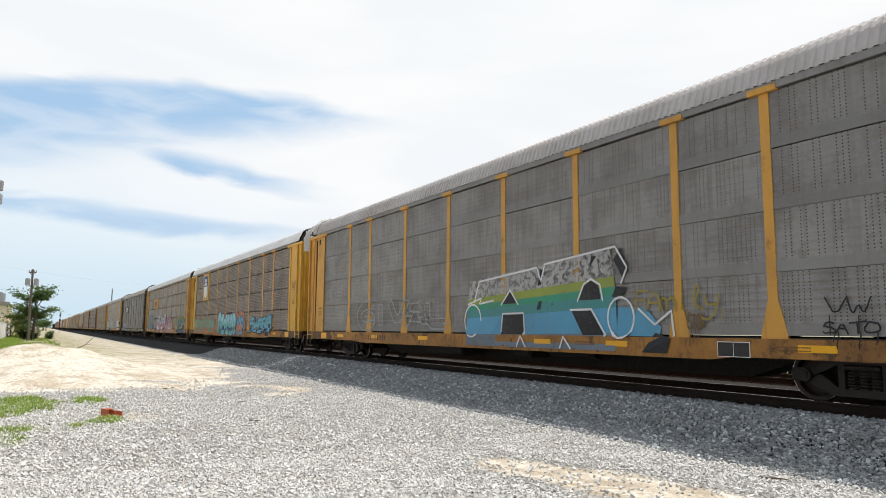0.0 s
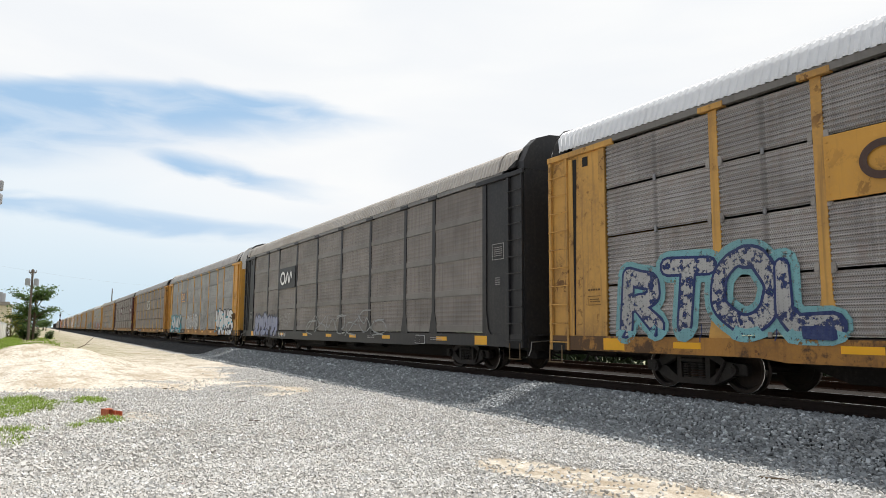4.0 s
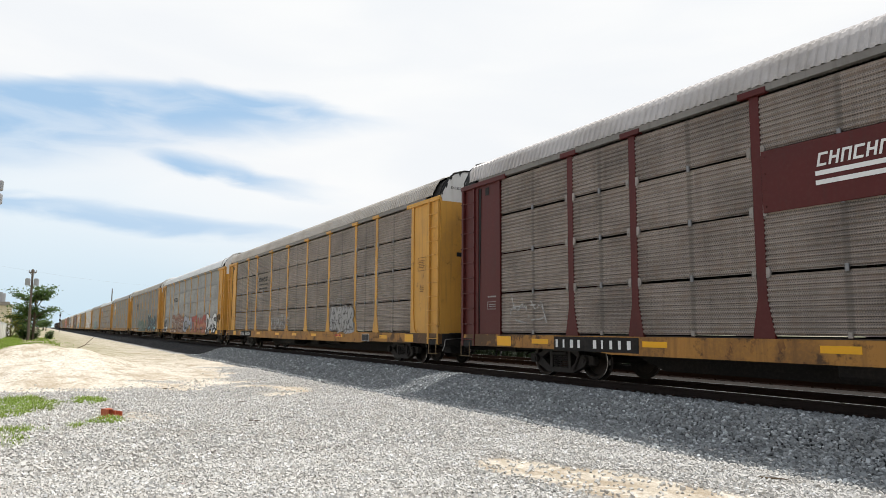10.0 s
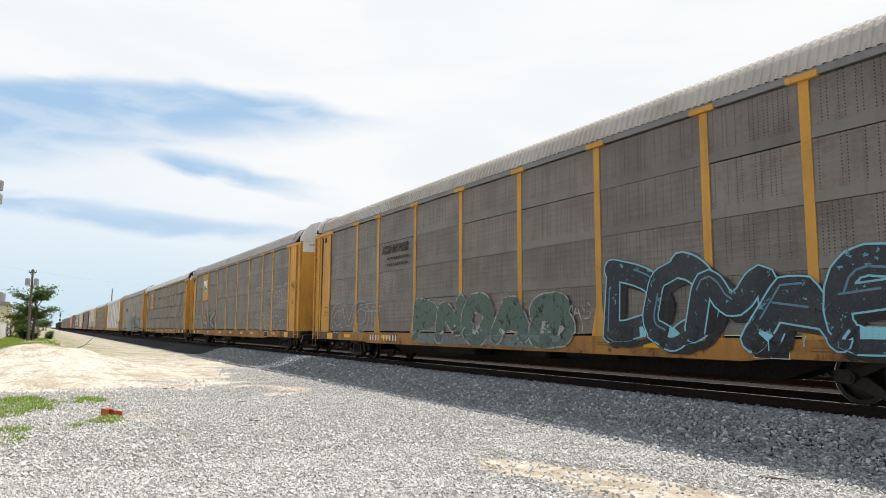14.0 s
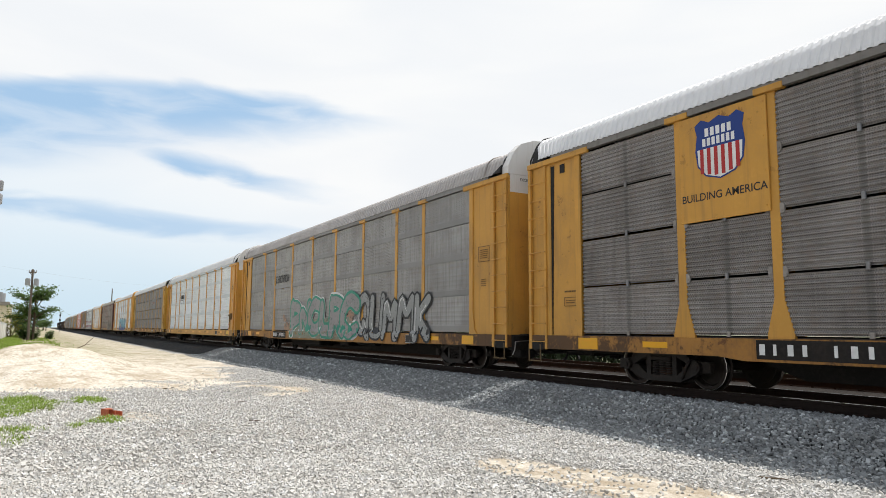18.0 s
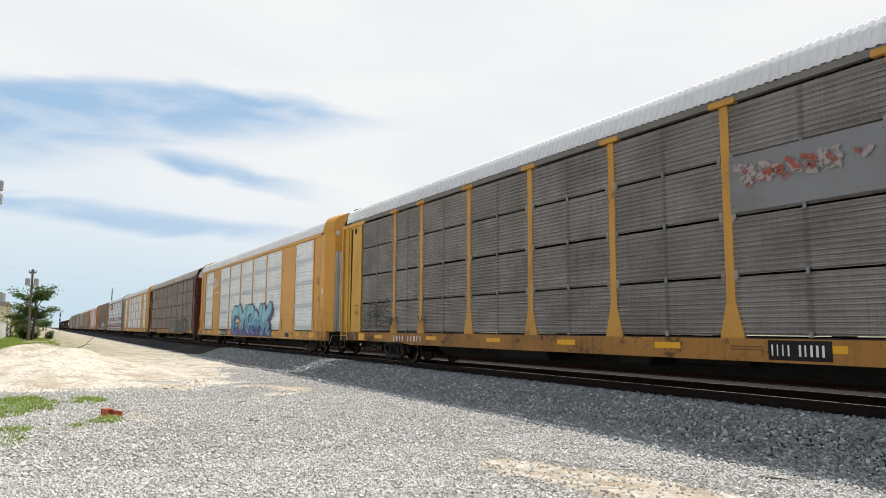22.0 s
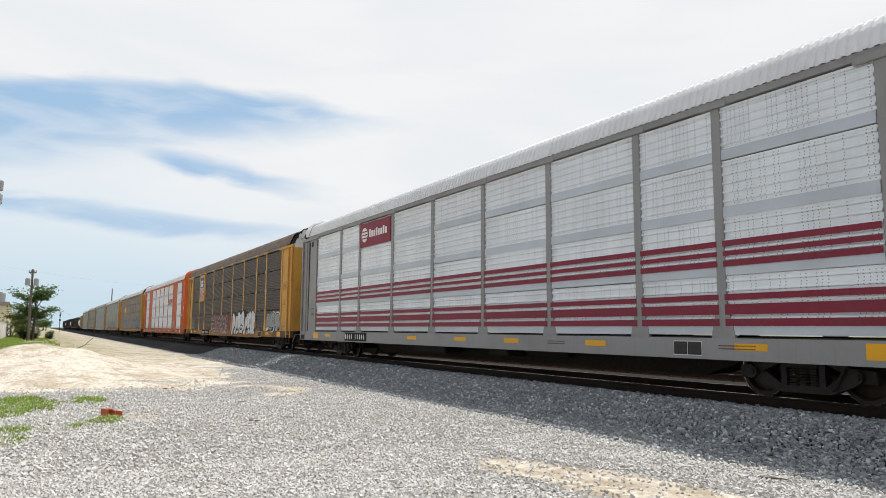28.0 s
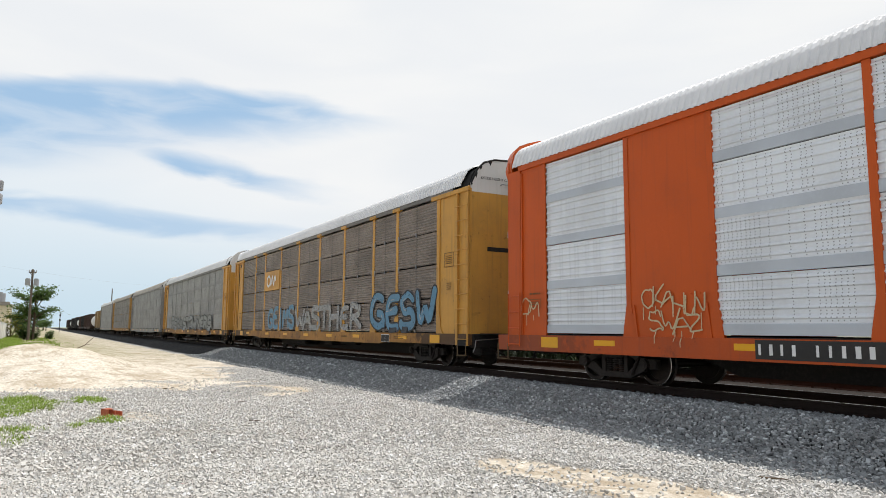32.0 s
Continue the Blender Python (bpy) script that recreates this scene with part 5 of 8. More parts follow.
        for x, y, r in ((HALF - 0.66, -SIDE - 0.01, 0), (-HALF + 0.02, -SIDE - 0.01, 0), (HALF - 0.02, SIDE + 0.01, 180), (-HALF + 0.66, SIDE + 0.01, 180)):
            add_ladder(car, body, (x, y, 0), r)
        part("pivot_gap", shared("pivot", pivot_gap_mesh), car, (-HALF + 0.70, -SIDE, 0), 0, "black strip in place of the shaded slit beside the door pivot")
        if k in (4, 13):
            part("safety_chain", shared("chain", chain_mesh), car, (11.3, -SIDE + 0.02, -0.02))
        if k in (4, 8, 13):
            part("brake_lever", shared("brake", brake_mesh), car, (12.15, -SIDE - 0.05, 1.75))
        for sx in ((-12.0, 12.0) if k in (11, 14) else (-12.0,)):
            part("cut_out", shared("notch", notch_mesh), car, (sx, -SIDE - 0.002, 4.68), 0, "small black plate in place of a shaded opening through the sheet")
        part("step_recess", shared("recess", recess_mesh), car, (12.92, -SIDE - 0.047, 0.75), 0, "black plate in place of the shaded recess behind the step")
        part("step_recess", shared("recess", recess_mesh), car, (-12.92, -SIDE - 0.047, 0.75), 0, "black plate in place of the shaded recess behind the step")
        if clips:
            cm2 = shared("clip", clip_mesh)
            cm = shared("clip2", lambda: mirrored(clip_mesh(), "x"))
            for x in POSTS:
                for z in ROWS[1:4]:
                    part("clip", cm, car, (x - 0.135, -SIDE - 0.004, z), 0)
                    part("clip", cm2, car, (x + 0.135, -SIDE - 0.004, z))
    else:
        edges = X_EDGES
        solid = (1, 7)
        pm = shared(("postx", post), lambda: post_mesh(post, 0.17, 0, 0.06, 0.012))
        for x in X_EDGES[1:-1]:
            part("post", pm, car, (x, -SIDE, 0))
            part("post", pm, car, (x, SIDE, 0), 180)
        w = HALF - X_EDGES[-1]
        def end_sheet(i):
            b = Build()
            if i == 0:
                return b.box(0, w - 0.44, 0.0, 0.05, SILL_HI - 0.02, EAVE).mesh("end_wall", body)
            if i == 1:
                return b.prism([(-0.05, SILL_HI), (0.30, SILL_HI), (0.05, SILL_HI + 0.6), (0.05, EAVE), (-0.05, EAVE)], "y", -0.03, 0).mesh("corner_post", body)
            if i == 2:
                return b.box(0.84, 0.88, -0.035, 0.0, SILL_HI, EAVE - 0.1).mesh("rib", body)
            return b.prism([(w - 0.92, SILL_LO), (w - 0.43, SILL_LO), (w - 0.43, EAVE), (w - 0.92, EAVE)], "y", -0.033, 0.0).mesh("corner_plate", body)
        for x, y, r, flip in ((edges[-1], -SIDE, 0, False), (edges[0], -SIDE, 0, True), (edges[0], SIDE, 180, False), (edges[-1], SIDE, 180, True)):
            got = [shared(("endx", body, i, flip), lambda: mirrored(end_sheet(i), "x") if flip else end_sheet(i)) for i in range(4)]
            ew = part("end_wall", got[0], car, (x, y, 0), r)
            for name, me in zip(("corner_post", "rib", "corner_plate"), got[1:]):
                part(name, me, ew)
        def grab():
            b = Build()
            for i in range(4):
                b.rod((0, -0.07, 0.75 + 0.38 * i), (0.45, -0.07, 0.75 + 0.38 * i), 0.014, 6)
            b.rod((0, -0.07, 0.7), (0, -0.07, 1.95), 0.014, 6).rod((0.45, -0.07, 0.7), (0.45, -0.07, 1.95), 0.014, 6)
            return b.mesh("grab_ladder", body)
        for x in (HALF - 0.93, -HALF + 0.48):
            part("grab_ladder", shared(("grab", body), grab), car, (x, -SIDE - 0.02, 0))
        def sheet():
            b = Build().box(-0.94, 0.94, 0.0, 0.05, SILL_HI - 0.02, EAVE)
            for x in (-0.94, 0.76):
                b.prism([(x, SILL_HI), (x + 0.18, SILL_HI), (x + 0.10, SILL_HI + 0.6), (x + 0.08, SILL_HI + 0.6)], "y", -0.03, 0)
            for i in range(8):
                b.rod((-0.7 + 0.2 * i, -0.014, 1.75), (-0.7 + 0.2 * i, 0.0, 1.75), 0.014, 6)
            return b.mesh("solid_panel", body)
        for i in solid:
            x = (edges[i] + edges[i + 1]) / 2
            part("solid_panel", shared(("sheet", body), sheet), car, (x, -SIDE, 0))
            part("solid_panel", shared(("sheet", body), sheet), car, (x, SIDE, 0), 180)
    mats = [panel, band] if kind == "zinc" else [panel, panel.replace("panel_", "band_")] if kind == "flat" else [panel]
    for i, (a, c) in enumerate(zip(edges, edges[1:])):
        if i in solid:
            continue
        w = round(c - a - 0.10, 2)
        x = (a + c) / 2
        for z0, z1 in zip(ROWS, ROWS[1:]):
            h = round(z1 - z0 - (0.030 if kind == "ribbed" else 0.006), 3)
            me = shared(("panel", kind, panel, w, h, band), lambda: panel_mesh(kind, w, h, mats))
            part("panel", me, car, (x, -SIDE + 0.011, z0 + (rnd.uniform(-0.006, 0.006))))
        if kind == "ribbed":
            for z in ROWS[1:4]:
                part("latch", shared("latch", latch_mesh), car, (x, -SIDE + 0.004, z - 0.01))
            part("tab", shared("tab", lambda: Build().box(-0.035, 0.035, -0.03, 0.01, -0.045, 0.045, cut=0.008).mesh("tab", "lug")), car, (x, -SIDE - 0.006, 1.035))
        me = shared(("panel", kind, panel, w, "far"), lambda: panel_mesh(kind, w, ROWS[-1] - ROWS[0], mats))
        part("panel", me, car, (x, SIDE, ROWS[0]), 180)
    # small marks that every car carries
    rf = shared("reflector", lambda: plates([(-0.30, 0.30, -0.055, 0.055, 0, 0)], "reflector", "reflector"))
    for x in (-9.6, -6.2, -2.75, 0.1, 2.75, 5.5, 9.4):
        part("reflector", rf, car, (x + rnd.uniform(-0.25, 0.25), -SIDE - 0.049, 0.83), 0, "yellow reflective strip")
    big = shared("bigreflector", lambda: plates([(-0.29, 0.29, -0.115, 0.115, 0, 0)], "reflector", "reflector"))
    for x in (-11.0, 11.0):
        part("reflector", big, car, (x + (0.35 if x > 0 else -0.2), -SIDE - 0.050, 0.815), 0, "large yellow reflective strip")
    tick = shared("tick", lambda: plates([(-0.31, 0.31, -0.125, 0.125, 0, 0), (-0.298, -0.006, -0.113, 0.113, 1, 0.003), (0.006, 0.298, -0.113, 0.113, 1, 0.003)], ["white_mark", "dark_mark"], "data_panel"))
    part("data_panel", tick, car, (8.0, -SIDE - 0.049, 0.79), 0, "black data panel with a white border")
    ink = "stencil" if body not in ("maroon", "black_paint", "red_brown") else "faded_mark"
    bars(car, 12.1, data_z, 0.36, 0.26, 5, ink, label="small painted data block", seed=seed + 3)
    part("data_frame", shared(("dframe", ink), lambda: plates([(-0.26, 0.26, 0.19, 0.204, 0, 0), (-0.26, 0.26, -0.204, -0.19, 0, 0), (-0.26, -0.246, -0.19, 0.19, 0, 0), (0.246, 0.26, -0.19, 0.19, 0, 0)], ink, "data_frame")), car, (12.1, -SIDE - 0.016, data_z))
    bars(car, 12.1, data_z - 0.75, 0.24, 0.22, 4, ink, seed=seed + 4)
    bars(car, -11.75, 1.92, 0.40, 0.10, 1, ink, seed=seed + 8)
    part("data_frame", shared(("dframe2", ink), lambda: plates([(-0.22, 0.22, 0.085, 0.097, 0, 0), (-0.22, 0.22, -0.097, -0.085, 0, 0), (-0.22, -0.208, -0.085, 0.085, 0, 0), (0.208, 0.22, -0.085, 0.085, 0, 0)], ink, "data_frame")), car, (-11.75, -SIDE - 0.016, 1.70))
    bars(car, -11.75, 1.70, 0.30, 0.10, 2, ink, seed=seed + 5)
    bars(car, 4.4, 0.82, 0.6, 0.10, 2, ink, y=-SIDE - 0.052, seed=seed + 6)
    bars(car, 9.0, 0.82, 0.7, 0.10, 2, ink, y=-SIDE - 0.052, seed=seed + 7)
    if text:
        tm = shared("excess", lambda: text_mesh("EXCESS HEIGHT CAR", 0.105, "dark_mark"))
        tz = 4.84 if capped else 5.24
        part("lettering", tm, car, (HALF + 0.055, -0.80, tz), 90, "black stencilled words")
        part("lettering", tm, car, (HALF + 0.055, 0.80, tz), 90, "black stencilled words")
    return car


def mirrored(me, axis="y"):
    me.transform(Matrix.Diagonal((-1, 1, 1, 1) if axis == "x" else (1, -1, 1, 1)))
    me.flip_normals()
    return me


CARS = []
WHITE, BLACK = spray("spray_white", (0.72, 0.72, 0.72), 0.05), spray("spray_black", (0.015, 0.015, 0.018))
FADED = spray("spray_faded", (0.48, 0.47, 0.45), 0.5)
TEAL, BLUE, NAVY = spray("spray_teal", (0.09, 0.40, 0.40)), spray("spray_blue", (0.10, 0.33, 0.50)), spray("spray_navy", (0.015, 0.03, 0.12))
SKYBLUE, LILAC, PINK = spray("spray_sky", (0.25, 0.56, 0.66)), spray("spray_lilac", (0.31, 0.33, 0.44), 0.15), spray("spray_pink", (0.50, 0.17, 0.25), 0.15)
GREEN, RED, ORANGE = spray("spray_green", (0.05, 0.30, 0.18)), spray("spray_red", (0.40, 0.06, 0.04), 0.15), spray("spray_orange", (0.52, 0.22, 0.12), 0.25)
YELLOW, GREY, MUTE = spray("spray_yellow", (0.60, 0.52, 0.05)), spray("spray_grey", (0.33, 0.34, 0.33), 0.2), spray("spray_mute", (0.16, 0.22, 0.22), 0.25)
spray("spray_mint", (0.30, 0.46, 0.42), 0.2)
spray("spray_cobalt", (0.12, 0.28, 0.42), 0.15)
spray("spray_steel", (0.12, 0.26, 0.34), 0.2)
spray("spray_clay", (0.30, 0.12, 0.07), 0.25)
spray("spray_sienna", (0.16, 0.075, 0.05), 0.2)
X_POSTS = X_EDGES


def wash(car, x0, x1, z0, z1, mat, label, posts=POSTS):
    """A broad sprayed ground behind the letters, uneven along its edge."""
    b, rnd = Build(), random.Random(int((x0 + 50) * 10))
    n = 6
    for i in range(n):
        z = z0 + (z1 - z0) * (i + 0.5) / n
        ribbon(b, [(x0 + rnd.uniform(0, 0.3), z), ((x0 + x1) / 2, z + rnd.uniform(-0.05, 0.05)), (x1 - rnd.uniform(0, 0.3), z)], (z1 - z0) / n * 1.3, 0.0004 * i, posts, 0)
    return part("graffiti", b.mesh("graffiti", mat), car, (0, -SIDE, 0), 0, label)


def build_train():
    # 0: grey punched panels, yellow posts
    c = autorack(0, -1.04, "weathered yellow autorack with grey perforated panels and graffiti", roof="roof_grey", seed=10, plain_sill=False)
    piece(c, -7.7, -1.5, 1.0, 2.1, "GIVAL", GREY, "spray_mint", 3, 0.30, 0.045, hollow=True, label="thin grey outlined graffiti")
    LIME = spray("spray_lime", (0.30, 0.36, 0.07), 0.15)
    fade(c, -0.3, 5.3, 2.35, 2.75, 0.68, ((0.17, spray("spray_slate", (0.16, 0.20, 0.24), 0.2)), (0.42, BLUE), (0.54, spray("spray_sea", (0.07, 0.27, 0.27), 0.1)), (0.62, GREEN), (0.72, LIME), (1.0, FADED)), "graffiti fading from white through lime and green to blue")
    slabs(c, (((1.35, 1.72), (1.68, 2.02), (1.95, 1.72)), ((1.30, 0.98), (1.38, 1.46), (2.20, 1.46), (2.24, 0.98)), ((2.78, 2.10), (2.86, 2.48), (2.98, 2.46), (2.90, 2.12)), ((4.20, 1.72), (4.36, 2.02), (4.58, 2.12), (4.80, 2.0), (4.86, 1.72)), ((3.95, 1.50), (4.55, 1.50), (4.95, 0.98), (4.30, 0.98)), ((5.25, 2.50), (5.45, 2.74), (5.60, 2.30), (5.50, 2.10)), ((5.18, 1.75), (5.30, 1.95), (5.62, 1.92), (5.45, 1.75)), ((6.0, 0.68), (6.3, 1.05), (6.7, 0.95), (6.6, 0.68)), ((4.60, 2.62), (4.75, 2.62), (4.55, 2.40)), ((2.72, 1.55), (2.80, 1.74), (2.92, 1.74), (2.86, 1.55))), BLACK, 0.004, "hard black accents of the graffiti")
    slabs(c, (((5.3, 0.98), (5.35, 1.55), (6.1, 1.50), (6.45, 1.15), (6.4, 0.98)),), BLUE, 0.001, "blue end of the graffiti")
    b = Build()
    ring = [(-0.02 + 0.40 * math.cos(q), 1.32 + 0.42 * math.sin(q)) for q in [0.35 * i for i in range(19)]]
    ring2 = [(5.42 + 0.36 * math.cos(q), 1.34 + 0.40 * math.sin(q)) for q in [0.35 * i for i in range(19)]]
    for line in (ring, ring2, [(0.05, 1.80), (0.30, 2.33), (2.75, 2.52), (2.90, 2.20), (3.05, 2.58), (5.30, 2.76), (5.62, 2.32), (5.45, 2.02)], [(1.28, 0.98), (1.36, 1.48), (2.22, 1.48), (2.26, 0.98)], [(1.30, 1.70), (1.68, 2.05), (2.0, 1.70)], [(4.15, 1.70), (4.35, 2.05), (4.58, 2.15), (4.85, 2.02), (4.92, 1.70)], [(3.92, 1.52), (4.58, 1.52), (5.0, 0.98)], [(-0.25, 1.75), (0.4, 1.90), (0.3, 1.75), (0.95, 1.82)], [(2.0, 0.70), (2.15, 0.95), (2.35, 0.70)], [(5.9, 1.5), (6.3, 1.2), (6.7, 1.45), (6.75, 1.0)], [(3.6, 0.70), (3.72, 0.95), (3.95, 0.70)]):
        ribbon(b, line, 0.045, 0.008, POSTS, 0)
    part("graffiti", b.mesh("graffiti", WHITE), c, (0, -SIDE, 0), 0, "white contour lines of the graffiti")
    piece(c, 5.75, 7.7, 1.42, 1.90, "FAmily", spray("spray_mustard", (0.34, 0.26, 0.04), 0.15), "spray_mustard", 4, 0.035, 0.0, wobble=0.03, crossed=0.45, label="thin yellow scrawl")
    piece(c, 7.05, 7.45, 1.1, 1.4, "STOK", "stencil", "stencil", 6, 0.03, 0.0, label="small brown scrawl on a post")
    piece(c, 9.55, 10.2, 1.3, 1.6, "VW", BLACK, BLACK, 8, 0.025, 0.0, label="thin black scrawl")
    piece(c, 9.5, 10.3, 1.05, 1.25, "SATO", BLACK, BLACK, 9, 0.025, 0.0, wobble=0.1, label="thin black scrawl")
    number_plate(c, -6.2, 0.80, 1.9, None, "dark_mark", 2)
    # 1: dark ribbed panels, white shield board
    c = autorack(1, -0.82, "yellow autorack with dark ribbed panels and slotted end doors", "ribbed", body="bright_yellow", post="yellow", sill="old_yellow", roof="roof_white", panel="ribbed_dark", slotted=True, seed=20, clips=True)
    signboard(c, -8.66, -6.90, 3.02, 4.88, "bright_yellow", "yellow board behind the shield")
    shield(c, -7.78, 3.95, 1.25, 1.55, "white")
    cloud(c, -3.5, 1.2, 1.5, 2.05, ORANGE, 110, "orange haze above the letters", 30, 0.3)
    piece(c, -3.45, 1.35, 0.66, 2.08, "OENSER", SKYBLUE, NAVY, 11, 0.44, 0.05, second=TEAL, shine=WHITE, drop=spray("spray_pine", (0.015, 0.13, 0.13), 0.1), crossed=0.2, label="turquoise and blue bubble graffiti")
    piece(c, 1.45, 3.2, 0.66, 1.75, "YS", BLUE, NAVY, 14, 0.26, 0.05, halo=ORANGE, label="blue and orange graffiti")
    tag(c, 4.6, 8.7, 0.8, 1.75, 5, BLUE, BLACK, 12, 0.22, halo=MUTE, second=TEAL, label="turquoise bubble graffiti")
    wash(c, -11.4, -4.2, 0.7, 1.5, spray("spray_orange2", (0.55, 0.20, 0.05), 0.3), "orange and green sprayed ground")
    tag(c, -11.4, -4.3, 0.75, 1.7, 7, GREEN, ORANGE, 15, 0.22, label="green and orange graffiti")
    number_plate(c, -5.9, 0.80, 2.2, "running_gear", "white_mark", 21)
    # 2: ribbed, board with a wordmark
    c = autorack(2, -0.17, "brownish yellow autorack with ribbed panels and much graffiti", "ribbed", body="old_yellow", sill="old_yellow", roof="roof_white", panel="ribbed_blue", seed=30, clips=True)
    signboard(c, -6.76, -4.2, 2.98, 3.95, "yellow", "yellow board with a brown wordmark")
    loops(c, -5.45, 3.45, 1.5, 0.55, "hopper_brown", 0.2, 0.06)
    piece(c, -11.0, -6.7, 0.98, 2.35, "RTOL", FADED, NAVY, 31, 0.26, 0.05, halo=spray("spray_aqua", (0.20, 0.42, 0.44), 0.3), wide=0.16, crossed=0.1, label="white and teal graffiti with a dark outline")
    piece(c, -4.2, 0.6, 0.68, 2.15, "SWON", LILAC, WHITE, 33, 0.36, 0.05, drop=spray("spray_plum", (0.20, 0.08, 0.16), 0.1), second=PINK, crossed=0.5, wobble=0.09, label="purple graffiti with white outline")
    piece(c, 0.35, 1.55, 1.45, 2.35, "REP", WHITE, spray("spray_plum", (0.20, 0.08, 0.16), 0.1), 34, 0.10, 0.03, crossed=0.2, label="small white and purple graffiti")
    piece(c, 0.4, 1.6, 1.0, 1.4, "TROLLS", WHITE, WHITE, 38, 0.045, 0.0, label="thin white scrawl")
    fade(c, 1.75, 5.1, 2.05, 1.98, 0.68, ((0.45, spray("spray_rose", (0.50, 0.24, 0.30), 0.1)), (1.0, spray("spray_wine", (0.30, 0.09, 0.15), 0.1))), "pink sprayed field")
    piece(c, 1.85, 4.9, 0.98, 2.0, "ITEMS", spray("spray_wine", (0.30, 0.09, 0.15), 0.1), WHITE, 35, 0.22, 0.04, second="spray_rose", crossed=0.1, label="pink block graffiti with white outline")
    piece(c, 4.9, 6.3, 1.1, 1.95, "RAN", YELLOW, YELLOW, 36, 0.05, 0.0, hollow=False, wobble=0.12, label="thin yellow scrawl")
    piece(c, 7.4, 11.0, 0.68, 1.95, "AYCE", spray("spray_deep", (0.02, 0.16, 0.19), 0.05), BLACK, 37, 0.29, 0.05, halo=YELLOW, wide=0.13, second=NAVY, shine=WHITE, drop=NAVY, crossed=0.45, wobble=0.10, label="teal and navy graffiti on yellow ground")
    # 3: black car
    c = autorack(3, 0.14, "black autorack with brown perforated panels and purple graffiti", body="black_paint", roof="roof_tan", panel="panel_dark", upper="black_paint", seed=40, text=False)
    signboard(c, -6.76, -4.2, 2.95, 3.95, "black_paint", "black board with a white wordmark")
    loops(c, -5.45, 3.45, 1.7, 0.62, "white_mark", 0.2, 0.06)
    piece(c, -10.9, -6.8, 0.70, 1.85, "KMDMM", LILAC, NAVY, 41, 0.32, 0.035, halo=spray("spray_smoke", (0.13, 0.12, 0.13), 0.35), wide=0.14, shine=GREY, crossed=0.1, label="dusty purple graffiti")
    piece(c, -6.5, -4.6, 1.35, 1.8, "RAZOS", FADED, FADED, 42, 0.04, 0.0, wobble=0.1, label="thin pale scrawl")
    piece(c, -6.4, -5.0, 1.05, 1.4, "YISA", FADED, FADED, 47, 0.03, 0.0, wobble=0.1, label="thin pale scrawl")
    tag(c, -2.5, 5.5, 0.8, 1.8, 7, GREY, FADED, 43, 0.22, thin=True, label="thin pale scrawl")
    number_plate(c, -6.5, 0.80, 2.6, None, "white_mark", 44)
    # 4: grey punched panels, chunky yellow wordmark
    c = autorack(4, 0.20, "yellow autorack with grey perforated panels and white graffiti", body="yellow", roof="roof_grey", panel="panel_pale", seed=50)
    blocks(c, -5.6, 3.62, 1.35, 0.5, 3, "reflector", 0.06, 0.03, 0.1, "three chunky yellow blocks over a bar", edge="shield_blue")
    cloud(c, -11.2, -6.4, 0.72, 2.0, spray("spray_cyan", (0.03, 0.36, 0.46), 0.15), 57, "turquoise sprayed ground", 75, 0.42)
    piece(c, -10.9, -6.7, 0.68, 2.15, "SUAY", WHITE, BLACK, 51, 0.33, 0.055, halo="spray_cyan", wide=0.12, drop=BLACK, shine=RED, crossed=0.12, label="white graffiti on turquoise ground")
    piece(c, -3.9, 0.9, 1.0, 2.1, "ONNNB", spray("spray_chalk", (0.42, 0.42, 0.41), 0.45), WHITE, 52, 0.22, 0.04, hollow=False, label="pale chalky bubble graffiti")
    piece(c, 1.5, 4.1, 0.85, 2.2, "CO", "spray_chalk", "spray_chalk", 53, 0.42, 0.0, label="faded chalky block graffiti")
    piece(c, 4.45, 6.7, 0.95, 2.25, "SM", FADED, FADED, 54, 0.10, 0.0, wobble=0.05, label="thin faded outline letters")
    piece(c, 6.9, 11.5, 0.66, 2.25, "VRHS", WHITE, BLACK, 55, 0.46, 0.085, crossed=0.2, wobble=0.035, label="large white graffiti with black outline")
    slabs(c, [[(x, z), (x + 0.34, z + 0.05), (x + 0.40, z - 0.05), (x + 0.16, z - 0.12), (x - 0.04, z - 0.07)] for x, z in ((7.55, 2.22), (8.25, 1.62), (8.85, 1.98), (10.0, 1.80), (10.55, 1.45), (11.35, 1.5), (6.85, 1.62), (9.2, 1.28), (8.0, 1.12), (8.75, 1.1), (6.9, 0.9))], "spray_cyan", 0.019, "turquoise dabs over the letters")
    number_plate(c, -5.6, 0.80, 2.4, "running_gear", "faded_mark", 56)
    # 5: ribbed panels, white board with a dark wordmark
    c = autorack(5, 0.29, "rusty yellow autorack with dark ribbed panels and flared posts", "ribbed", body="rust_yellow", post="bright_yellow", sill="rust_yellow", roof="roof_grey", panel="ribbed_dark", upper="rust_yellow", seed=60, clips=True, flare=0.22, text=False)
    part("sign_panel", plates([(-1.20, 1.20, 3.03, 3.97, 0, 0)], "cream", "sign_panel"), c, (0, -SIDE - 0.012, 0), 0, "worn cream board")
    blocks(c, 0.0, 3.5, 2.1, 0.70, 3, "dark_mark", 0.02, 0.03, None, "three tall black marks on cream", weight=0.20)
    part("stain", Build().box(0.0, 0.006, -0.95, -0.35, 2.35, 3.15).box(0.0, 0.006, -1.35, -1.1, 3.4, 3.7).mesh("stain", "rubber"), c, (HALF + 0.001, 0, 0), 0, "black patch on the end door")
    number_plate(c, -6.0, 0.80, 2.2, "running_gear", "white_mark", 61)
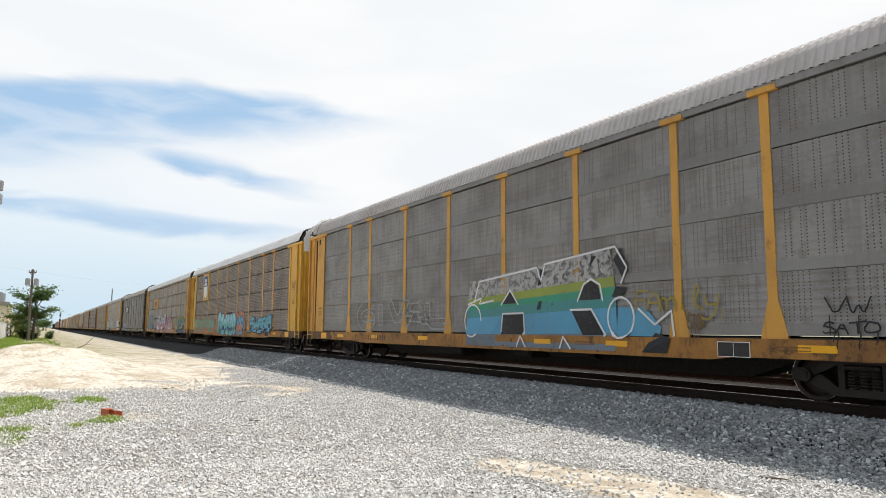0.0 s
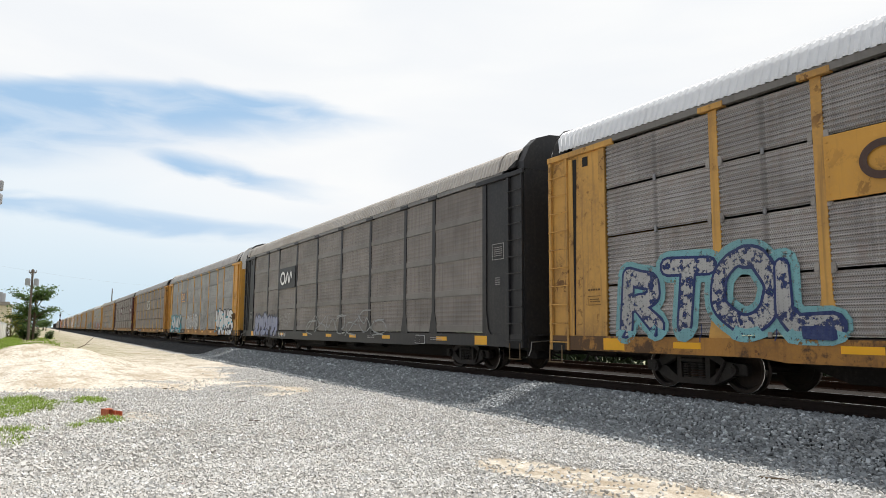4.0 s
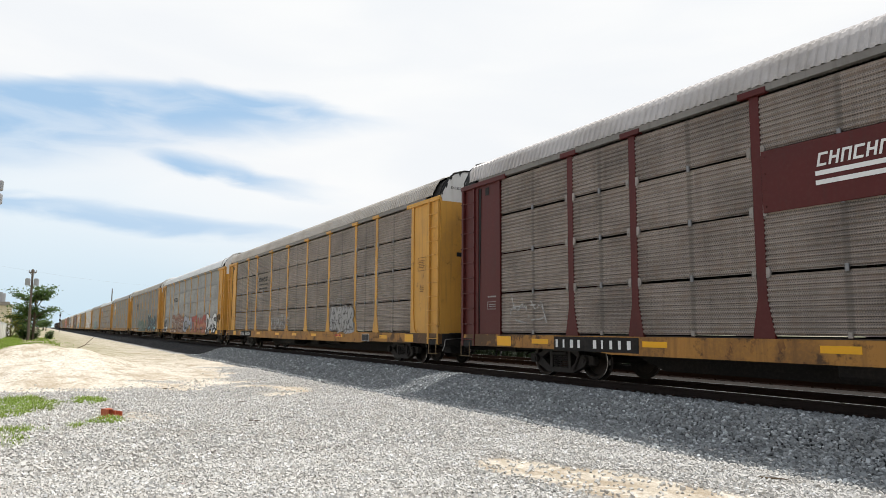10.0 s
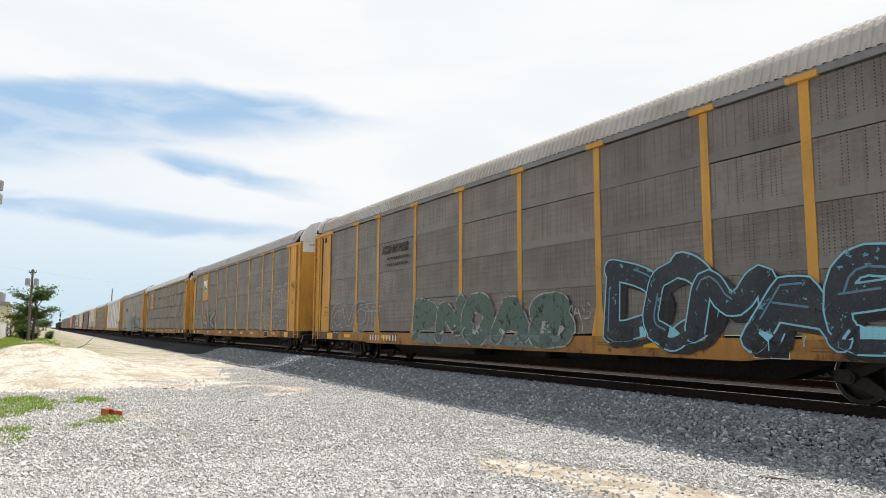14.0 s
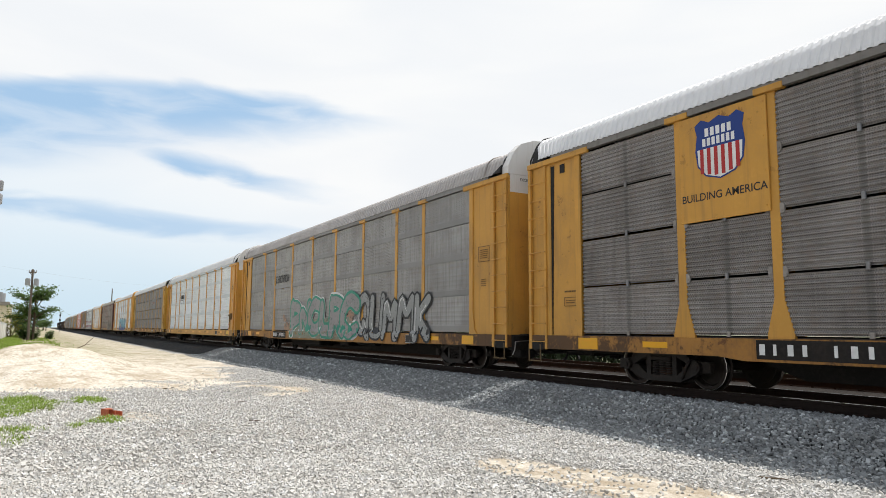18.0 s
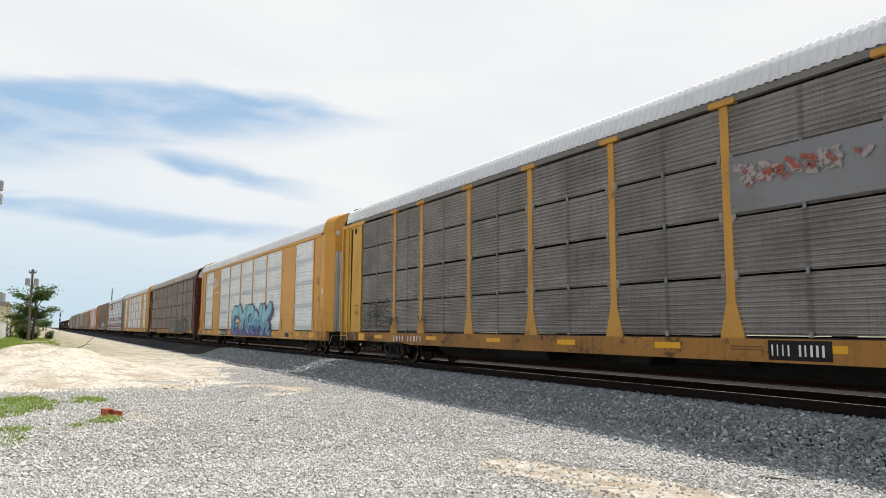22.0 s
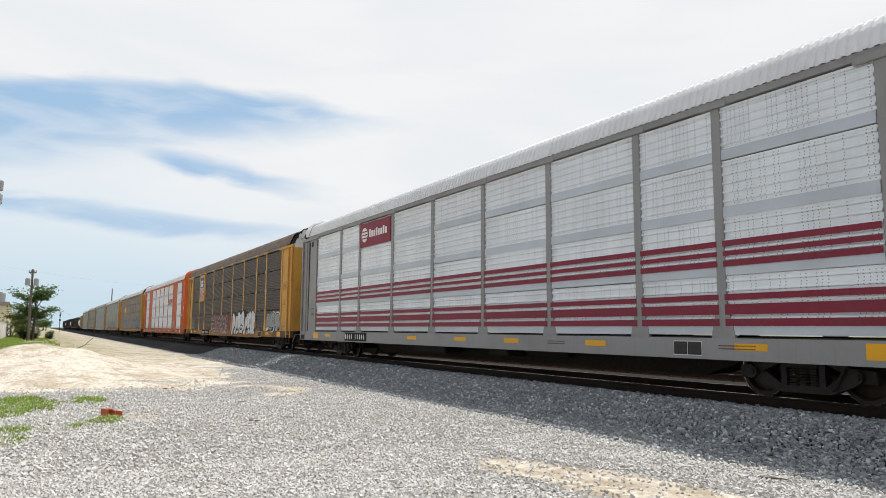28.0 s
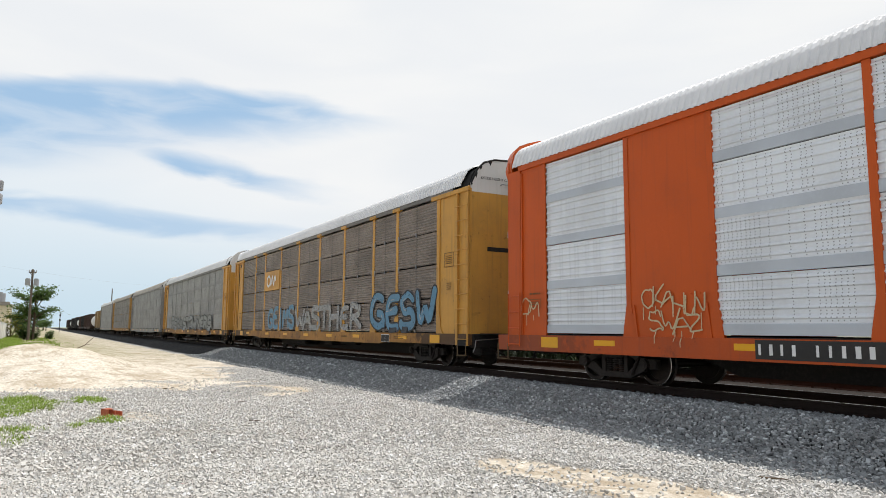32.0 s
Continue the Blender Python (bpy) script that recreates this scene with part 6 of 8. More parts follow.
    # 6: maroon, white striped emblem
    c = autorack(6, 0.38, "dark maroon autorack with brown ribbed panels and yellow sill", "ribbed", body="maroon", sill="dirty_yellow", roof="roof_grey", panel="ribbed_dark", seed=70, clips=True, flare=0.2)
    for x0, x1, r in ((-4.0, -1.48, 0.34), (8.83, 11.55, 0.36)):
        signboard(c, x0, x1, 2.95 if x0 < 0 else 2.9, 3.95, "maroon", "maroon board with a white emblem")
    blocks(c, -2.45, 3.62, 1.25, 0.20, 7, "white_mark", 0.04, 0.05, None, "row of white letter-shaped blocks", "maroon")
    for z in (3.42, 3.28):
        part("stripe", shared("whitestripe", lambda: plates([(-0.80, 0.80, -0.035, 0.035, 0, 0)], "white_mark", "stripe")), c, (-2.30, -SIDE - 0.05, z), 0, "white painted stripe")
    roundel(c, 10.80, 3.5, 0.27, "white_mark")
    part("sign", plates([(-0.30, 0.30, -0.12, 0.12, 0, 0)], "sign_yellow", "sign"), c, (12.05, -SIDE - 0.015, 1.75), 0, "small yellow warning sign")
    piece(c, 10.0, 11.2, 1.35, 1.85, "CHOPE", "spray_mint", "spray_mint", 71, 0.045, 0.0, wobble=0.1, crossed=0.2, label="thin pale green scrawl")
    tag(c, -11.0, -9.5, 1.2, 2.0, 2, FADED, FADED, 72, 0.2, thin=True, label="faint chalk scrawl")
    number_plate(c, -8.0, 0.80, 2.4, "running_gear", "white_mark", 73)
    # 7: ribbed, dark lettering blocks
    c = autorack(7, 0.41, "yellow autorack with dark ribbed panels and pale graffiti", "ribbed", body="yellow", roof="roof_tan", panel="ribbed_dark", seed=80, clips=True)
    blocks(c, -5.5, 3.62, 1.7, 0.22, 4, "dark_mark", 0.1, 0.03, None, "dark slanted blocks")
    bars(c, -5.4, 3.25, 1.5, 0.42, 2, "dark_mark", y=-SIDE - 0.03, label="dark lettering blocks", seed=81)
    piece(c, -3.8, -0.8, 1.05, 1.75, "HARK", FADED, FADED, 82, 0.12, 0.0, wobble=0.05, label="faint pale graffiti")
    cloud(c, 4.55, 6.7, 1.05, 1.75, spray("spray_bleach", (0.38, 0.37, 0.36), 0.35), 86, "pale sprayed ground of the graffiti", 40, 0.3)
    piece(c, 4.45, 6.8, 1.02, 2.0, "POSR", "spray_bleach", spray("spray_umber", (0.05, 0.045, 0.045), 0.25), 83, 0.27, 0.02, crossed=0.25, wobble=0.07, label="chalky white graffiti with thin dark outline")
    piece(c, 4.5, 5.5, 2.02, 2.3, "VMY", FADED, FADED, 87, 0.035, 0.0, wobble=0.1, label="thin pale scrawl")
    number_plate(c, -8.6, 0.80, 2.2, "running_gear", "white_mark", 84)
    bars(c, 5.4, 0.83, 0.7, 0.2, 1, "mark_red", y=-SIDE - 0.053, label="red block mark on the sill", seed=85)
    # 8: grey punched panels, dark wordmark
    c = autorack(8, 0.54, "yellow autorack with grey perforated panels and red graffiti", body="yellow", sill="old_yellow", roof="roof_white", panel="panel_pale", seed=90)
    blocks(c, -5.5, 3.45, 2.1, 0.34, 8, "dark_mark", 0.0, 0.03, None, "row of dark grey letter-shaped marks")
    piece(c, -11.4, -9.6, 0.68, 1.9, "UL", BLACK, WHITE, 91, 0.42, 0.035, crossed=0.15, label="black graffiti with white outline")
    cloud(c, -7.2, -1.6, 1.2, 2.15, spray("spray_beige", (0.45, 0.33, 0.24), 0.4), 97, "beige haze round the letters", 40, 0.26)
    piece(c, -7.0, -1.5, 0.72, 2.15, "SATSE", spray("spray_clay", (0.36, 0.13, 0.07), 0.15), "spray_sienna", 92, 0.26, 0.04, second="spray_beige", shine=WHITE, drop="spray_sienna", crossed=0.5, wobble=0.12, label="red and beige graffiti")
    piece(c, -1.3, 2.1, 0.68, 2.05, "OM", spray("spray_haze", (0.40, 0.42, 0.50), 0.2), BLACK, 93, 0.34, 0.05, crossed=0.2, label="pale and dark block graffiti")
    piece(c, 2.3, 7.7, 0.70, 2.05, "TEAMS", RED, "spray_clay", 94, 0.34, 0.04, second=ORANGE, shine="spray_beige", crossed=0.15, label="rust red graffiti")
    piece(c, 7.8, 11.1, 0.72, 2.05, "DMS", WHITE, BLACK, 95, 0.25, 0.055, drop=BLACK, crossed=0.15, label="white graffiti with black outline")
    number_plate(c, -6.0, 0.80, 2.6, None, "white_mark", 96)
    # 9
    c = autorack(9, 0.54, "yellow autorack with brown-grey perforated panels and graffiti", body="yellow", roof="roof_tan", panel="panel_dark", seed=100)
    blocks(c, -5.5, 3.72, 1.9, 0.26, 4, "dark_mark", 0.1, 0.03, None, "dark slanted blocks")
    bars(c, -5.3, 3.3, 1.5, 0.42, 2, "dark_mark", y=-SIDE - 0.03, label="dark lettering blocks", seed=101)
    piece(c, -11.0, -6.6, 0.9, 2.1, "CVOT", GREY, WHITE, 102, 0.28, 0.045, hollow=True, wobble=0.03, label="white outlined graffiti")
    wash(c, -3.9, 3.0, 0.68, 0.96, MUTE, "green-grey sprayed ground")
    piece(c, -4.2, 3.2, 0.68, 2.05, "PNOAS", spray("spray_fern", (0.10, 0.16, 0.13), 0.3), "spray_faded", 103, 0.50, 0.04, crossed=0.1, label="dull green bubble graffiti with pale outline")
    piece(c, 3.0, 3.9, 1.3, 1.7, "MAS", FADED, FADED, 106, 0.035, 0.0, label="thin pale scrawl")
    piece(c, 4.2, 9.9, 0.75, 2.35, "DOMAE", spray("spray_ink", (0.03, 0.035, 0.045), 0.2), SKYBLUE, 104, 0.38, 0.03, shine="spray_steel", drop=BLACK, crossed=0.5, wobble=0.09, label="black graffiti with pale blue outline")
    number_plate(c, -6.2, 0.80, 2.2, None, "white_mark", 105)
    # 10: green flag board
    c = autorack(10, -0.05, "yellow autorack with brown-grey perforated panels and a flag board", body="yellow", roof="roof_grey", panel="panel_dark", seed=110)
    signboard(c, -8.66, -6.90, 3.0, 4.86, "yellow", "yellow board behind the flag")
    b = Build()
    wave = [(-0.5, 0.02), (-0.2, 0.06), (0.1, 0.0), (0.5, 0.08)]
    b.prism([(x * 1.2, z + 0.30) for x, z in wave] + [(x * 1.2, z - 0.36) for x, z in wave[::-1]], "y", -0.004, 0, 0)
    b.prism([(-0.6, 0.10), (-0.45, 0.12), (0.55, -0.22), (0.6, -0.28), (-0.6, -0.36)], "y", -0.010, -0.005, 1)
    b.box(-0.5, -0.3, -0.016, -0.011, 0.0, 0.07, 0).box(-0.43, -0.36, -0.016, -0.011, -0.18, 0.0, 0).box(-0.24, -0.08, -0.016, -0.011, -0.05, 0.02, 0).box(-0.24, -0.17, -0.016, -0.011, -0.2, -0.05, 0)
    part("emblem", b.mesh("emblem", ["white_mark", "mark_green"]), c, (-7.78, -SIDE - 0.046, 4.05), 0, "waving white and green flag emblem")
    tag(c, 5.6, 11.5, 2.1, 3.3, 6, FADED, FADED, 111, 0.2, thin=True, label="tall faint white lettering strokes")
    tag(c, 5.6, 11.0, 0.95, 1.9, 6, FADED, WHITE, 112, 0.18, thin=True, label="thin white scrawl")
    piece(c, -11.3, -9.2, 1.05, 2.0, "FT", FADED, FADED, 113, 0.20, 0.0, label="faded grey letters")
    piece(c, -8.6, -4.6, 0.9, 2.3, "AK", GREY, BLACK, 114, 0.26, 0.05, label="grey and black graffiti")
    # 11: shield board
    c = autorack(11, -0.03, "yellow autorack with grey ribbed panels and a shield board", "ribbed", body="yellow", roof="roof_white", panel="ribbed_grey", seed=120, clips=True)
    signboard(c, -8.66, -6.90, 2.98, 4.88, "yellow", "yellow board with a shield")
    shield(c, -7.80, 4.22, 0.95, 1.05)
    part("lettering", text_mesh("BUILDING AMERICA", 0.19, "dark_mark"), c, (-7.78, -SIDE - 0.046, 3.40), 0, "dark painted slogan")
    number_plate(c, -6.0, 0.80, 2.4, "running_gear", "white_mark", 122)
    number_plate(c, 1.4, 0.80, 0.8, "running_gear", "white_mark", 123)
    # 12: grey punched panels
    c = autorack(12, 0.39, "yellow autorack with grey perforated panels and green graffiti", body="yellow", sill="old_yellow", roof="roof_grey", panel="panel_pale", seed=130)
    blocks(c, -5.5, 3.45, 2.1, 0.34, 8, "dark_mark", 0.0, 0.03, None, "row of dark grey letter-shaped marks")
    wash(c, -4.2, 3.2, 0.66, 1.5, spray("spray_sage", (0.28, 0.30, 0.22), 0.35), "sage green sprayed ground")
    cloud(c, -5.4, 3.3, 0.9, 1.7, spray("spray_peach", (0.50, 0.32, 0.22), 0.5), 137, "peach haze round the letters", 24, 0.30)
    piece(c, -4.1, 3.4, 0.68, 2.35, "PNOLRC", spray("spray_dust", (0.32, 0.31, 0.31), 0.25), spray("spray_jade", (0.02, 0.27, 0.18), 0.05), 131, 0.44, 0.10, halo=WHITE, wide=0.135, crossed=0.45, wobble=0.05, label="grey bubble graffiti with broad jade green outline")
    slabs(c, (((2.6, 1.3), (3.3, 2.3), (3.6, 2.35), (3.4, 1.7), (3.4, 0.98), (3.1, 0.98)),), "spray_peach", 0.0002, "peach coloured patch")
    piece(c, 3.7, 9.3, 0.70, 2.35, "QUMMK", GREY, BLACK, 133, 0.30, 0.075, shine=WHITE, crossed=0.1, label="grey graffiti with heavy black outline")
    tag(c, -7.8, -6.9, 1.1, 1.8, 3, FADED, WHITE, 134, 0.2, thin=True, label="thin white scrawl")
    number_plate(c, -5.7, 0.80, 1.9, "running_gear", "white_mark", 135)
    # 13: new zinc panels
    c = autorack(13, 0.35, "clean amber-yellow autorack with bright zinc panels", "zinc", body="amber", roof="roof_white", panel="zinc_white", seed=140, plain_sill=True, data_z=3.5, band="zinc_band_pale")
    b = Build()
    for s in (-1, 1):
        b.box(s * 0.80 - 0.02, s * 0.80 + 0.02, -0.005, 0, -0.36, 0.36).box(min(s * 0.66, s * 0.80), max(s * 0.66, s * 0.80), -0.005, 0, 0.32, 0.36).box(min(s * 0.66, s * 0.80), max(s * 0.66, s * 0.80), -0.005, 0, -0.36, -0.32)
        for u in (0.42, 0.58):
            b.rod((s * u, -0.005, -0.47), (s * u, 0, -0.47), 0.055, 12)
    for i in range(3):
        b.box(-0.55 + 0.38 * i, -0.22 + 0.38 * i, -0.005, 0, -0.12, 0.20)
    b.box(-0.55, 0.55, -0.005, 0, -0.24, -0.20)
    part("emblem", b.mesh("emblem", "dark_mark"), c, (-5.45, -SIDE - 0.03, 3.55), 0, "black bracketed emblem")
    number_plate(c, -5.6, 0.80, 1.6, None, "dark_mark", 141)
    part("sign", plates([(-0.24, 0.24, -0.13, 0.13, 0, 0), (-0.21, 0.21, -0.10, 0.10, 1, 0.003)], ["dark_mark", "sign_yellow"], "sign"), c, (11.2, -SIDE - 0.049, 0.80), 0, "yellow warning sign")
    disc = Build().rod((0, -0.006, 0), (0, 0, 0), 0.15, 20).rod((0, -0.010, 0), (0, -0.006, 0), 0.125, 20, 1)
    disc.prism([(-0.10, 0.07), (-0.07, 0.10), (0.10, -0.07), (0.07, -0.10)], "y", -0.014, -0.010, 0)
    part("sign", disc.mesh("sign", ["mark_red", "white_mark"]), c, (11.5, -SIDE - 0.06, 1.18), 0, "round red and white prohibition sign")
    # 14: ribbed, worn board
    c = autorack(14, 0.26, "yellow autorack with dark ribbed panels and a worn pale board", "ribbed", body="bright_yellow", post="yellow", sill="yellow", roof="roof_white", panel="ribbed_grey", seed=150, clips=True)
    signboard(c, 4.2, 6.75, 3.03, 3.98, "dull_zinc", "grey board with flaking red paint")
    cloud(c, 4.4, 6.5, 3.48, 3.72, spray("spray_primer", (0.42, 0.36, 0.34), 0.5), 151, "worn pale primer", 26, 0.14, lift=0.05)
    cloud(c, 4.5, 6.4, 3.5, 3.7, spray("spray_flake", (0.42, 0.10, 0.06), 0.6), 155, "flaking red paint", 22, 0.12, lift=0.054)
    number_plate(c, -7.6, 0.80, 2.0, None, "white_mark", 152)
    piece(c, -11.2, -9.0, 1.08, 2.05, "UHES", BLACK, BLACK, 156, 0.20, 0.03, hollow=True, wobble=0.04, label="thin black outlined graffiti")
    piece(c, -9.0, -8.3, 1.22, 1.5, "ONIS", BLACK, BLACK, 157, 0.03, 0.0, wobble=0.06, label="small black scrawl on a post")
    piece(c, -7.0, -6.5, 1.18, 1.5, "VH", BLACK, BLACK, 158, 0.03, 0.0, wobble=0.1, label="small black scrawl on a post")
    piece(c, -11.0, -10.4, 0.72, 0.95, "QET", BLACK, BLACK, 159, 0.025, 0.0, wobble=0.06, label="small black scrawl on the sill")
    number_plate(c, 5.3, 0.80, 0.9, "running_gear", "white_mark", 153)
    bars(c, 12.2, 1.55, 0.7, 0.16, 1, "dark_mark", seed=154)
    # 15: solid amber bays
    c = autorack(15, 0.01, "amber-yellow autorack with zinc panels and turquoise graffiti", "zinc", "X", "amber", roof="roof_white", panel="zinc_white", door="galvanized", seed=160, hood="amber", rail="amber", text=False)
    loops(c, -7.78, 4.05, 1.35, 0.72, "white_mark", 0.16, 0.03, "white logo in joined loops")
    bars(c, -7.78, 3.40, 1.3, 0.18, 1, "white_mark", y=-SIDE - 0.006, label="white web address strokes", seed=161)
    wash(c, -3.1, 5.4, 0.66, 1.0, spray("spray_violet", (0.10, 0.08, 0.28), 0.1), "violet sprayed ground", X_POSTS)
    piece(c, -3.1, 5.2, 0.68, 2.40, "CYGNK", SKYBLUE, NAVY, 162, 0.52, 0.075, second=BLUE, shine=WHITE, drop="spray_violet", crossed=0.15, wobble=0.04, label="turquoise bubble graffiti with navy outline")
    part("lettering", text_mesh("BI", 0.30, "white_mark"), c, (12.58, -SIDE - 0.04, 2.60), 0, "white letters")
    number_plate(c, -5.0, 0.80, 1.9, "dark_mark", "white_mark", 163)
    # 16: red-brown ribbed
    c = autorack(16, 0.08, "red-brown autorack with brown ribbed panels and pale graffiti", "ribbed", body="maroon", post="red_brown", sill="dirty_yellow", roof="roof_tan", panel="ribbed_dark", seed=170, clips=True, flare=0.2)
    st = shared("legstrip", lambda: plates([(-0.045, 0.045, -0.24, 0.24, 0, 0)], "reflector", "reflector"))
    for x in POSTS:
        part("reflector", st, c, (x, -SIDE - 0.057, 1.36), 0, "upright yellow reflective strip")
    piece(c, -0.2, 4.2, 0.72, 1.8, "MINES", spray("spray_moss", (0.20, 0.23, 0.21), 0.45), "spray_faded", 171, 0.22, 0.03, crossed=0.1, label="grey-green graffiti with pale outline")
    wash(c, 3.9, 9.9, 0.68, 1.75, spray("spray_umber", (0.085, 0.05, 0.04), 0.25), "dark brown sprayed ground")
    piece(c, 4.4, 8.9, 0.80, 1.95, "OMEG", spray("spray_umber", (0.085, 0.05, 0.04), 0.25), spray("spray_bone", (0.42, 0.37, 0.30), 0.2), 172, 0.34, 0.03, crossed=0.2, wobble=0.06, label="cream outlined graffiti")
    piece(c, 4.6, 8.7, 0.72, 1.5, "WEVE", FADED, "spray_bone", 175, 0.16, 0.02, hollow=True, label="cream outlined graffiti")
    piece(c, 8.7, 9.9, 0.9, 1.7, "S", FADED, "spray_bone", 174, 0.3, 0.03, hollow=True, label="cream outlined graffiti")
    shield(c, -12.4, 3.55, 0.36, 0.55)
    number_plate(c, -7.5, 0.80, 2.2, "running_gear", "white_mark", 173)
    # 17
    c = autorack(17, -0.06, "amber-yellow autorack with zinc panels and solid bays", "zinc", "X", "amber", roof="roof_white", panel="zinc_white", door="galvanized", seed=180, hood="amber", rail="amber", text=False)
    loops(c, -7.78, 4.15, 1.4, 0.72, "white_mark", 0.16, 0.03, "white logo in joined loops")
    bars(c, -7.78, 3.55, 1.35, 0.18, 1, "white_mark", y=-SIDE - 0.006, label="white web address strokes", seed=181)
    # 18: grey with red stripes
    c = autorack(18, -0.18, "grey autorack with white zinc panels and dark red stripes", "zinc", body="grey_paint", roof="roof_white", panel="zinc_white", seed=190, plain_sill=True, rail="grey_paint")
    edges = (-INNER, *POSTS, INNER)
    for a, e in zip(edges, edges[1:]):
        w = e - a - 0.12
        part("stripes", shared(("stripes", round(w, 2)), lambda: plates([(-w / 2, w / 2, 2.50, 2.60, 0, 0), (-w / 2, w / 2, 2.34, 2.42, 0, 0), (-w / 2, w / 2, 2.16, 2.26, 0, 0), (-w / 2, w / 2, 1.60, 1.70, 0, 0), (-w / 2, w / 2, 1.36, 1.53, 0, 0), (-w / 2, w / 2, 1.17, 1.29, 0, 0)], "stripe_red", "stripes")), c, ((a + e) / 2, -SIDE - 0.018, 0), 0, "dark red painted stripes")
    signboard(c, -6.76, -4.2, 4.0, 4.86, "stripe_red", "dark red board with a white emblem")
    b = Build().rod((-0.85, -0.05, 0), (-0.85, -0.04, 0), 0.26, 20)
    for z in (-0.12, 0.0, 0.12):
        b.box(-1.05, -0.62, -0.058, -0.052, z - 0.02, z + 0.02, 1)
    for i in range(8):
        b.box(-0.45 + 0.19 * i, -0.32 + 0.19 * i, -0.05, -0.04, -0.12, 0.10 + 0.06 * (i % 3 == 0))
    part("emblem", b.mesh("emblem", ["white_mark", "stripe_red"]), c, (-5.48, -SIDE, 4.43), 0, "white round emblem with letter-shaped blocks")
    number_plate(c, -7.0, 0.80, 1.9, "running_gear", "white_mark", 191)
    # 19: brown ribbed with a shield
    c = autorack(19, -0.33, "yellow autorack with dark brown ribbed panels and graffiti", "ribbed", body="yellow", post="yellow", sill="old_yellow", roof="roof_brown", panel="ribbed_brown", seed=200, clips=True)
    signboard(c, -8.66, -6.90, 2.98, 4.88, "yellow", "yellow board with a shield")
    shield(c, -7.78, 3.95, 1.2, 1.5)
    wash(c, -4.0, 1.2, 0.95, 1.9, spray("spray_brick", (0.28, 0.05, 0.03), 0.3), "dull red sprayed ground")
    piece(c, -4.1, -2.6, 0.98, 1.95, "HI", BLACK, WHITE, 205, 0.16, 0.03, wobble=0.02, label="black letters with a white edge")
    piece(c, -2.5, 0.7, 0.98, 1.95, "MOM!", BLACK, WHITE, 206, 0.17, 0.03, wobble=0.02, label="black letters with a white edge")
    piece(c, -3.9, 0.9, 0.70, 0.94, "WAVYW", BLACK, WHITE, 207, 0.05, 0.02, label="white and black scribble on the sill")
    piece(c, 1.8, 4.6, 0.72, 2.05, "PARS", WHITE, BLACK, 201, 0.34, 0.06, crossed=0.15, label="white graffiti with black outline")
    piece(c, 4.75, 6.95, 0.72, 2.0, "NOR", WHITE, BLACK, 208, 0.36, 0.05, crossed=0.2, shine=GREY, label="white bubble graffiti with black outline")
    piece(c, 9.1, 11.3, 0.98, 1.85, "NOS", GREY, BLACK, 202, 0.34, 0.045, halo=WHITE, wide=0.08, crossed=0.25, label="grey bubble graffiti with white edge")
    for q, word in enumerate(("HEGA", "FIAG", "SEBS")):
        piece(c, -11.3, -10.0, 1.62 - 0.28 * q, 1.92 - 0.28 * q, word, FADED, FADED, 203 + 20 * q, 0.035, 0.0, wobble=0.08, label="thin pale scrawl")
    number_plate(c, -5.9, 0.80, 2.2, "running_gear", "white_mark", 204)
    # 20: orange
    c = autorack(20, -0.40, "orange autorack with zinc panels and solid orange bays", "zinc", "X", "orange", roof="roof_white", panel="zinc_white", door="galvanized", seed=210, hood="orange", rail="orange", text=False)
    b = Build()
    for i in range(4):
        u = -0.85 + 0.46 * i
        b.prism([(u, -0.16), (u + 0.36, -0.13), (u + 0.44, 0.15), (u + 0.08, 0.12)], "y", -0.005, 0, 0)
    b.prism([(-0.95, -0.36), (-0.85, -0.26), (0.9, -0.16), (0.9, -0.19)], "y", -0.005, 0, 1)
    part("emblem", b.mesh("emblem", ["mark_orange", "dark_mark"]), c, (5.45, -SIDE - 0.03, 3.5), 0, "slanted orange blocks over a dark swoosh")
    part("lettering", text_mesh("BI", 0.30, "white_mark"), c, (12.58, -SIDE - 0.04, 2.68), 0, "white letters")
    spray("spray_cream", (0.66, 0.52, 0.30), 0.1)
    for q, (x0, x1, zz, word) in enumerate(((7.4, 8.3, 1.45, "KHA"), (7.35, 8.4, 1.15, "SNOW"), (-8.45, -7.7, 1.50, "OKA"), (-7.7, -7.0, 1.35, "HUN"), (-8.3, -7.1, 1.05, "SWAZ"), (11.6, 12.35, 1.55, "KAI"), (11.65, 12.4, 1.25, "SAY"), (-12.3, -11.7, 1.4, "OM"))):
        piece(c, x0, x1, zz, zz + 0.42, word, "spray_cream", "spray_cream", 211 + q, 0.032, 0.0, wobble=0.16, crossed=0.5, label="thin cream scrawl")
    number_plate(c, -5.0, 0.80, 1.9, "dark_mark", "white_mark", 213)
    part("sign", plates([(-0.30, 0.30, -0.12, 0.12, 0, 0), (-0.27, 0.27, -0.09, 0.09, 1, 0.003)], ["dark_mark", "sign_yellow"], "sign"), c, (11.96, -SIDE - 0.04, 2.12), 0, "yellow warning sign")
    part("sticker", Build().rod((0, -0.006, 0), (0, 0, 0), 0.115, 18).rod((0, -0.010, 0), (0, -0.006, 0), 0.09, 18, 1).mesh("sticker", ["mark_green", "white_mark"]), c, (11.80, -SIDE - 0.012, 2.42), 0, "round white and green sticker")
    # 21
    c = autorack(21, -0.51, "dull yellow autorack with brown ribbed panels and blue graffiti", "ribbed", body="yellow", sill="dirty_yellow", roof="roof_white", panel="ribbed_dark", seed=220, clips=True)
    signboard(c, -6.76, -4.2, 2.98, 3.95, "yellow", "yellow board with a pale wordmark")
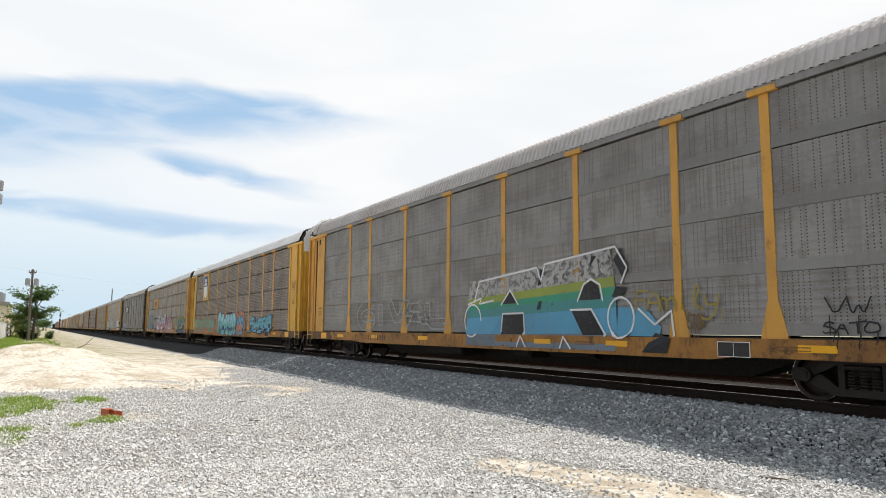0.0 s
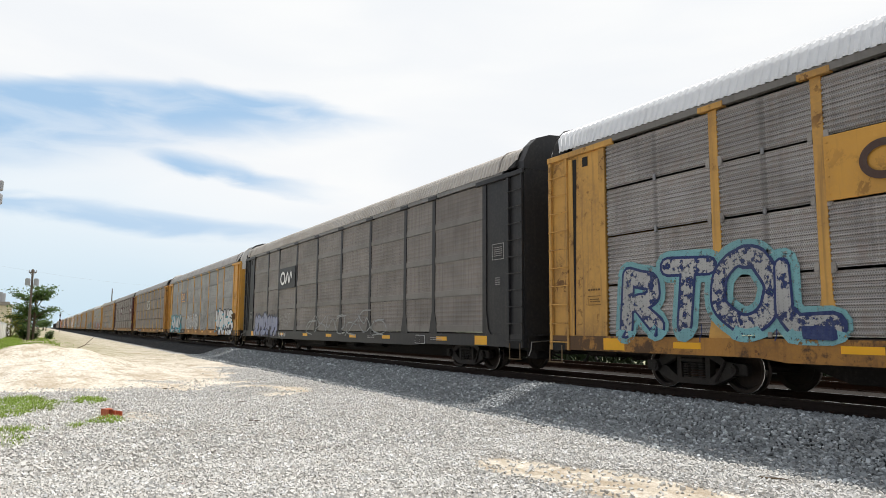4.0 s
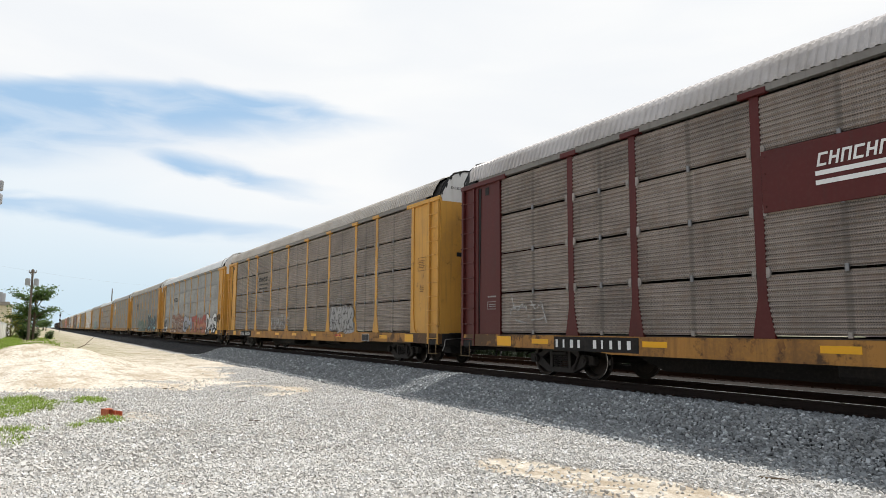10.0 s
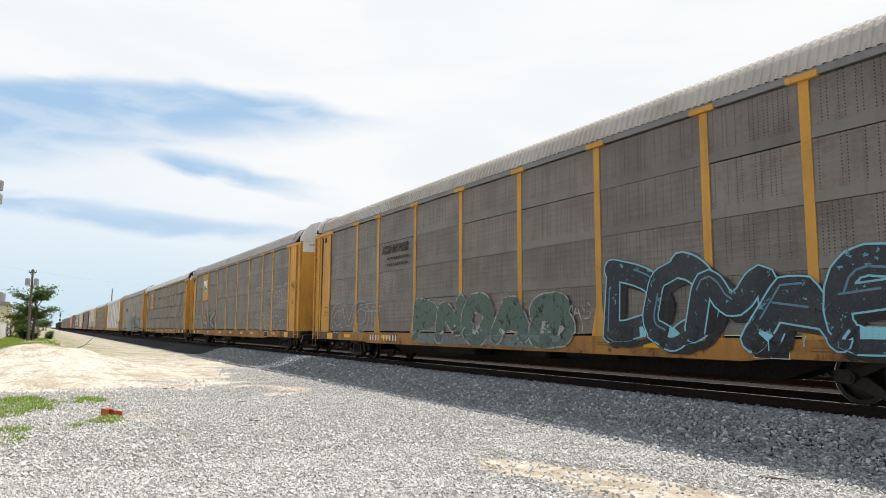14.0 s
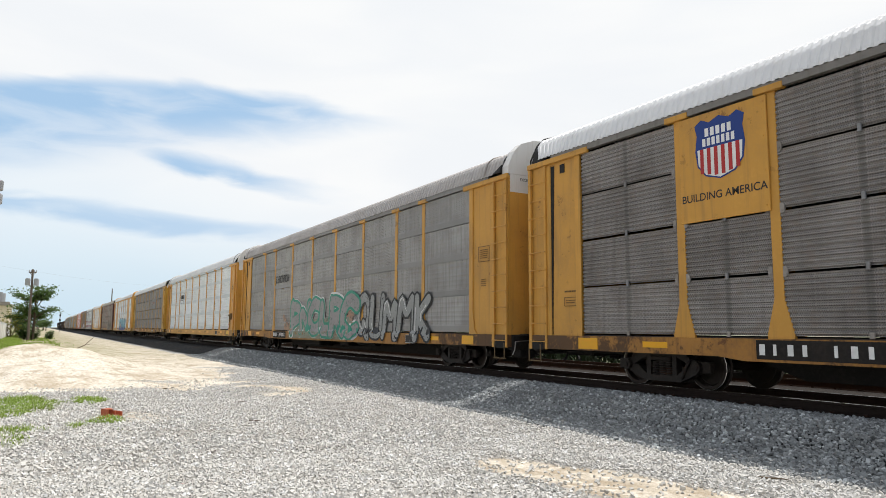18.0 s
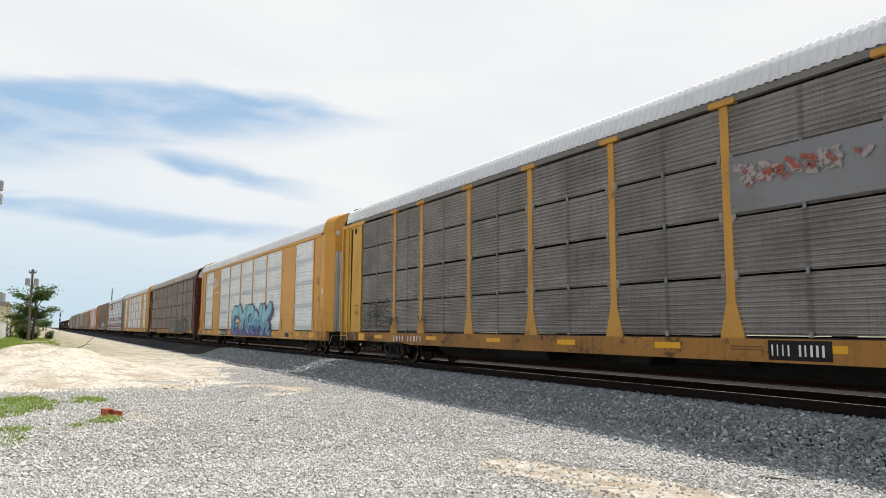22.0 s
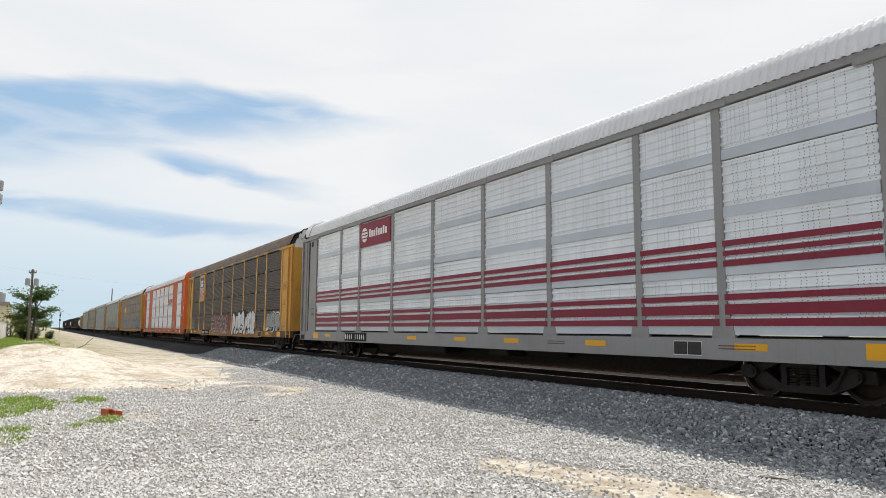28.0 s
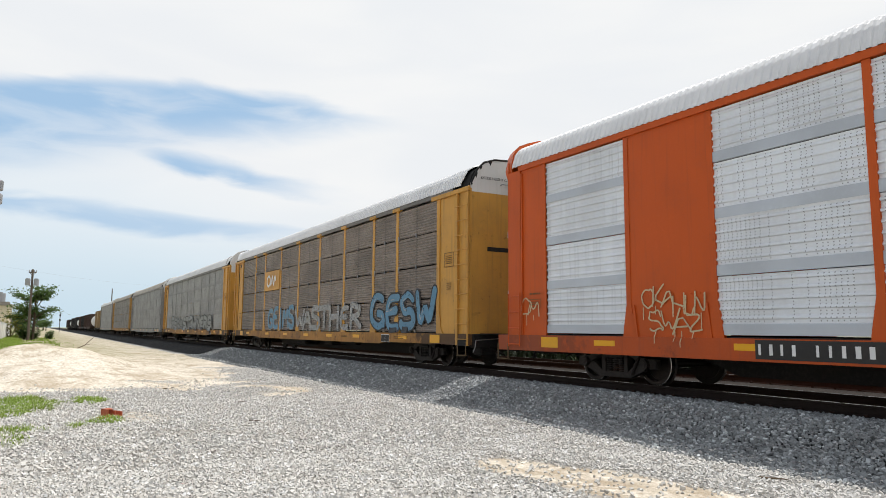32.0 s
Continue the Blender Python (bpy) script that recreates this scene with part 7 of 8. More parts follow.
    loops(c, -5.45, 3.45, 1.5, 0.6, "white_mark", 0.2, 0.06)
    piece(c, -6.0, -1.8, 1.0, 2.2, "GEIMS", "spray_cobalt", FADED, 221, 0.20, 0.03, label="pale blue graffiti")
    piece(c, -1.6, 5.9, 1.0, 2.05, "WASTHER", "spray_chalk", GREY, 222, 0.18, 0.02, crossed=0.1, label="faded white graffiti")
    piece(c, 6.7, 11.2, 1.0, 2.35, "GESW", spray("spray_cobalt", (0.12, 0.28, 0.42), 0.15), BLACK, 223, 0.24, 0.05, halo="spray_smoke", wide=0.05, shine=FADED, crossed=0.1, label="blue graffiti with black outline")
    # 22 to 25: the last autoracks
    c = autorack(22, -0.70, "yellow autorack with pale grey panels and dark graffiti", body="yellow", sill="old_yellow", post="band_pale", roof="roof_white", panel="panel_pale", seed=230)
    piece(c, -8.5, 8.5, 0.9, 2.0, "REKASTOWNERS", GREY, BLACK, 231, 0.28, 0.05, label="long row of dark graffiti")
    c = autorack(23, -0.80, "pale grey autorack with perforated panels", body="grey_paint", post="grey_paint", roof="roof_tan", panel="panel_pale", seed=240)
    c = autorack(24, -0.90, "brownish yellow autorack with ribbed panels", "ribbed", body="old_yellow", post="band_grey", roof="roof_tan", panel="ribbed_grey", seed=250)
    c = autorack(25, -1.00, "grey autorack with bright perforated panels", body="grey_paint", post="grey_paint", roof="roof_white", panel="panel_pale", seed=260)


# ---- the mixed freight at the rear ----
def freight(kind, x, label, length, mat):
    car = thing(kind, label, "railcar", "cars of the train")
    h = length / 2
    part("underframe", Build().box(-h, h, -0.4, 0.4, 0.65, 1.0).mesh("underframe", "running_gear"), car)
    for u in (-h + 2.0, h - 2.0):
        add_truck(car, u)
    for s in (0, 180):
        part("coupler", shared("coupler", coupler_mesh), car, ((1 if s == 0 else -1) * (h + 0.3), 0, 0), s)
    if kind == "boxcar":
        body = part("body", Build().box(-h, h, -1.5, 1.5, 1.0, 4.5, cut=0.03).mesh("body", mat), car)
        for i in range(int(length / 0.9)):
            part("rib", shared(("boxrib", mat), lambda: Build().box(-0.05, 0.05, -1.54, 1.54, 1.05, 4.4).mesh("rib", mat)), body, (-h + 0.45 + 0.9 * i, 0, 0))
        part("door", Build().box(-1.4, 1.4, -1.62, -1.52, 1.05, 4.3, cut=0.02).box(-1.0, -0.94, -1.66, -1.62, 1.3, 4.0).mesh("door", mat), car)
        part("roof", Build().prism([(-1.56, 4.5), (1.56, 4.5), (0.6, 4.68), (-0.6, 4.68)], "x", -h, h).mesh("roof", "roof_grey"), car)
    elif kind == "tank_car":
        b = Build()
        b.rod((-h + 0.6, 0, 2.55), (h - 0.6, 0, 2.55), 1.42, 28)
        b.rod((-h + 0.6, 0, 2.55), (-h + 0.15, 0, 2.55), 1.42, 28, 0, 0.8).rod((h - 0.6, 0, 2.55), (h - 0.15, 0, 2.55), 1.42, 28, 0, 0.8)
        part("tank", b.mesh("tank", mat), car, label="white tank")
        part("dome", Build().rod((0, 0, 3.9), (0, 0, 4.35), 0.5, 16).mesh("dome", mat), car)
        part("walkway", Build().box(-1.6, 1.6, -0.9, 0.9, 3.98, 4.02).mesh("walkway", "running_gear"), car)
    else:
        b = Build()
        b.prism([(-h, 1.3), (-h + 0.4, 4.3), (h - 0.4, 4.3), (h, 1.3), (h - 1.6, 0.75), (-h + 1.6, 0.75)], "y", -1.5, 1.5)
        body = part("body", b.mesh("body", mat), car)
        for i in range(int(length / 1.2)):
            part("rib", shared(("hoprib", mat), lambda: Build().box(-0.06, 0.06, -1.58, 1.58, 1.25, 4.20).mesh("rib", mat)), body, (-h + 0.8 + 1.2 * i, 0, 0))
        part("top_rail", Build().box(-h + 0.3, h - 0.3, -1.6, 1.6, 4.20, 4.32).mesh("top_rail", mat), body)
    CARS.append((car, x))
    return car


def build_freight():
    x = START - PITCH * 25 - 1.0 - 13.85
    rows = (("boxcar", "tan boxcar with a ribbed body", 17.5, "box_tan"), ("tank_car", "white tank car with a black walkway", 15.0, "tank_white"), ("hopper_car", "dark brown ribbed hopper car", 14.5, "hopper_brown"), ("hopper_car", "dark brown ribbed hopper car", 14.5, "hopper_brown"), ("hopper_car", "black ribbed hopper car", 14.5, "hopper_black"), ("hopper_car", "dark brown ribbed hopper car", 14.5, "hopper_brown"), ("tank_car", "white tank car with a black walkway", 15.0, "tank_white"), ("boxcar", "black boxcar with a ribbed body", 17.5, "hopper_black"), ("hopper_car", "black ribbed hopper car", 14.5, "hopper_black"), ("boxcar", "black boxcar with a ribbed body", 17.5, "hopper_black"), ("tank_car", "white tank car with a black walkway", 15.0, "tank_white"), ("hopper_car", "black ribbed hopper car", 14.5, "hopper_black"), ("hopper_car", "dark brown ribbed hopper car", 14.5, "hopper_brown"), ("hopper_car", "black ribbed hopper car", 14.5, "hopper_black"))
    for kind, label, length, mat in rows:
        x -= length / 2 + 0.6
        freight(kind, x, label, length, mat)
        x -= length / 2 + 0.6


# ---- the ground ----
def lattice(x, y, seed):
    n = np.sin(x * 127.1 + y * 311.7 + seed * 74.7) * 43758.5453
    return n - np.floor(n)


def waves(x, y, size, seed):
    """Smooth value noise from 0 to 1, with features of the given size."""
    x, y = np.asarray(x) / size, np.asarray(y) / size
    i, j = np.floor(x), np.floor(y)
    u, v = x - i, y - j
    u, v = u * u * (3 - 2 * u), v * v * (3 - 2 * v)
    a, b = lattice(i, j, seed), lattice(i + 1, j, seed)
    c, d = lattice(i, j + 1, seed), lattice(i + 1, j + 1, seed)
    return (a * (1 - u) + b * u) * (1 - v) + (c * (1 - u) + d * u) * v


def step(x, a, b):
    t = np.clip((np.asarray(x) - a) / (b - a), 0, 1)
    return t * t * (3 - 2 * t)


GROUND = -0.55


def height(x, y):
    """The lie of the land: track bed, shoulder slope, level gravel, a low bank of sand."""
    x, y = np.asarray(x, float), np.asarray(y, float)
    z = np.full(np.broadcast(x, y).shape, GROUND)
    z = z + 0.05 * (waves(x, y, 2.3, 1) - 0.5) + 0.03 * (waves(x, y, 0.7, 2) - 0.5)
    near = np.abs(x) < 90
    # sand bank
    bank = 0.62 * np.exp(-(((x + 33) / 9.0) ** 2 + ((y + 11.2) / 2.6) ** 2)) + 0.40 * np.exp(-(((x + 52) / 14.0) ** 2 + ((y + 11.5) / 3.0) ** 2))
    z = z + bank * (0.75 + 0.5 * waves(x, y, 1.6, 3)) + 0.75 * bank * (waves(x, y * 1.3, 3.2, 4) - 0.5) * near + 0.40 * bank * (waves(x, y * 1.2, 1.3, 5) - 0.5) * near
    # low lips where the sand has broken away
    z = z + 0.16 * bank * step(np.abs(waves(x, y * 1.1, 4.0, 6) - 0.5), 0.10, 0.02) * near
    rough = step(-x, 16, 22) * step(-y, 5.0, 7.0) * near
    z = z + rough * (0.12 * (waves(x * 0.5, y, 0.9, 8) - 0.5) + 0.10 * (waves(x * 0.4, y, 2.2, 9) - 0.5))
    lawn = 0.35 * step(-y, 12.5, 15.0) * step(-x, 50, 70)
    z = z + lawn
    # track bed for both tracks, from y = -1.9 to y = 6.3
    bed = step(y, -3.35, -1.75) * step(-y, -7.9, -6.3)
    return z * (1 - bed) + (-0.165) * bed


def sandy(x, y):
    """1 where pale sand covers the ground, 0 where gravel does."""
    n = 0.6 * (waves(x, y, 3.0, 11) - 0.5) + 0.5 * (waves(x, y, 0.9, 12) - 0.5)
    far = step(-x + 10 * n, 16.0, 23.0) * step(-y + 2.2 * n, 4.7, 6.3)
    lane = step(-x + 6 * n, 26, 34) * step(-y + 0.8 * n, 3.7, 4.3)
    u, v = 0.977 * (x + 6.0) + 0.214 * (y + 6.12), -0.214 * (x + 6.0) + 0.977 * (y + 6.12)
    foot = 1.05 * np.exp(-((u / 3.1) ** 2 + (v / (0.45 + 0.08 * np.clip(u + 3, 0, 6))) ** 2))
    near_bank = 0.5 * step(np.exp(-(((x + 13.9) / 2.6) ** 2 + ((y + 9.75) / 0.75) ** 2)) + 1.2 * n, 0.35, 0.95)
    far = np.maximum(far, near_bank)
    return np.clip(np.maximum(np.maximum(far, lane), 0.74 * step(foot + 1.1 * n, 0.30, 1.0)), 0, 1)


def grassy(x, y):
    n = 0.7 * (waves(x, y, 1.3, 21) - 0.5) + 0.7 * (waves(x, y, 0.4, 22) - 0.5)
    def spot(cx, cy, rx, ry):
        return np.exp(-(((x - cx) / rx) ** 2 + ((y - cy) / ry) ** 2))
    g = 1.6 * spot(-16.6, -11.75, 1.5, 0.7) + 1.0 * spot(-15.2, -12.0, 0.7, 0.35) + 1.5 * spot(-17.0, -10.45, 1.1, 0.36) + 1.3 * spot(-13.8, -10.35, 0.4, 0.34) + 0.62 * spot(-12.6, -11.9, 1.2, 0.45) + 0.6 * spot(-12.3, -10.1, 0.35, 0.3) + 0.62 * spot(-12.7, -9.33, 0.3, 0.1) + 0.5 * spot(-13.0, -10.9, 0.5, 0.2) + 0.45 * spot(-15.0, -9.4, 1.0, 0.3)
    lawn = 1.1 * step(-y + 0.03 * (x + 60), 12.3, 13.4) * step(-x, 48, 60) + 0.42 * step(-y, 8.5, 11.5) * step(-x, 26, 60)
    lawn = lawn + 1.5 * step(y, 7.4, 8.4)
    return np.clip(step(g + lawn + 0.9 * n, 0.42, 0.95), 0, 1)


def ground_material():
    m = bpy.data.materials.new("ground_gravel_sand")
    m.use_nodes = True
    nt = m.node_tree
    p = nt.nodes["Principled BSDF"]
    pos = node(nt, "ShaderNodeNewGeometry").outputs["Position"]
    sand = node(nt, "ShaderNodeAttribute")
    sand.attribute_name = "sand"
    lawn = node(nt, "ShaderNodeAttribute")
    lawn.attribute_name = "grass"
    bed = node(nt, "ShaderNodeAttribute")
    bed.attribute_name = "bed"
    n1 = node(nt, "ShaderNodeTexNoise", {"Vector": pos, "Scale": 1.1, "Detail": 6.0, "Roughness": 0.6}).outputs[0]
    n2 = node(nt, "ShaderNodeTexNoise", {"Vector": pos, "Scale": 9.0, "Detail": 8.0, "Roughness": 0.7}).outputs[0]
    cells = node(nt, "ShaderNodeTexVoronoi", {"Vector": pos, "Scale": 26.0, "Randomness": 1.0})
    tone = node(nt, "ShaderNodeSeparateColor", {0: cells.outputs["Color"]}).outputs[0]
    # ground between loose stones, darkened to paint in the shadows of their gaps
    gr = blend(nt, tone, (0.11, 0.105, 0.098), (0.50, 0.485, 0.455))
    bare = node(nt, "ShaderNodeAttribute")
    bare.attribute_name = "bare"
    gr = blend(nt, bare.outputs["Fac"], gr, blend(nt, tone, (0.20, 0.195, 0.185), (0.66, 0.64, 0.61)))
    gr = blend(nt, calc(nt, "MULTIPLY", smooth(nt, n1, 0.4, 0.7), 0.35), gr, (0.46, 0.40, 0.32))
    cracks = smooth(nt, n2, 0.40, 0.62)
    sa = blend(nt, cracks, (0.58, 0.51, 0.41), (0.82, 0.755, 0.655))
    drawn = node(nt, "ShaderNodeMapping", {"Vector": pos, "Scale": (0.75, 1.1, 1.0)}).outputs[0]
    rills = node(nt, "ShaderNodeTexNoise", {"Vector": drawn, "Scale": 1.0, "Detail": 9.0, "Roughness": 0.78, "Distortion": 0.9}).outputs[0]
    sa = blend(nt, calc(nt, "MULTIPLY", smooth(nt, rills, 0.50, 0.60), 0.6), sa, (0.33, 0.25, 0.16))
    wide = node(nt, "ShaderNodeMapping", {"Vector": pos, "Scale": (0.32, 0.8, 1.0)}).outputs[0]
    beds = node(nt, "ShaderNodeTexNoise", {"Vector": wide, "Scale": 1.0, "Detail": 7.0, "Roughness": 0.7, "Distortion": 0.7}).outputs[0]
    sa = blend(nt, calc(nt, "MULTIPLY", smooth(nt, beds, 0.48, 0.66), 0.6), sa, (0.36, 0.28, 0.18))
    crumbs = node(nt, "ShaderNodeTexNoise", {"Vector": pos, "Scale": 22.0, "Detail": 4.0, "Roughness": 0.8}).outputs[0]
    sa = blend(nt, calc(nt, "MULTIPLY", smooth(nt, crumbs, 0.60, 0.68), 0.55), sa, (0.22, 0.18, 0.12))
    dust = node(nt, "ShaderNodeAttribute")
    dust.attribute_name = "dust"
    soil = blend(nt, smooth(nt, rills, 0.38, 0.62), (0.46, 0.40, 0.30), (0.27, 0.25, 0.14))
    sa = blend(nt, dust.outputs["Fac"], sa, soil)
    gs = blend(nt, n2, (0.15, 0.19, 0.045), (0.34, 0.36, 0.11))
    edge = smooth(nt, calc(nt, "ADD", sand.outputs["Fac"], calc(nt, "MULTIPLY", calc(nt, "SUBTRACT", n2, 0.5), 0.8)), 0.35, 0.65)
    c = blend(nt, edge, gr, sa)
    c = blend(nt, calc(nt, "MULTIPLY", lawn.outputs["Fac"], 0.55), c, gs)
    # near black below the ballast stones: the shade of their gaps, in the colour
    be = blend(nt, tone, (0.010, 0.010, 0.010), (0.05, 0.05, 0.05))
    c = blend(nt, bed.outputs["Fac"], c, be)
    # oily fouled ballast, darkened further for the deep shade under the train
    oil_shade = node(nt, "ShaderNodeAttribute")
    oil_shade.attribute_name = "oil_shade"
    c = blend(nt, oil_shade.outputs["Fac"], c, blend(nt, tone, (0.010, 0.008, 0.007), (0.032, 0.025, 0.02)))
    nt.links.new(c, p.inputs["Base Color"])
    p.inputs["Roughness"].default_value = 0.95
    p.inputs["Specular IOR Level"].default_value = 0.2
    hgt = calc(nt, "ADD", calc(nt, "MULTIPLY", cells.outputs["Distance"], -0.5), n2)
    b = node(nt, "ShaderNodeBump", {"Height": hgt, "Strength": 0.7, "Distance": 0.03}).outputs[0]
    nt.links.new(b, p.inputs["Normal"])
    MATS["ground"] = m


def build_ground():
    ground_material()
    xs = np.concatenate([[-4000, -2500, -1500, -1000, -700, -500, -400], np.arange(-320, -120, 8.0), np.arange(-120, -60, 2.0), np.arange(-60, -24, 0.4), np.arange(-24, 1, 0.14), np.arange(1, 20, 1.0), [20, 40, 80, 160, 400, 900, 2000, 4000]])
    ys = np.concatenate([[-4000, -2000, -800, -300, -120, -60, -40, -30, -25], np.arange(-22, -16, 0.6), np.arange(-16, -1.6, 0.14), np.arange(-1.6, 9, 0.45), np.arange(9, 20, 1.5), [22, 30, 45, 80, 200, 600, 2000, 4000]])
    gx, gy = np.meshgrid(xs, ys)
    gz = height(gx, gy)
    n, k = len(ys), len(xs)
    co = np.stack([gx, gy, gz], -1).reshape(-1, 3)
    idx = np.arange(n * k).reshape(n, k)
    quads = np.stack([idx[:-1, :-1], idx[:-1, 1:], idx[1:, 1:], idx[1:, :-1]], -1).reshape(-1, 4)
    me = bpy.data.meshes.new("ground")
    me.from_pydata(co.tolist(), [], quads.tolist())
    # the bed mask and the one along the rails also carry painted shade
    for name, val in (("sand", sandy(gx, gy)), ("grass", grassy(gx, gy)), ("bed", step(gy, -3.75, -3.3) * step(-gy, -8.3, -7.6)), ("dust", step(-gx, 27, 52) * (0.55 + 0.45 * step(-gy, 5.5, 9.0))), ("bare", step(-gx, 15, 29)), ("oil_shade", step(gy, -1.5, -1.2) * step(-gy, -7.2, -6.6))):
        me.attributes.new(name, "FLOAT", "POINT").data.foreach_set("value", val.reshape(-1).astype(np.float32))
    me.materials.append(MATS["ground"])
    me.polygons.foreach_set("use_smooth", [True] * len(me.polygons))
    thing("ground", "pale gravel and sand beside the tracks with tufts of grass", "ground", kind="structure", data=me)


CHIP_V = np.array([(x, y, z) for x in (-1, 1) for y in (-1, 1) for z in (-1, 1)], float)
CHIP_F = np.array([(0, 1, 3), (0, 3, 2), (4, 6, 7), (4, 7, 5), (0, 4, 5), (0, 5, 1), (2, 3, 7), (2, 7, 6), (0, 2, 6), (0, 6, 4), (1, 5, 7), (1, 7, 3)])


def stones(name, label, x, y, size, mat, seed, sink=0.2, flat=0.6, blunt=0.0):
    """Many small broken stones with sharp corners in one mesh, lying on the ground."""
    r = np.random.RandomState(seed)
    n = len(x)
    base = CHIP_V[None] * r.uniform(0.30 + 0.35 * blunt, 1.0, (n, 8, 3)) + r.uniform(-0.2, 0.2, (n, 8, 3)) * (1 - 0.4 * blunt)
    sc = size[:, None] * np.stack([r.uniform(0.9, 1.6, n), r.uniform(0.7, 1.1, n), r.uniform(0.7, 1.3, n) * flat], -1)
    v = base * sc[:, None, :] * 0.5
    t = r.uniform(0, 2 * math.pi, n)
    p, q = r.uniform(-0.7, 0.7, n), r.uniform(-0.6, 0.6, n)
    ct, st, cp, sp = np.cos(t)[:, None], np.sin(t)[:, None], np.cos(p)[:, None], np.sin(p)[:, None]
    cq, sq = np.cos(q)[:, None], np.sin(q)[:, None]
    y1, z1 = v[..., 1] * cp - v[..., 2] * sp, v[..., 1] * sp + v[..., 2] * cp
    x1, z2 = v[..., 0] * cq + z1 * sq, z1 * cq - v[..., 0] * sq
    x2, y2 = x1 * ct - y1 * st, x1 * st + y1 * ct
    z0 = height(x, y) + size * (0.3 - sink)
    co = np.stack([x2 + x[:, None], y2 + y[:, None], z2 + z0[:, None]], -1).reshape(-1, 3)
    f = (CHIP_F[None] + 8 * np.arange(n)[:, None, None]).reshape(-1, 3)
    me = bpy.data.meshes.new(name)
    me.vertices.add(len(co))
    me.vertices.foreach_set("co", co.astype(np.float32).ravel())
    me.loops.add(f.size)
    me.loops.foreach_set("vertex_index", f.ravel().astype(np.int32))
    me.polygons.add(len(f))
    me.polygons.foreach_set("loop_start", np.arange(0, f.size, 3, dtype=np.int32))
    me.materials.append(MATS[mat])
    me.update(calc_edges=True)
    me.shade_flat()
    return thing(name, label, "stones", kind="stuff", data=me)


def scatter(n, x0, x1, y0, y1, seed, near=2.0):
    """n places in a field, denser towards x1, where the camera stands."""
    r = np.random.RandomState(seed)
    u = r.rand(n)
    a, b = -x1 + near, -x0 + near
    x = -(a * (b / a) ** u - near)
    return x, r.uniform(y0, y1, n), r


def strewn(x0, x1, y0, y1, cell, seed, loose=0.38):
    """Places about a cell apart, each shifted a little, so that gaps stay between the stones."""
    r = np.random.RandomState(seed)
    gx, gy = np.meshgrid(np.arange(x0, x1, cell), np.arange(y0, y1, cell * 0.87))
    gx = gx + (np.arange(gx.shape[0]) % 2)[:, None] * cell * 0.5
    x, y = gx.ravel(), gy.ravel()
    return x + r.uniform(-loose, loose, len(x)) * cell, y + r.uniform(-loose, loose, len(x)) * cell


def build_stones():
    near, far = strewn(-20, -2.0, -3.95, -1.22, 0.046, 1), strewn(-44, -20, -3.95, -1.22, 0.074, 2)
    x, y = np.concatenate([near[0], far[0]]), np.concatenate([near[1], far[1]])
    r = np.random.RandomState(3)
    size = np.where(x > -20, 0.041, 0.060) * r.uniform(0.72, 1.25, len(x))
    stones("ballast_stones", "grey crushed ballast on the shoulder of the track", x, y, size, "ballast", 2, -0.45 + 0.7 * r.rand(len(x)), 1.0, 0.95)
    a, b, c = strewn(-9.0, -1.9, -12.3, -3.3, 0.035, 4), strewn(-17.0, -9.0, -13.2, -3.3, 0.056, 5), strewn(-30.0, -17.0, -13.2, -3.3, 0.085, 6)
    x, y = np.concatenate([a[0], b[0], c[0]]), np.concatenate([a[1], b[1], c[1]])
    cell = np.concatenate([np.full(len(a[0]), 0.034), np.full(len(b[0]), 0.040), np.full(len(c[0]), 0.040)])
    keep = (r.rand(len(x)) > 1.1 * sandy(x, y) ** 0.62) & (r.rand(len(x)) > 0.4 * grassy(x, y)) & (r.rand(len(x)) > 0.10)
    x, y, cell = x[keep], y[keep], cell[keep]
    stones("gravel_stones", "pale loose gravel spread over the ground", x, y, cell * r.uniform(0.50, 1.12, len(x)), "gravel", 4, -0.35 + 0.6 * r.rand(len(x)), 0.85, 0.95)
    x, y, r = scatter(1700, -45, -4, -13, -4.5, 5, 6.0)
    stones("sand_clods", "clods and pebbles lying on the pale sand", x, y, r.uniform(0.010, 0.028, len(x)), "clod", 6)


def blades(name, label, places, mat, seed, tall=0.25, wide=0.012, lean=0.5, kind="stuff", category="grass"):
    """Grass: one bent, tapering blade a place."""
    r = np.random.RandomState(seed)
    x, y, z = places
    n = len(x)
    t = r.uniform(0, 2 * math.pi, n)
    h = tall * r.uniform(0.4, 1.1, n)
    w = wide * r.uniform(0.7, 1.3, n)
    l = lean * r.uniform(0.1, 1.0, n) * h
    dx, dy = np.cos(t), np.sin(t)
    rows = []
    for s, side in ((0, 1), (0, -1), (0.55, 0.8), (0.55, -0.8), (1, 0)):
        bend = s * s
        rows.append(np.stack([x - dy * w * side + dx * l * bend, y + dx * w * side + dy * l * bend, z + h * s * (1 - 0.15 * bend)], -1))
    co = np.stack(rows, 1).reshape(-1, 3)
    f = (np.array([(0, 1, 3), (0, 3, 2), (2, 3, 4)])[None] + 5 * np.arange(n)[:, None, None]).reshape(-1, 3)
    me = bpy.data.meshes.new(name)
    me.from_pydata(co.tolist(), [], f.tolist())
    me.materials.append(MATS[mat])
    return thing(name, label, category, kind=kind, data=me)


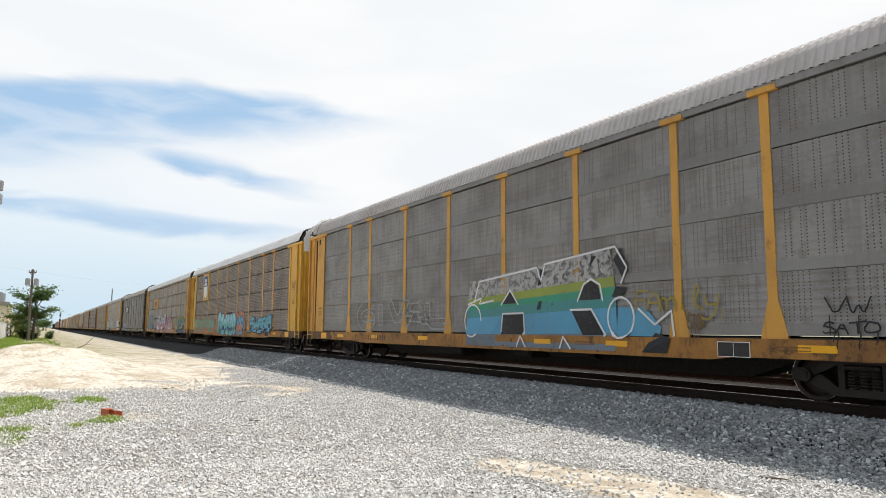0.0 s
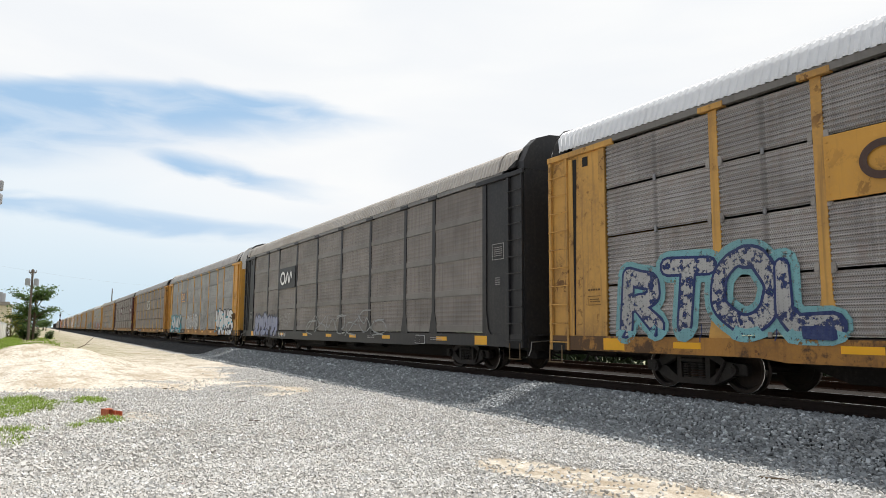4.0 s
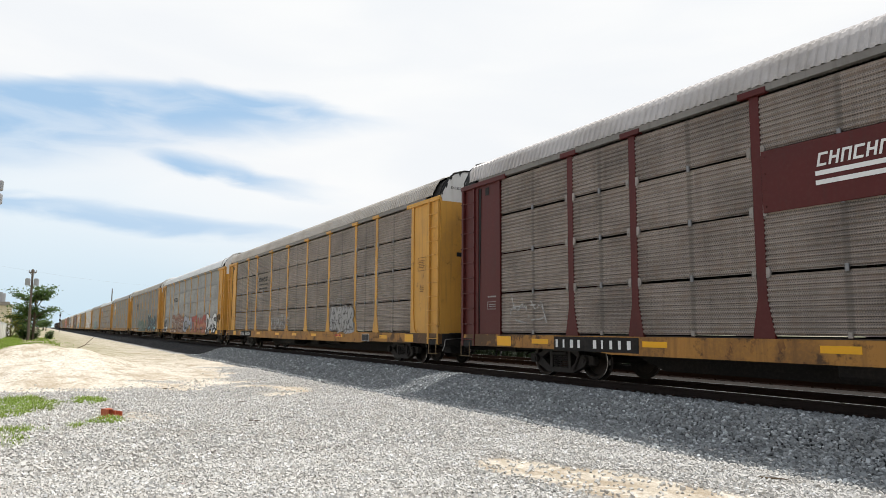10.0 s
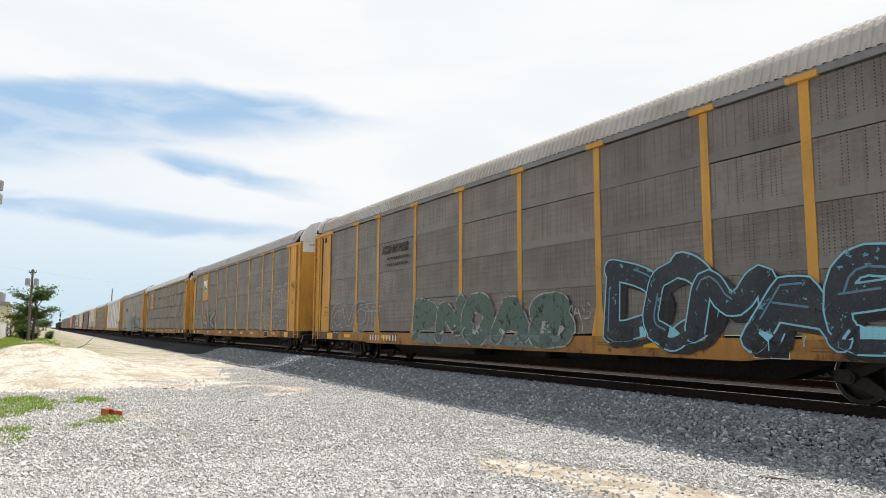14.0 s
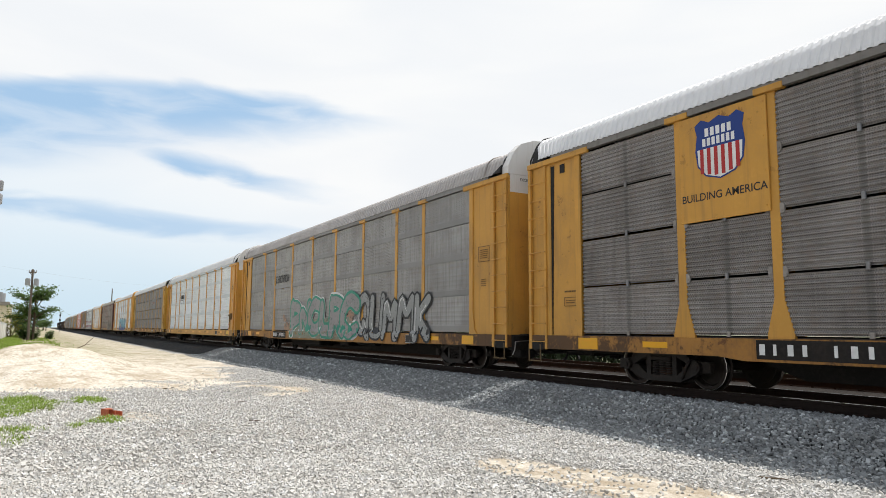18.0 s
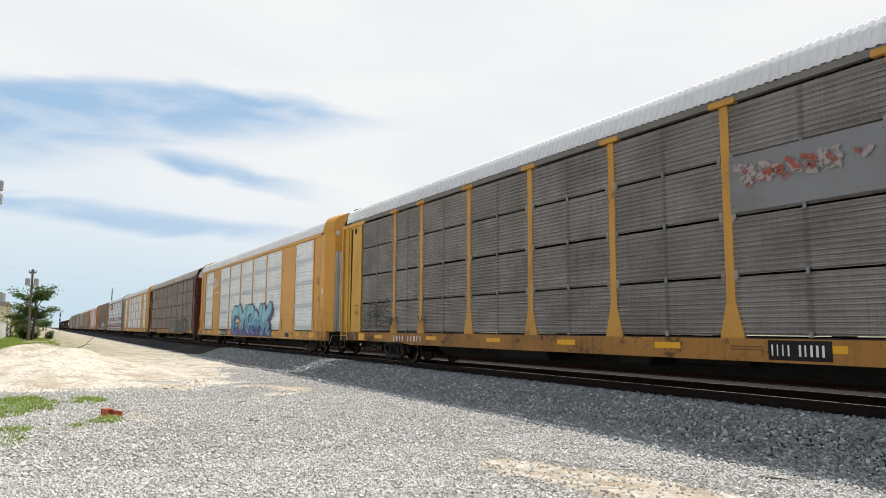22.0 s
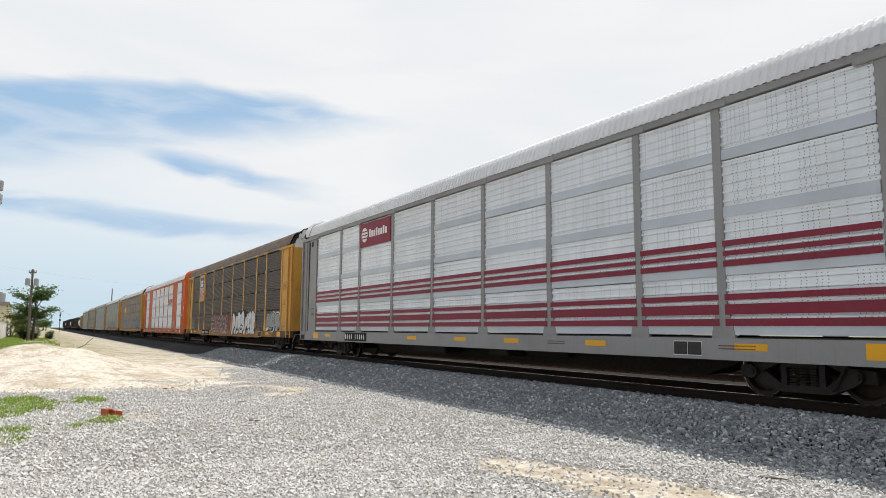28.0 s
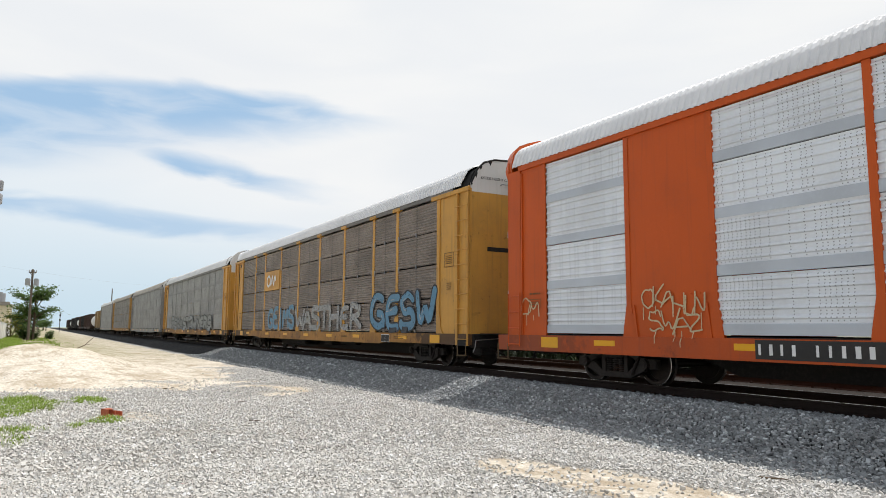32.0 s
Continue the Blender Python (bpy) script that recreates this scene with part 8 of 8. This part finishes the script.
def build_grass():
    r = np.random.RandomState(7)
    x, y = r.uniform(-19.5, -9.5, 130000), r.uniform(-13.5, -7.6, 130000)
    k = r.rand(130000) < 0.75 * grassy(x, y) ** 1.6 * (0.25 + 0.75 * step(waves(x, y, 0.22, 77), 0.3, 0.6))
    blades("grass", "short green grass in tufts on the gravel", (x[k], y[k], height(x[k], y[k])), "grass_blade", 8, 0.10, 0.0055, 1.5)
    x, y = r.uniform(-120, -26, 60000), r.uniform(-16.5, -8.5, 60000)
    k = r.rand(60000) < 0.9 * grassy(x, y) * (0.3 + 0.7 * step(-x, 40, 60))
    blades("grass", "rank green grass on the verge by the wall", (x[k], y[k], height(x[k], y[k])), "grass_blade", 9, 0.20, 0.03)
    # beyond the tracks
    x, y = r.uniform(-80, 12, 30000), r.uniform(6.6, 10.0, 30000)
    blades("grass", "grass along the far side of the tracks", (x, y, height(x, y)), "scrub", 10, 0.22, 0.022)
    n = 52000
    x, y = r.uniform(-120, 25, n), r.uniform(8.6, 12.0, n)
    top = 0.7 + 0.8 * waves(x, y, 2.6, 31)
    z = height(x, y) + r.rand(n) ** 0.7 * top
    blades("scrub", "low dark green scrub beyond the tracks", (x, y, z), "scrub", 11, 0.40, 0.07, 0.9, category="bushes")


# ---- the tracks ----
def build_tracks():
    for yc, which in ((0.0, "near"), (4.45, "far")):
        tr = thing("railway_track", "steel rails on dark wooden ties in ballast", "railway track", kind="structure")
        sec = [(-0.075, -0.172), (0.075, -0.172), (0.075, -0.158), (0.012, -0.135), (0.012, -0.045), (0.037, -0.035), (0.037, 0.0), (-0.037, 0.0), (-0.037, -0.035), (-0.012, -0.045), (-0.012, -0.135), (-0.075, -0.158)]
        for s in (-0.7545, 0.7545):
            b = Build().prism(sec, "x", -1500, 300, 0)
            b.box(-1500, 300, -0.022, 0.004, 0.0, 0.002, 1)
            part("rail", b.mesh("rail", ["rail_shaded" if yc == 0.0 and s < 0 else "rail_brown", "rail_head"]), tr, (0, yc + s, 0))
        tie = shared("tie", lambda: Build().box(-0.11, 0.11, -1.30, 1.30, -0.33, -0.172, cut=0.012).box(-0.10, 0.10, -0.86, -0.65, -0.172, -0.160).box(-0.10, 0.10, 0.65, 0.86, -0.172, -0.160).mesh("tie", "tie_wood"))
        for i in range(140):
            part("tie", tie, tr, (6 - 0.52 * i, yc + 0.0, 0.0), random.uniform(-0.6, 0.6))
        rest = Build()
        for i in range(140, 700):
            x = 6 - 0.52 * i
            rest.box(x - 0.11, x + 0.11, -1.3, 1.3, -0.33, -0.172)
        tagged(part("far_ties", rest.mesh("far_ties", "tie_wood"), tr, (0, yc, 0)), kind="stuff")
        clip = Build()
        for i in range(140):
            x = 6 - 0.52 * i
            for s in (-0.7545, 0.7545):
                for e in (-0.09, 0.09):
                    clip.box(x - 0.03, x + 0.03, s + e - 0.02, s + e + 0.02, -0.16, -0.13)
        tagged(part("rail_clips", clip.mesh("rail_clips", "rail_brown"), tr, (0, yc, 0)), kind="stuff")


# ---- things along the verge ----
def limb(b, a, c, r0, r1, n=7):
    b.rod(a, c, r0, n, 0, r1)


def build_tree(x, y, tall, wide, seed, label):
    rnd = random.Random(seed)
    z0 = float(height(x, y)) - 0.05
    tree = thing("tree", label, "tree", at=(x, y, z0))
    b = Build()
    tips = []
    top = Vector((0.2, 0.1, tall * 0.55))
    limb(b, (0, 0, 0), (0.08, 0.05, tall * 0.25), 0.20, 0.15)
    limb(b, (0.08, 0.05, tall * 0.25), top, 0.15, 0.10)
    for i in range(13):
        t = 2.4 * i + rnd.uniform(-0.3, 0.3)
        h = tall * rnd.uniform(0.22, 0.55)
        a = Vector((0.1, 0.05, h))
        reach = wide / 2 * rnd.uniform(0.5, 0.95)
        e = Vector((math.cos(t) * reach, math.sin(t) * reach, min(tall * 0.98, h + tall * rnd.uniform(0.1, 0.42))))
        m = (a + e) / 2 + Vector((0, 0, tall * 0.05))
        limb(b, a, m, 0.07, 0.045, 6)
        limb(b, m, e, 0.045, 0.015, 6)
        tips += [(m, 0.7), (e, 1.0), ((m + e) / 2, 0.8)]
        for _ in range(2):
            q = m + Vector((rnd.uniform(-1, 1), rnd.uniform(-1, 1), rnd.uniform(0.1, 0.8))) * wide * 0.12
            limb(b, m, q, 0.03, 0.01, 5)
            tips.append((q, 0.8))
    limb(b, top, (0.3, 0.0, tall * 0.9), 0.10, 0.03)
    tips.append((Vector((0.3, 0, tall * 0.92)), 0.9))
    part("trunk", b.mesh("trunk", "bark"), tree)
    v, f = [], []
    for p, s in tips:
        for _ in range(60):
            c = p + Vector((rnd.gauss(0, 0.50), rnd.gauss(0, 0.50), rnd.gauss(0, 0.17))) * s
            n = Vector((rnd.gauss(0, 0.6), rnd.gauss(0, 0.6), 1)).normalized()
            u = n.orthogonal().normalized()
            w = n.cross(u)
            t = rnd.uniform(0, 6.28)
            u, w = u * math.cos(t) + w * math.sin(t), w * math.cos(t) - u * math.sin(t)
            l = rnd.uniform(0.11, 0.24)
            k = len(v)
            v += [c - u * l, c + w * l * 0.45, c + u * l, c - w * l * 0.45 - n * 0.02]
            f.append((k, k + 1, k + 2, k + 3))
    me = bpy.data.meshes.new("crown")
    me.from_pydata([tuple(p) for p in v], [], f)
    me.materials.append(MATS["leaf"])
    part("crown", me, tree)


def build_verge():
    build_tree(-100.0, -12.5, 7.1, 6.4, 5, "young broad-leaved tree with a loose open crown")
    # utility pole with a transformer
    x, y = -96.0, -12.90
    z = float(height(x, y))
    p = thing("utility_pole", "wooden utility pole with crossarm and two transformers", "utility pole", at=(x, y, z))
    part("pole", Build().rod((0, 0, -0.3), (0, 0, 8.45), 0.16, 10, 0, 0.11).mesh("pole", "pole_wood"), p)
    part("crossarm", Build().box(-0.06, 0.06, -0.40, 0.40, 8.02, 8.13).rod((0, -0.3, 8.02), (0, 0.0, 7.7), 0.03, 6).rod((0, 0.3, 8.02), (0, 0.0, 7.7), 0.03, 6).mesh("crossarm", "pole_wood"), p)
    for s in (-0.37, -0.15, 0.15, 0.37):
        part("insulator", Build().rod((0, s, 8.13), (0, s, 8.35), 0.06, 8).mesh("insulator", "lamp_grey"), p)
    for s in (-0.44, 0.44):
        part("transformer", Build().rod((0.2, s, 6.5), (0.2, s, 7.25), 0.28, 14).rod((0.2, s, 7.25), (0.2, s, 7.35), 0.2, 12).mesh("transformer", "lamp_grey"), p)
    # overhead wire
    w = thing("overhead_wire", "thin dark overhead wires between distant poles", "wire")
    for dy, dz in ((-1.0, 0.0),):
        b = Build()
        a, c = Vector((x, y + dy, z + 8.35)), Vector((-205.0, 26.0 + dy, 12.8))
        q = [a.lerp(c, i / 14) - Vector((0, 0, 3.0 * (i / 14) * (1 - i / 14))) for i in range(15)]
        b.tube(q, 0.005, 0.005, 4)
        part("wire", b.mesh("wire", "lamp_grey"), w)
        b = Build()
        c = Vector((-60.0, -34.0 + dy, 10.0))
        q = [a.lerp(c, i / 10) - Vector((0, 0, 1.6 * (i / 10) * (1 - i / 10))) for i in range(11)]
        b.tube(q, 0.005, 0.005, 4)
        part("wire", b.mesh("wire", "lamp_grey"), w)
    # distant pole behind the train
    p = thing("utility_pole", "tall slender pole far beyond the train", "utility pole", at=(-250.0, 7.5, -0.55))
    part("pole", Build().rod((0, 0, -0.3), (0, 0, 14.2), 0.22, 8, 0, 0.15).mesh("pole", "pole_wood"), p)
    # railway signal
    s = thing("railway_signal", "dark two-headed signal on a mast beside the track", "signal", at=(-230.0, -7.25, float(height(-230.0, -7.25))))
    part("mast", Build().rod((0, 0, -0.2), (0, 0, 5.6), 0.08, 8).mesh("mast", "running_gear"), s)
    for h in (3.7, 5.0):
        part("signal_head", Build().box(-0.12, 0.15, -0.22, 0.22, h - 0.30, h + 0.30, cut=0.06).rod((0.15, 0, h + 0.1), (0.35, 0, h + 0.1), 0.1, 10).mesh("signal_head", "running_gear"), s)
    # floodlight at the edge of the yard
    x, y = -30.0, -13.80
    z = float(height(x, y))
    p = thing("floodlight_pole", "grey lamp pole with two stacked floodlights", "lamp pole", at=(x, y, z))
    part("pole", Build().rod((0, 0, -0.2), (0, 0, 6.8), 0.09, 10, 0, 0.07).rod((0, 0, 6.05), (0, 0.5, 6.05), 0.03, 6).rod((0, 0, 6.55), (0, 0.5, 6.55), 0.03, 6).mesh("pole", "lamp_grey"), p)
    for h in (6.05, 6.55):
        part("floodlight", Build().box(-0.14, 0.14, 0.42, 0.74, h - 0.20, h + 0.20, cut=0.05).mesh("floodlight", "lamp_grey"), p)
    # houses and wall
    def house(x, y, wx, wy, h, storeys, mat, label):
        z = float(height(x, y)) - 0.1
        ho = thing("house", label, "house", at=(x, y, z))
        part("wall", Build().box(-wx / 2, wx / 2, -wy / 2, wy / 2, 0, h).mesh("wall", mat), ho)
        part("roof", Build().box(-wx / 2 - 0.25, wx / 2 + 0.25, -wy / 2 - 0.25, wy / 2 + 0.25, h, h + 0.18).box(-wx / 2, wx / 2, -wy / 2, -wy / 2 + 0.15, h + 0.18, h + 0.5).box(wx / 2 - 0.15, wx / 2, -wy / 2, wy / 2, h + 0.18, h + 0.5).mesh("roof", "roof_concrete"), ho)
        for f in range(storeys):
            for j in range(3):
                u = -wy / 2 + wy * (j + 0.5) / 3
                wi = part("window", Build().box(0, 0.06, -0.5, 0.5, 0, 1.2).mesh("window", "white_paint"), ho, (wx / 2, u, 0.95 + 2.7 * f))
                part("pane", Build().box(0.06, 0.07, -0.44, 0.44, 0.06, 1.14).mesh("pane", "glass_dark"), wi)
        part("ledge", Build().box(wx / 2, wx / 2 + 0.7, -wy / 2, wy / 2, h * 0.5, h * 0.5 + 0.14).mesh("ledge", mat), ho)
        return ho
    house(-110.0, -18.9, 9.0, 7.2, 4.1, 1, "stucco", "low cream stucco house with a flat roof")
    house(-132.0, -21.6, 10.0, 7.0, 5.6, 2, "stucco", "two-storey tan stucco house with a flat roof")
    t = thing("water_tank", "grey water tank on a house roof", "water tank", at=(-109.0, -16.6, float(height(-110.0, -18.9)) + 4.2))
    part("tank", Build().rod((0, 0, 0.12), (0, 0, 1.5), 0.62, 16).rod((0, 0, 1.5), (0, 0, 1.65), 0.3, 12).mesh("tank", "lamp_grey"), t)
    part("stand", Build().box(-0.7, 0.7, -0.7, 0.7, 0, 0.12).mesh("stand", "roof_concrete"), t)
    wl = thing("garden_wall", "whitewashed block wall along the verge", "wall", kind="structure")
    for i in range(10):
        x = -62.0 - 5.0 * i
        z = float(height(x, -15.2))
        part("wall_panel", Build().box(-2.4, 2.4, -0.1, 0.1, -0.2, 1.65).mesh("wall_panel", "whitewash"), wl, (x, -15.0 - 0.008 * i * 5, z - 0.1), random.uniform(-0.5, 0.5))
        part("pier", Build().box(-0.16, 0.16, -0.16, 0.16, -0.2, 1.85, cut=0.02).mesh("pier", "whitewash"), wl, (x - 2.5, -15.0 - 0.008 * (i + 0.5) * 5, z - 0.1))
    # bushes round the tree's foot and before the house
    for k, (bx, by, bt) in enumerate(((-99.0, -13.3, 1.7), (-101.5, -12.4, 1.8), (-104.0, -13.8, 2.2), (-109.0, -10.6, 1.2))):
        build_bush(bx, by, bt, 80 + k)
    build_bush(-98.5, -14.75, 4.2, 91, "leaf_yellow", "yellowing shrub beside the house wall")
    # far trees at the end of the line
    rnd = random.Random(4)
    for i in range(7):
        build_far_tree(-330 - 30 * i, -9.5 - 3.0 * rnd.random() - 0.6 * i, rnd.uniform(4.5, 7.0), 40 + i)
    for i in range(5):
        build_far_tree(-170 - 22 * i, -14.5 - 3 * rnd.random(), rnd.uniform(2.6, 4.2), 60 + i)


def build_far_tree(x, y, tall, seed):
    rnd = random.Random(seed)
    tree = thing("tree", "distant dark green tree by the line", "tree", at=(x, y, float(height(x, y)) - 0.1))
    part("trunk", Build().rod((0, 0, 0), (0.1, 0, tall * 0.6), 0.2, 7, 0, 0.1).mesh("trunk", "bark"), tree)
    v, f = [], []
    for _ in range(26):
        p = Vector((rnd.gauss(0, tall * 0.2), rnd.gauss(0, tall * 0.2), tall * rnd.uniform(0.35, 0.95)))
        for _ in range(30):
            c = p + Vector((rnd.gauss(0, 0.45), rnd.gauss(0, 0.45), rnd.gauss(0, 0.3)))
            a, b, l = rnd.uniform(0, 6.28), rnd.uniform(-0.6, 0.6), rnd.uniform(0.2, 0.38)
            u, w = Vector((math.cos(a), math.sin(a), b)) * l, Vector((-math.sin(a), math.cos(a), rnd.uniform(-0.5, 0.5))) * l * 0.5
            k = len(v)
            v += [c - u, c + w, c + u, c - w]
            f.append((k, k + 1, k + 2, k + 3))
    me = bpy.data.meshes.new("crown")
    me.from_pydata([tuple(p) for p in v], [], f)
    me.materials.append(MATS["leaf"])
    part("crown", me, tree)


def build_bush(x, y, tall, seed, leaf="leaf", label="dense dark green bush on the verge"):
    rnd = random.Random(seed)
    bush = thing("bush", label, "bush", at=(x, y, float(height(x, y)) - 0.05))
    b, v, f = Build(), [], []
    for i in range(9):
        t = 2.4 * i
        e = Vector((math.cos(t) * tall * rnd.uniform(0.15, 0.4), math.sin(t) * tall * rnd.uniform(0.15, 0.4), tall * rnd.uniform(0.35, 0.9)))
        b.rod((0, 0, 0), e, 0.03, 5, 0, 0.01)
        for s in (0.45, 0.7, 1.0):
            for _ in range(26):
                c = e * s + Vector((rnd.gauss(0, 0.2), rnd.gauss(0, 0.2), rnd.gauss(0, 0.16))) * tall * 0.5
                c.z = max(0.1, c.z)
                a, l = rnd.uniform(0, 6.28), rnd.uniform(0.09, 0.18)
                u, w = Vector((math.cos(a), math.sin(a), rnd.uniform(-0.6, 0.6))) * l, Vector((-math.sin(a), math.cos(a), rnd.uniform(-0.5, 0.5))) * l * 0.5
                k = len(v)
                v += [c - u, c + w, c + u, c - w]
                f.append((k, k + 1, k + 2, k + 3))
    part("stems", b.mesh("stems", "bark"), bush)
    me = bpy.data.meshes.new("foliage")
    me.from_pydata([tuple(p) for p in v], [], f)
    me.materials.append(MATS[leaf])
    part("foliage", me, bush)


def build_litter():
    z = float(height(-14.3, -10.27))
    b = thing("broken_block", "broken hollow terracotta block lying on the gravel", "brick", at=(-14.3, -10.27, z + 0.01))
    me = Build()
    for s in (0.0, 0.13, 0.26):
        me.box(-0.13, 0.13, -0.15 + s, -0.135 + s, 0.0, 0.135 - 0.2 * s)
    me.box(-0.13, 0.13, -0.15, 0.125, 0.0, 0.015).box(-0.13, 0.04, -0.15, 0.0, 0.12, 0.135)
    part("block", me.mesh("block", "terracotta"), b, (0, 0, 0.0), 22)
    part("shard", Build().box(-0.08, 0.08, -0.03, 0.03, 0, 0.025, cut=0.006).mesh("shard", "terracotta"), b, (0.28, -0.2, -0.005), 70)
    thing("brick_fragment", "small orange brick fragment among the gravel", "brick", data=Build().box(-0.028, 0.028, -0.02, 0.02, -0.01, 0.016, cut=0.008).mesh("brick_fragment", "terracotta"), at=(-7.91, -10.1, float(height(-7.91, -10.1))))
    q = [(0, 0, 0), (0.1, 0.35, 0.25), (0.05, 0.7, 0.42), (0.2, 1.05, 0.80)]
    st = Build().tube(q, 0.03, 0.012).tube([(0.05, 0.7, 0.42), (0.3, 1.0, 0.5)], 0.014, 0.006)
    thing("dry_branch", "dry branch stuck slanting in the sand", "branch", data=st.mesh("dry_branch", "dry_twig"), at=(-38.0, -10.35, float(height(-38.0, -10.35)) - 0.03))
    rnd = random.Random(12)
    for x, y, l, t in ((-5.2, -4.4, 0.32, 20), (-15.6, -7.8, 0.3, 100), (-12.6, -8.2, 0.25, 40), (-13.5, -11.3, 0.2, 10), (-20.0, -8.6, 0.35, 120)):
        b = Build()
        q = [Vector((l * i / 6, rnd.uniform(-0.07, 0.07) * l, 0.02 + rnd.uniform(0.0, 0.04) * l * i / 3)) for i in range(7)]
        b.tube(q, 0.016, 0.005)
        ob = thing("dry_stick", "dry broken stick lying on the ground", "stick", data=b.mesh("dry_stick", "dry_twig"))
        ob.matrix_basis = pose(x, y, float(height(x, y)), 0, 0, t)


# ---- putting it together ----
build_ground()
build_stones()
build_grass()
build_tracks()
build_verge()
build_litter()
build_train()
build_freight()


def motions():
    """The train goes by at a steady pace, and its wheels roll."""
    for car, x in CARS:
        walk(car, [(t, pose(x + SPEED * t, 0, 0)) for t in (0.0, 8.0, 16.0, 24.0, 32.0)])
    turn = math.degrees(SPEED / 0.42)
    for i, u in enumerate((-0.865, 0.865)):
        lead = WHEELS[0][i]
        walk(lead, [(j / FPS, pose(u, 0, 0.42, 0, turn * j / FPS, 0)) for j in range(32 * FPS + 1)])
        for pair in WHEELS[1:]:
            w = pair[i]
            w.rotation_mode = "QUATERNION"
            w.animation_data_create()
            w.animation_data.action = lead.animation_data.action
            w.animation_data.action_slot = lead.animation_data.action_slot


motions()
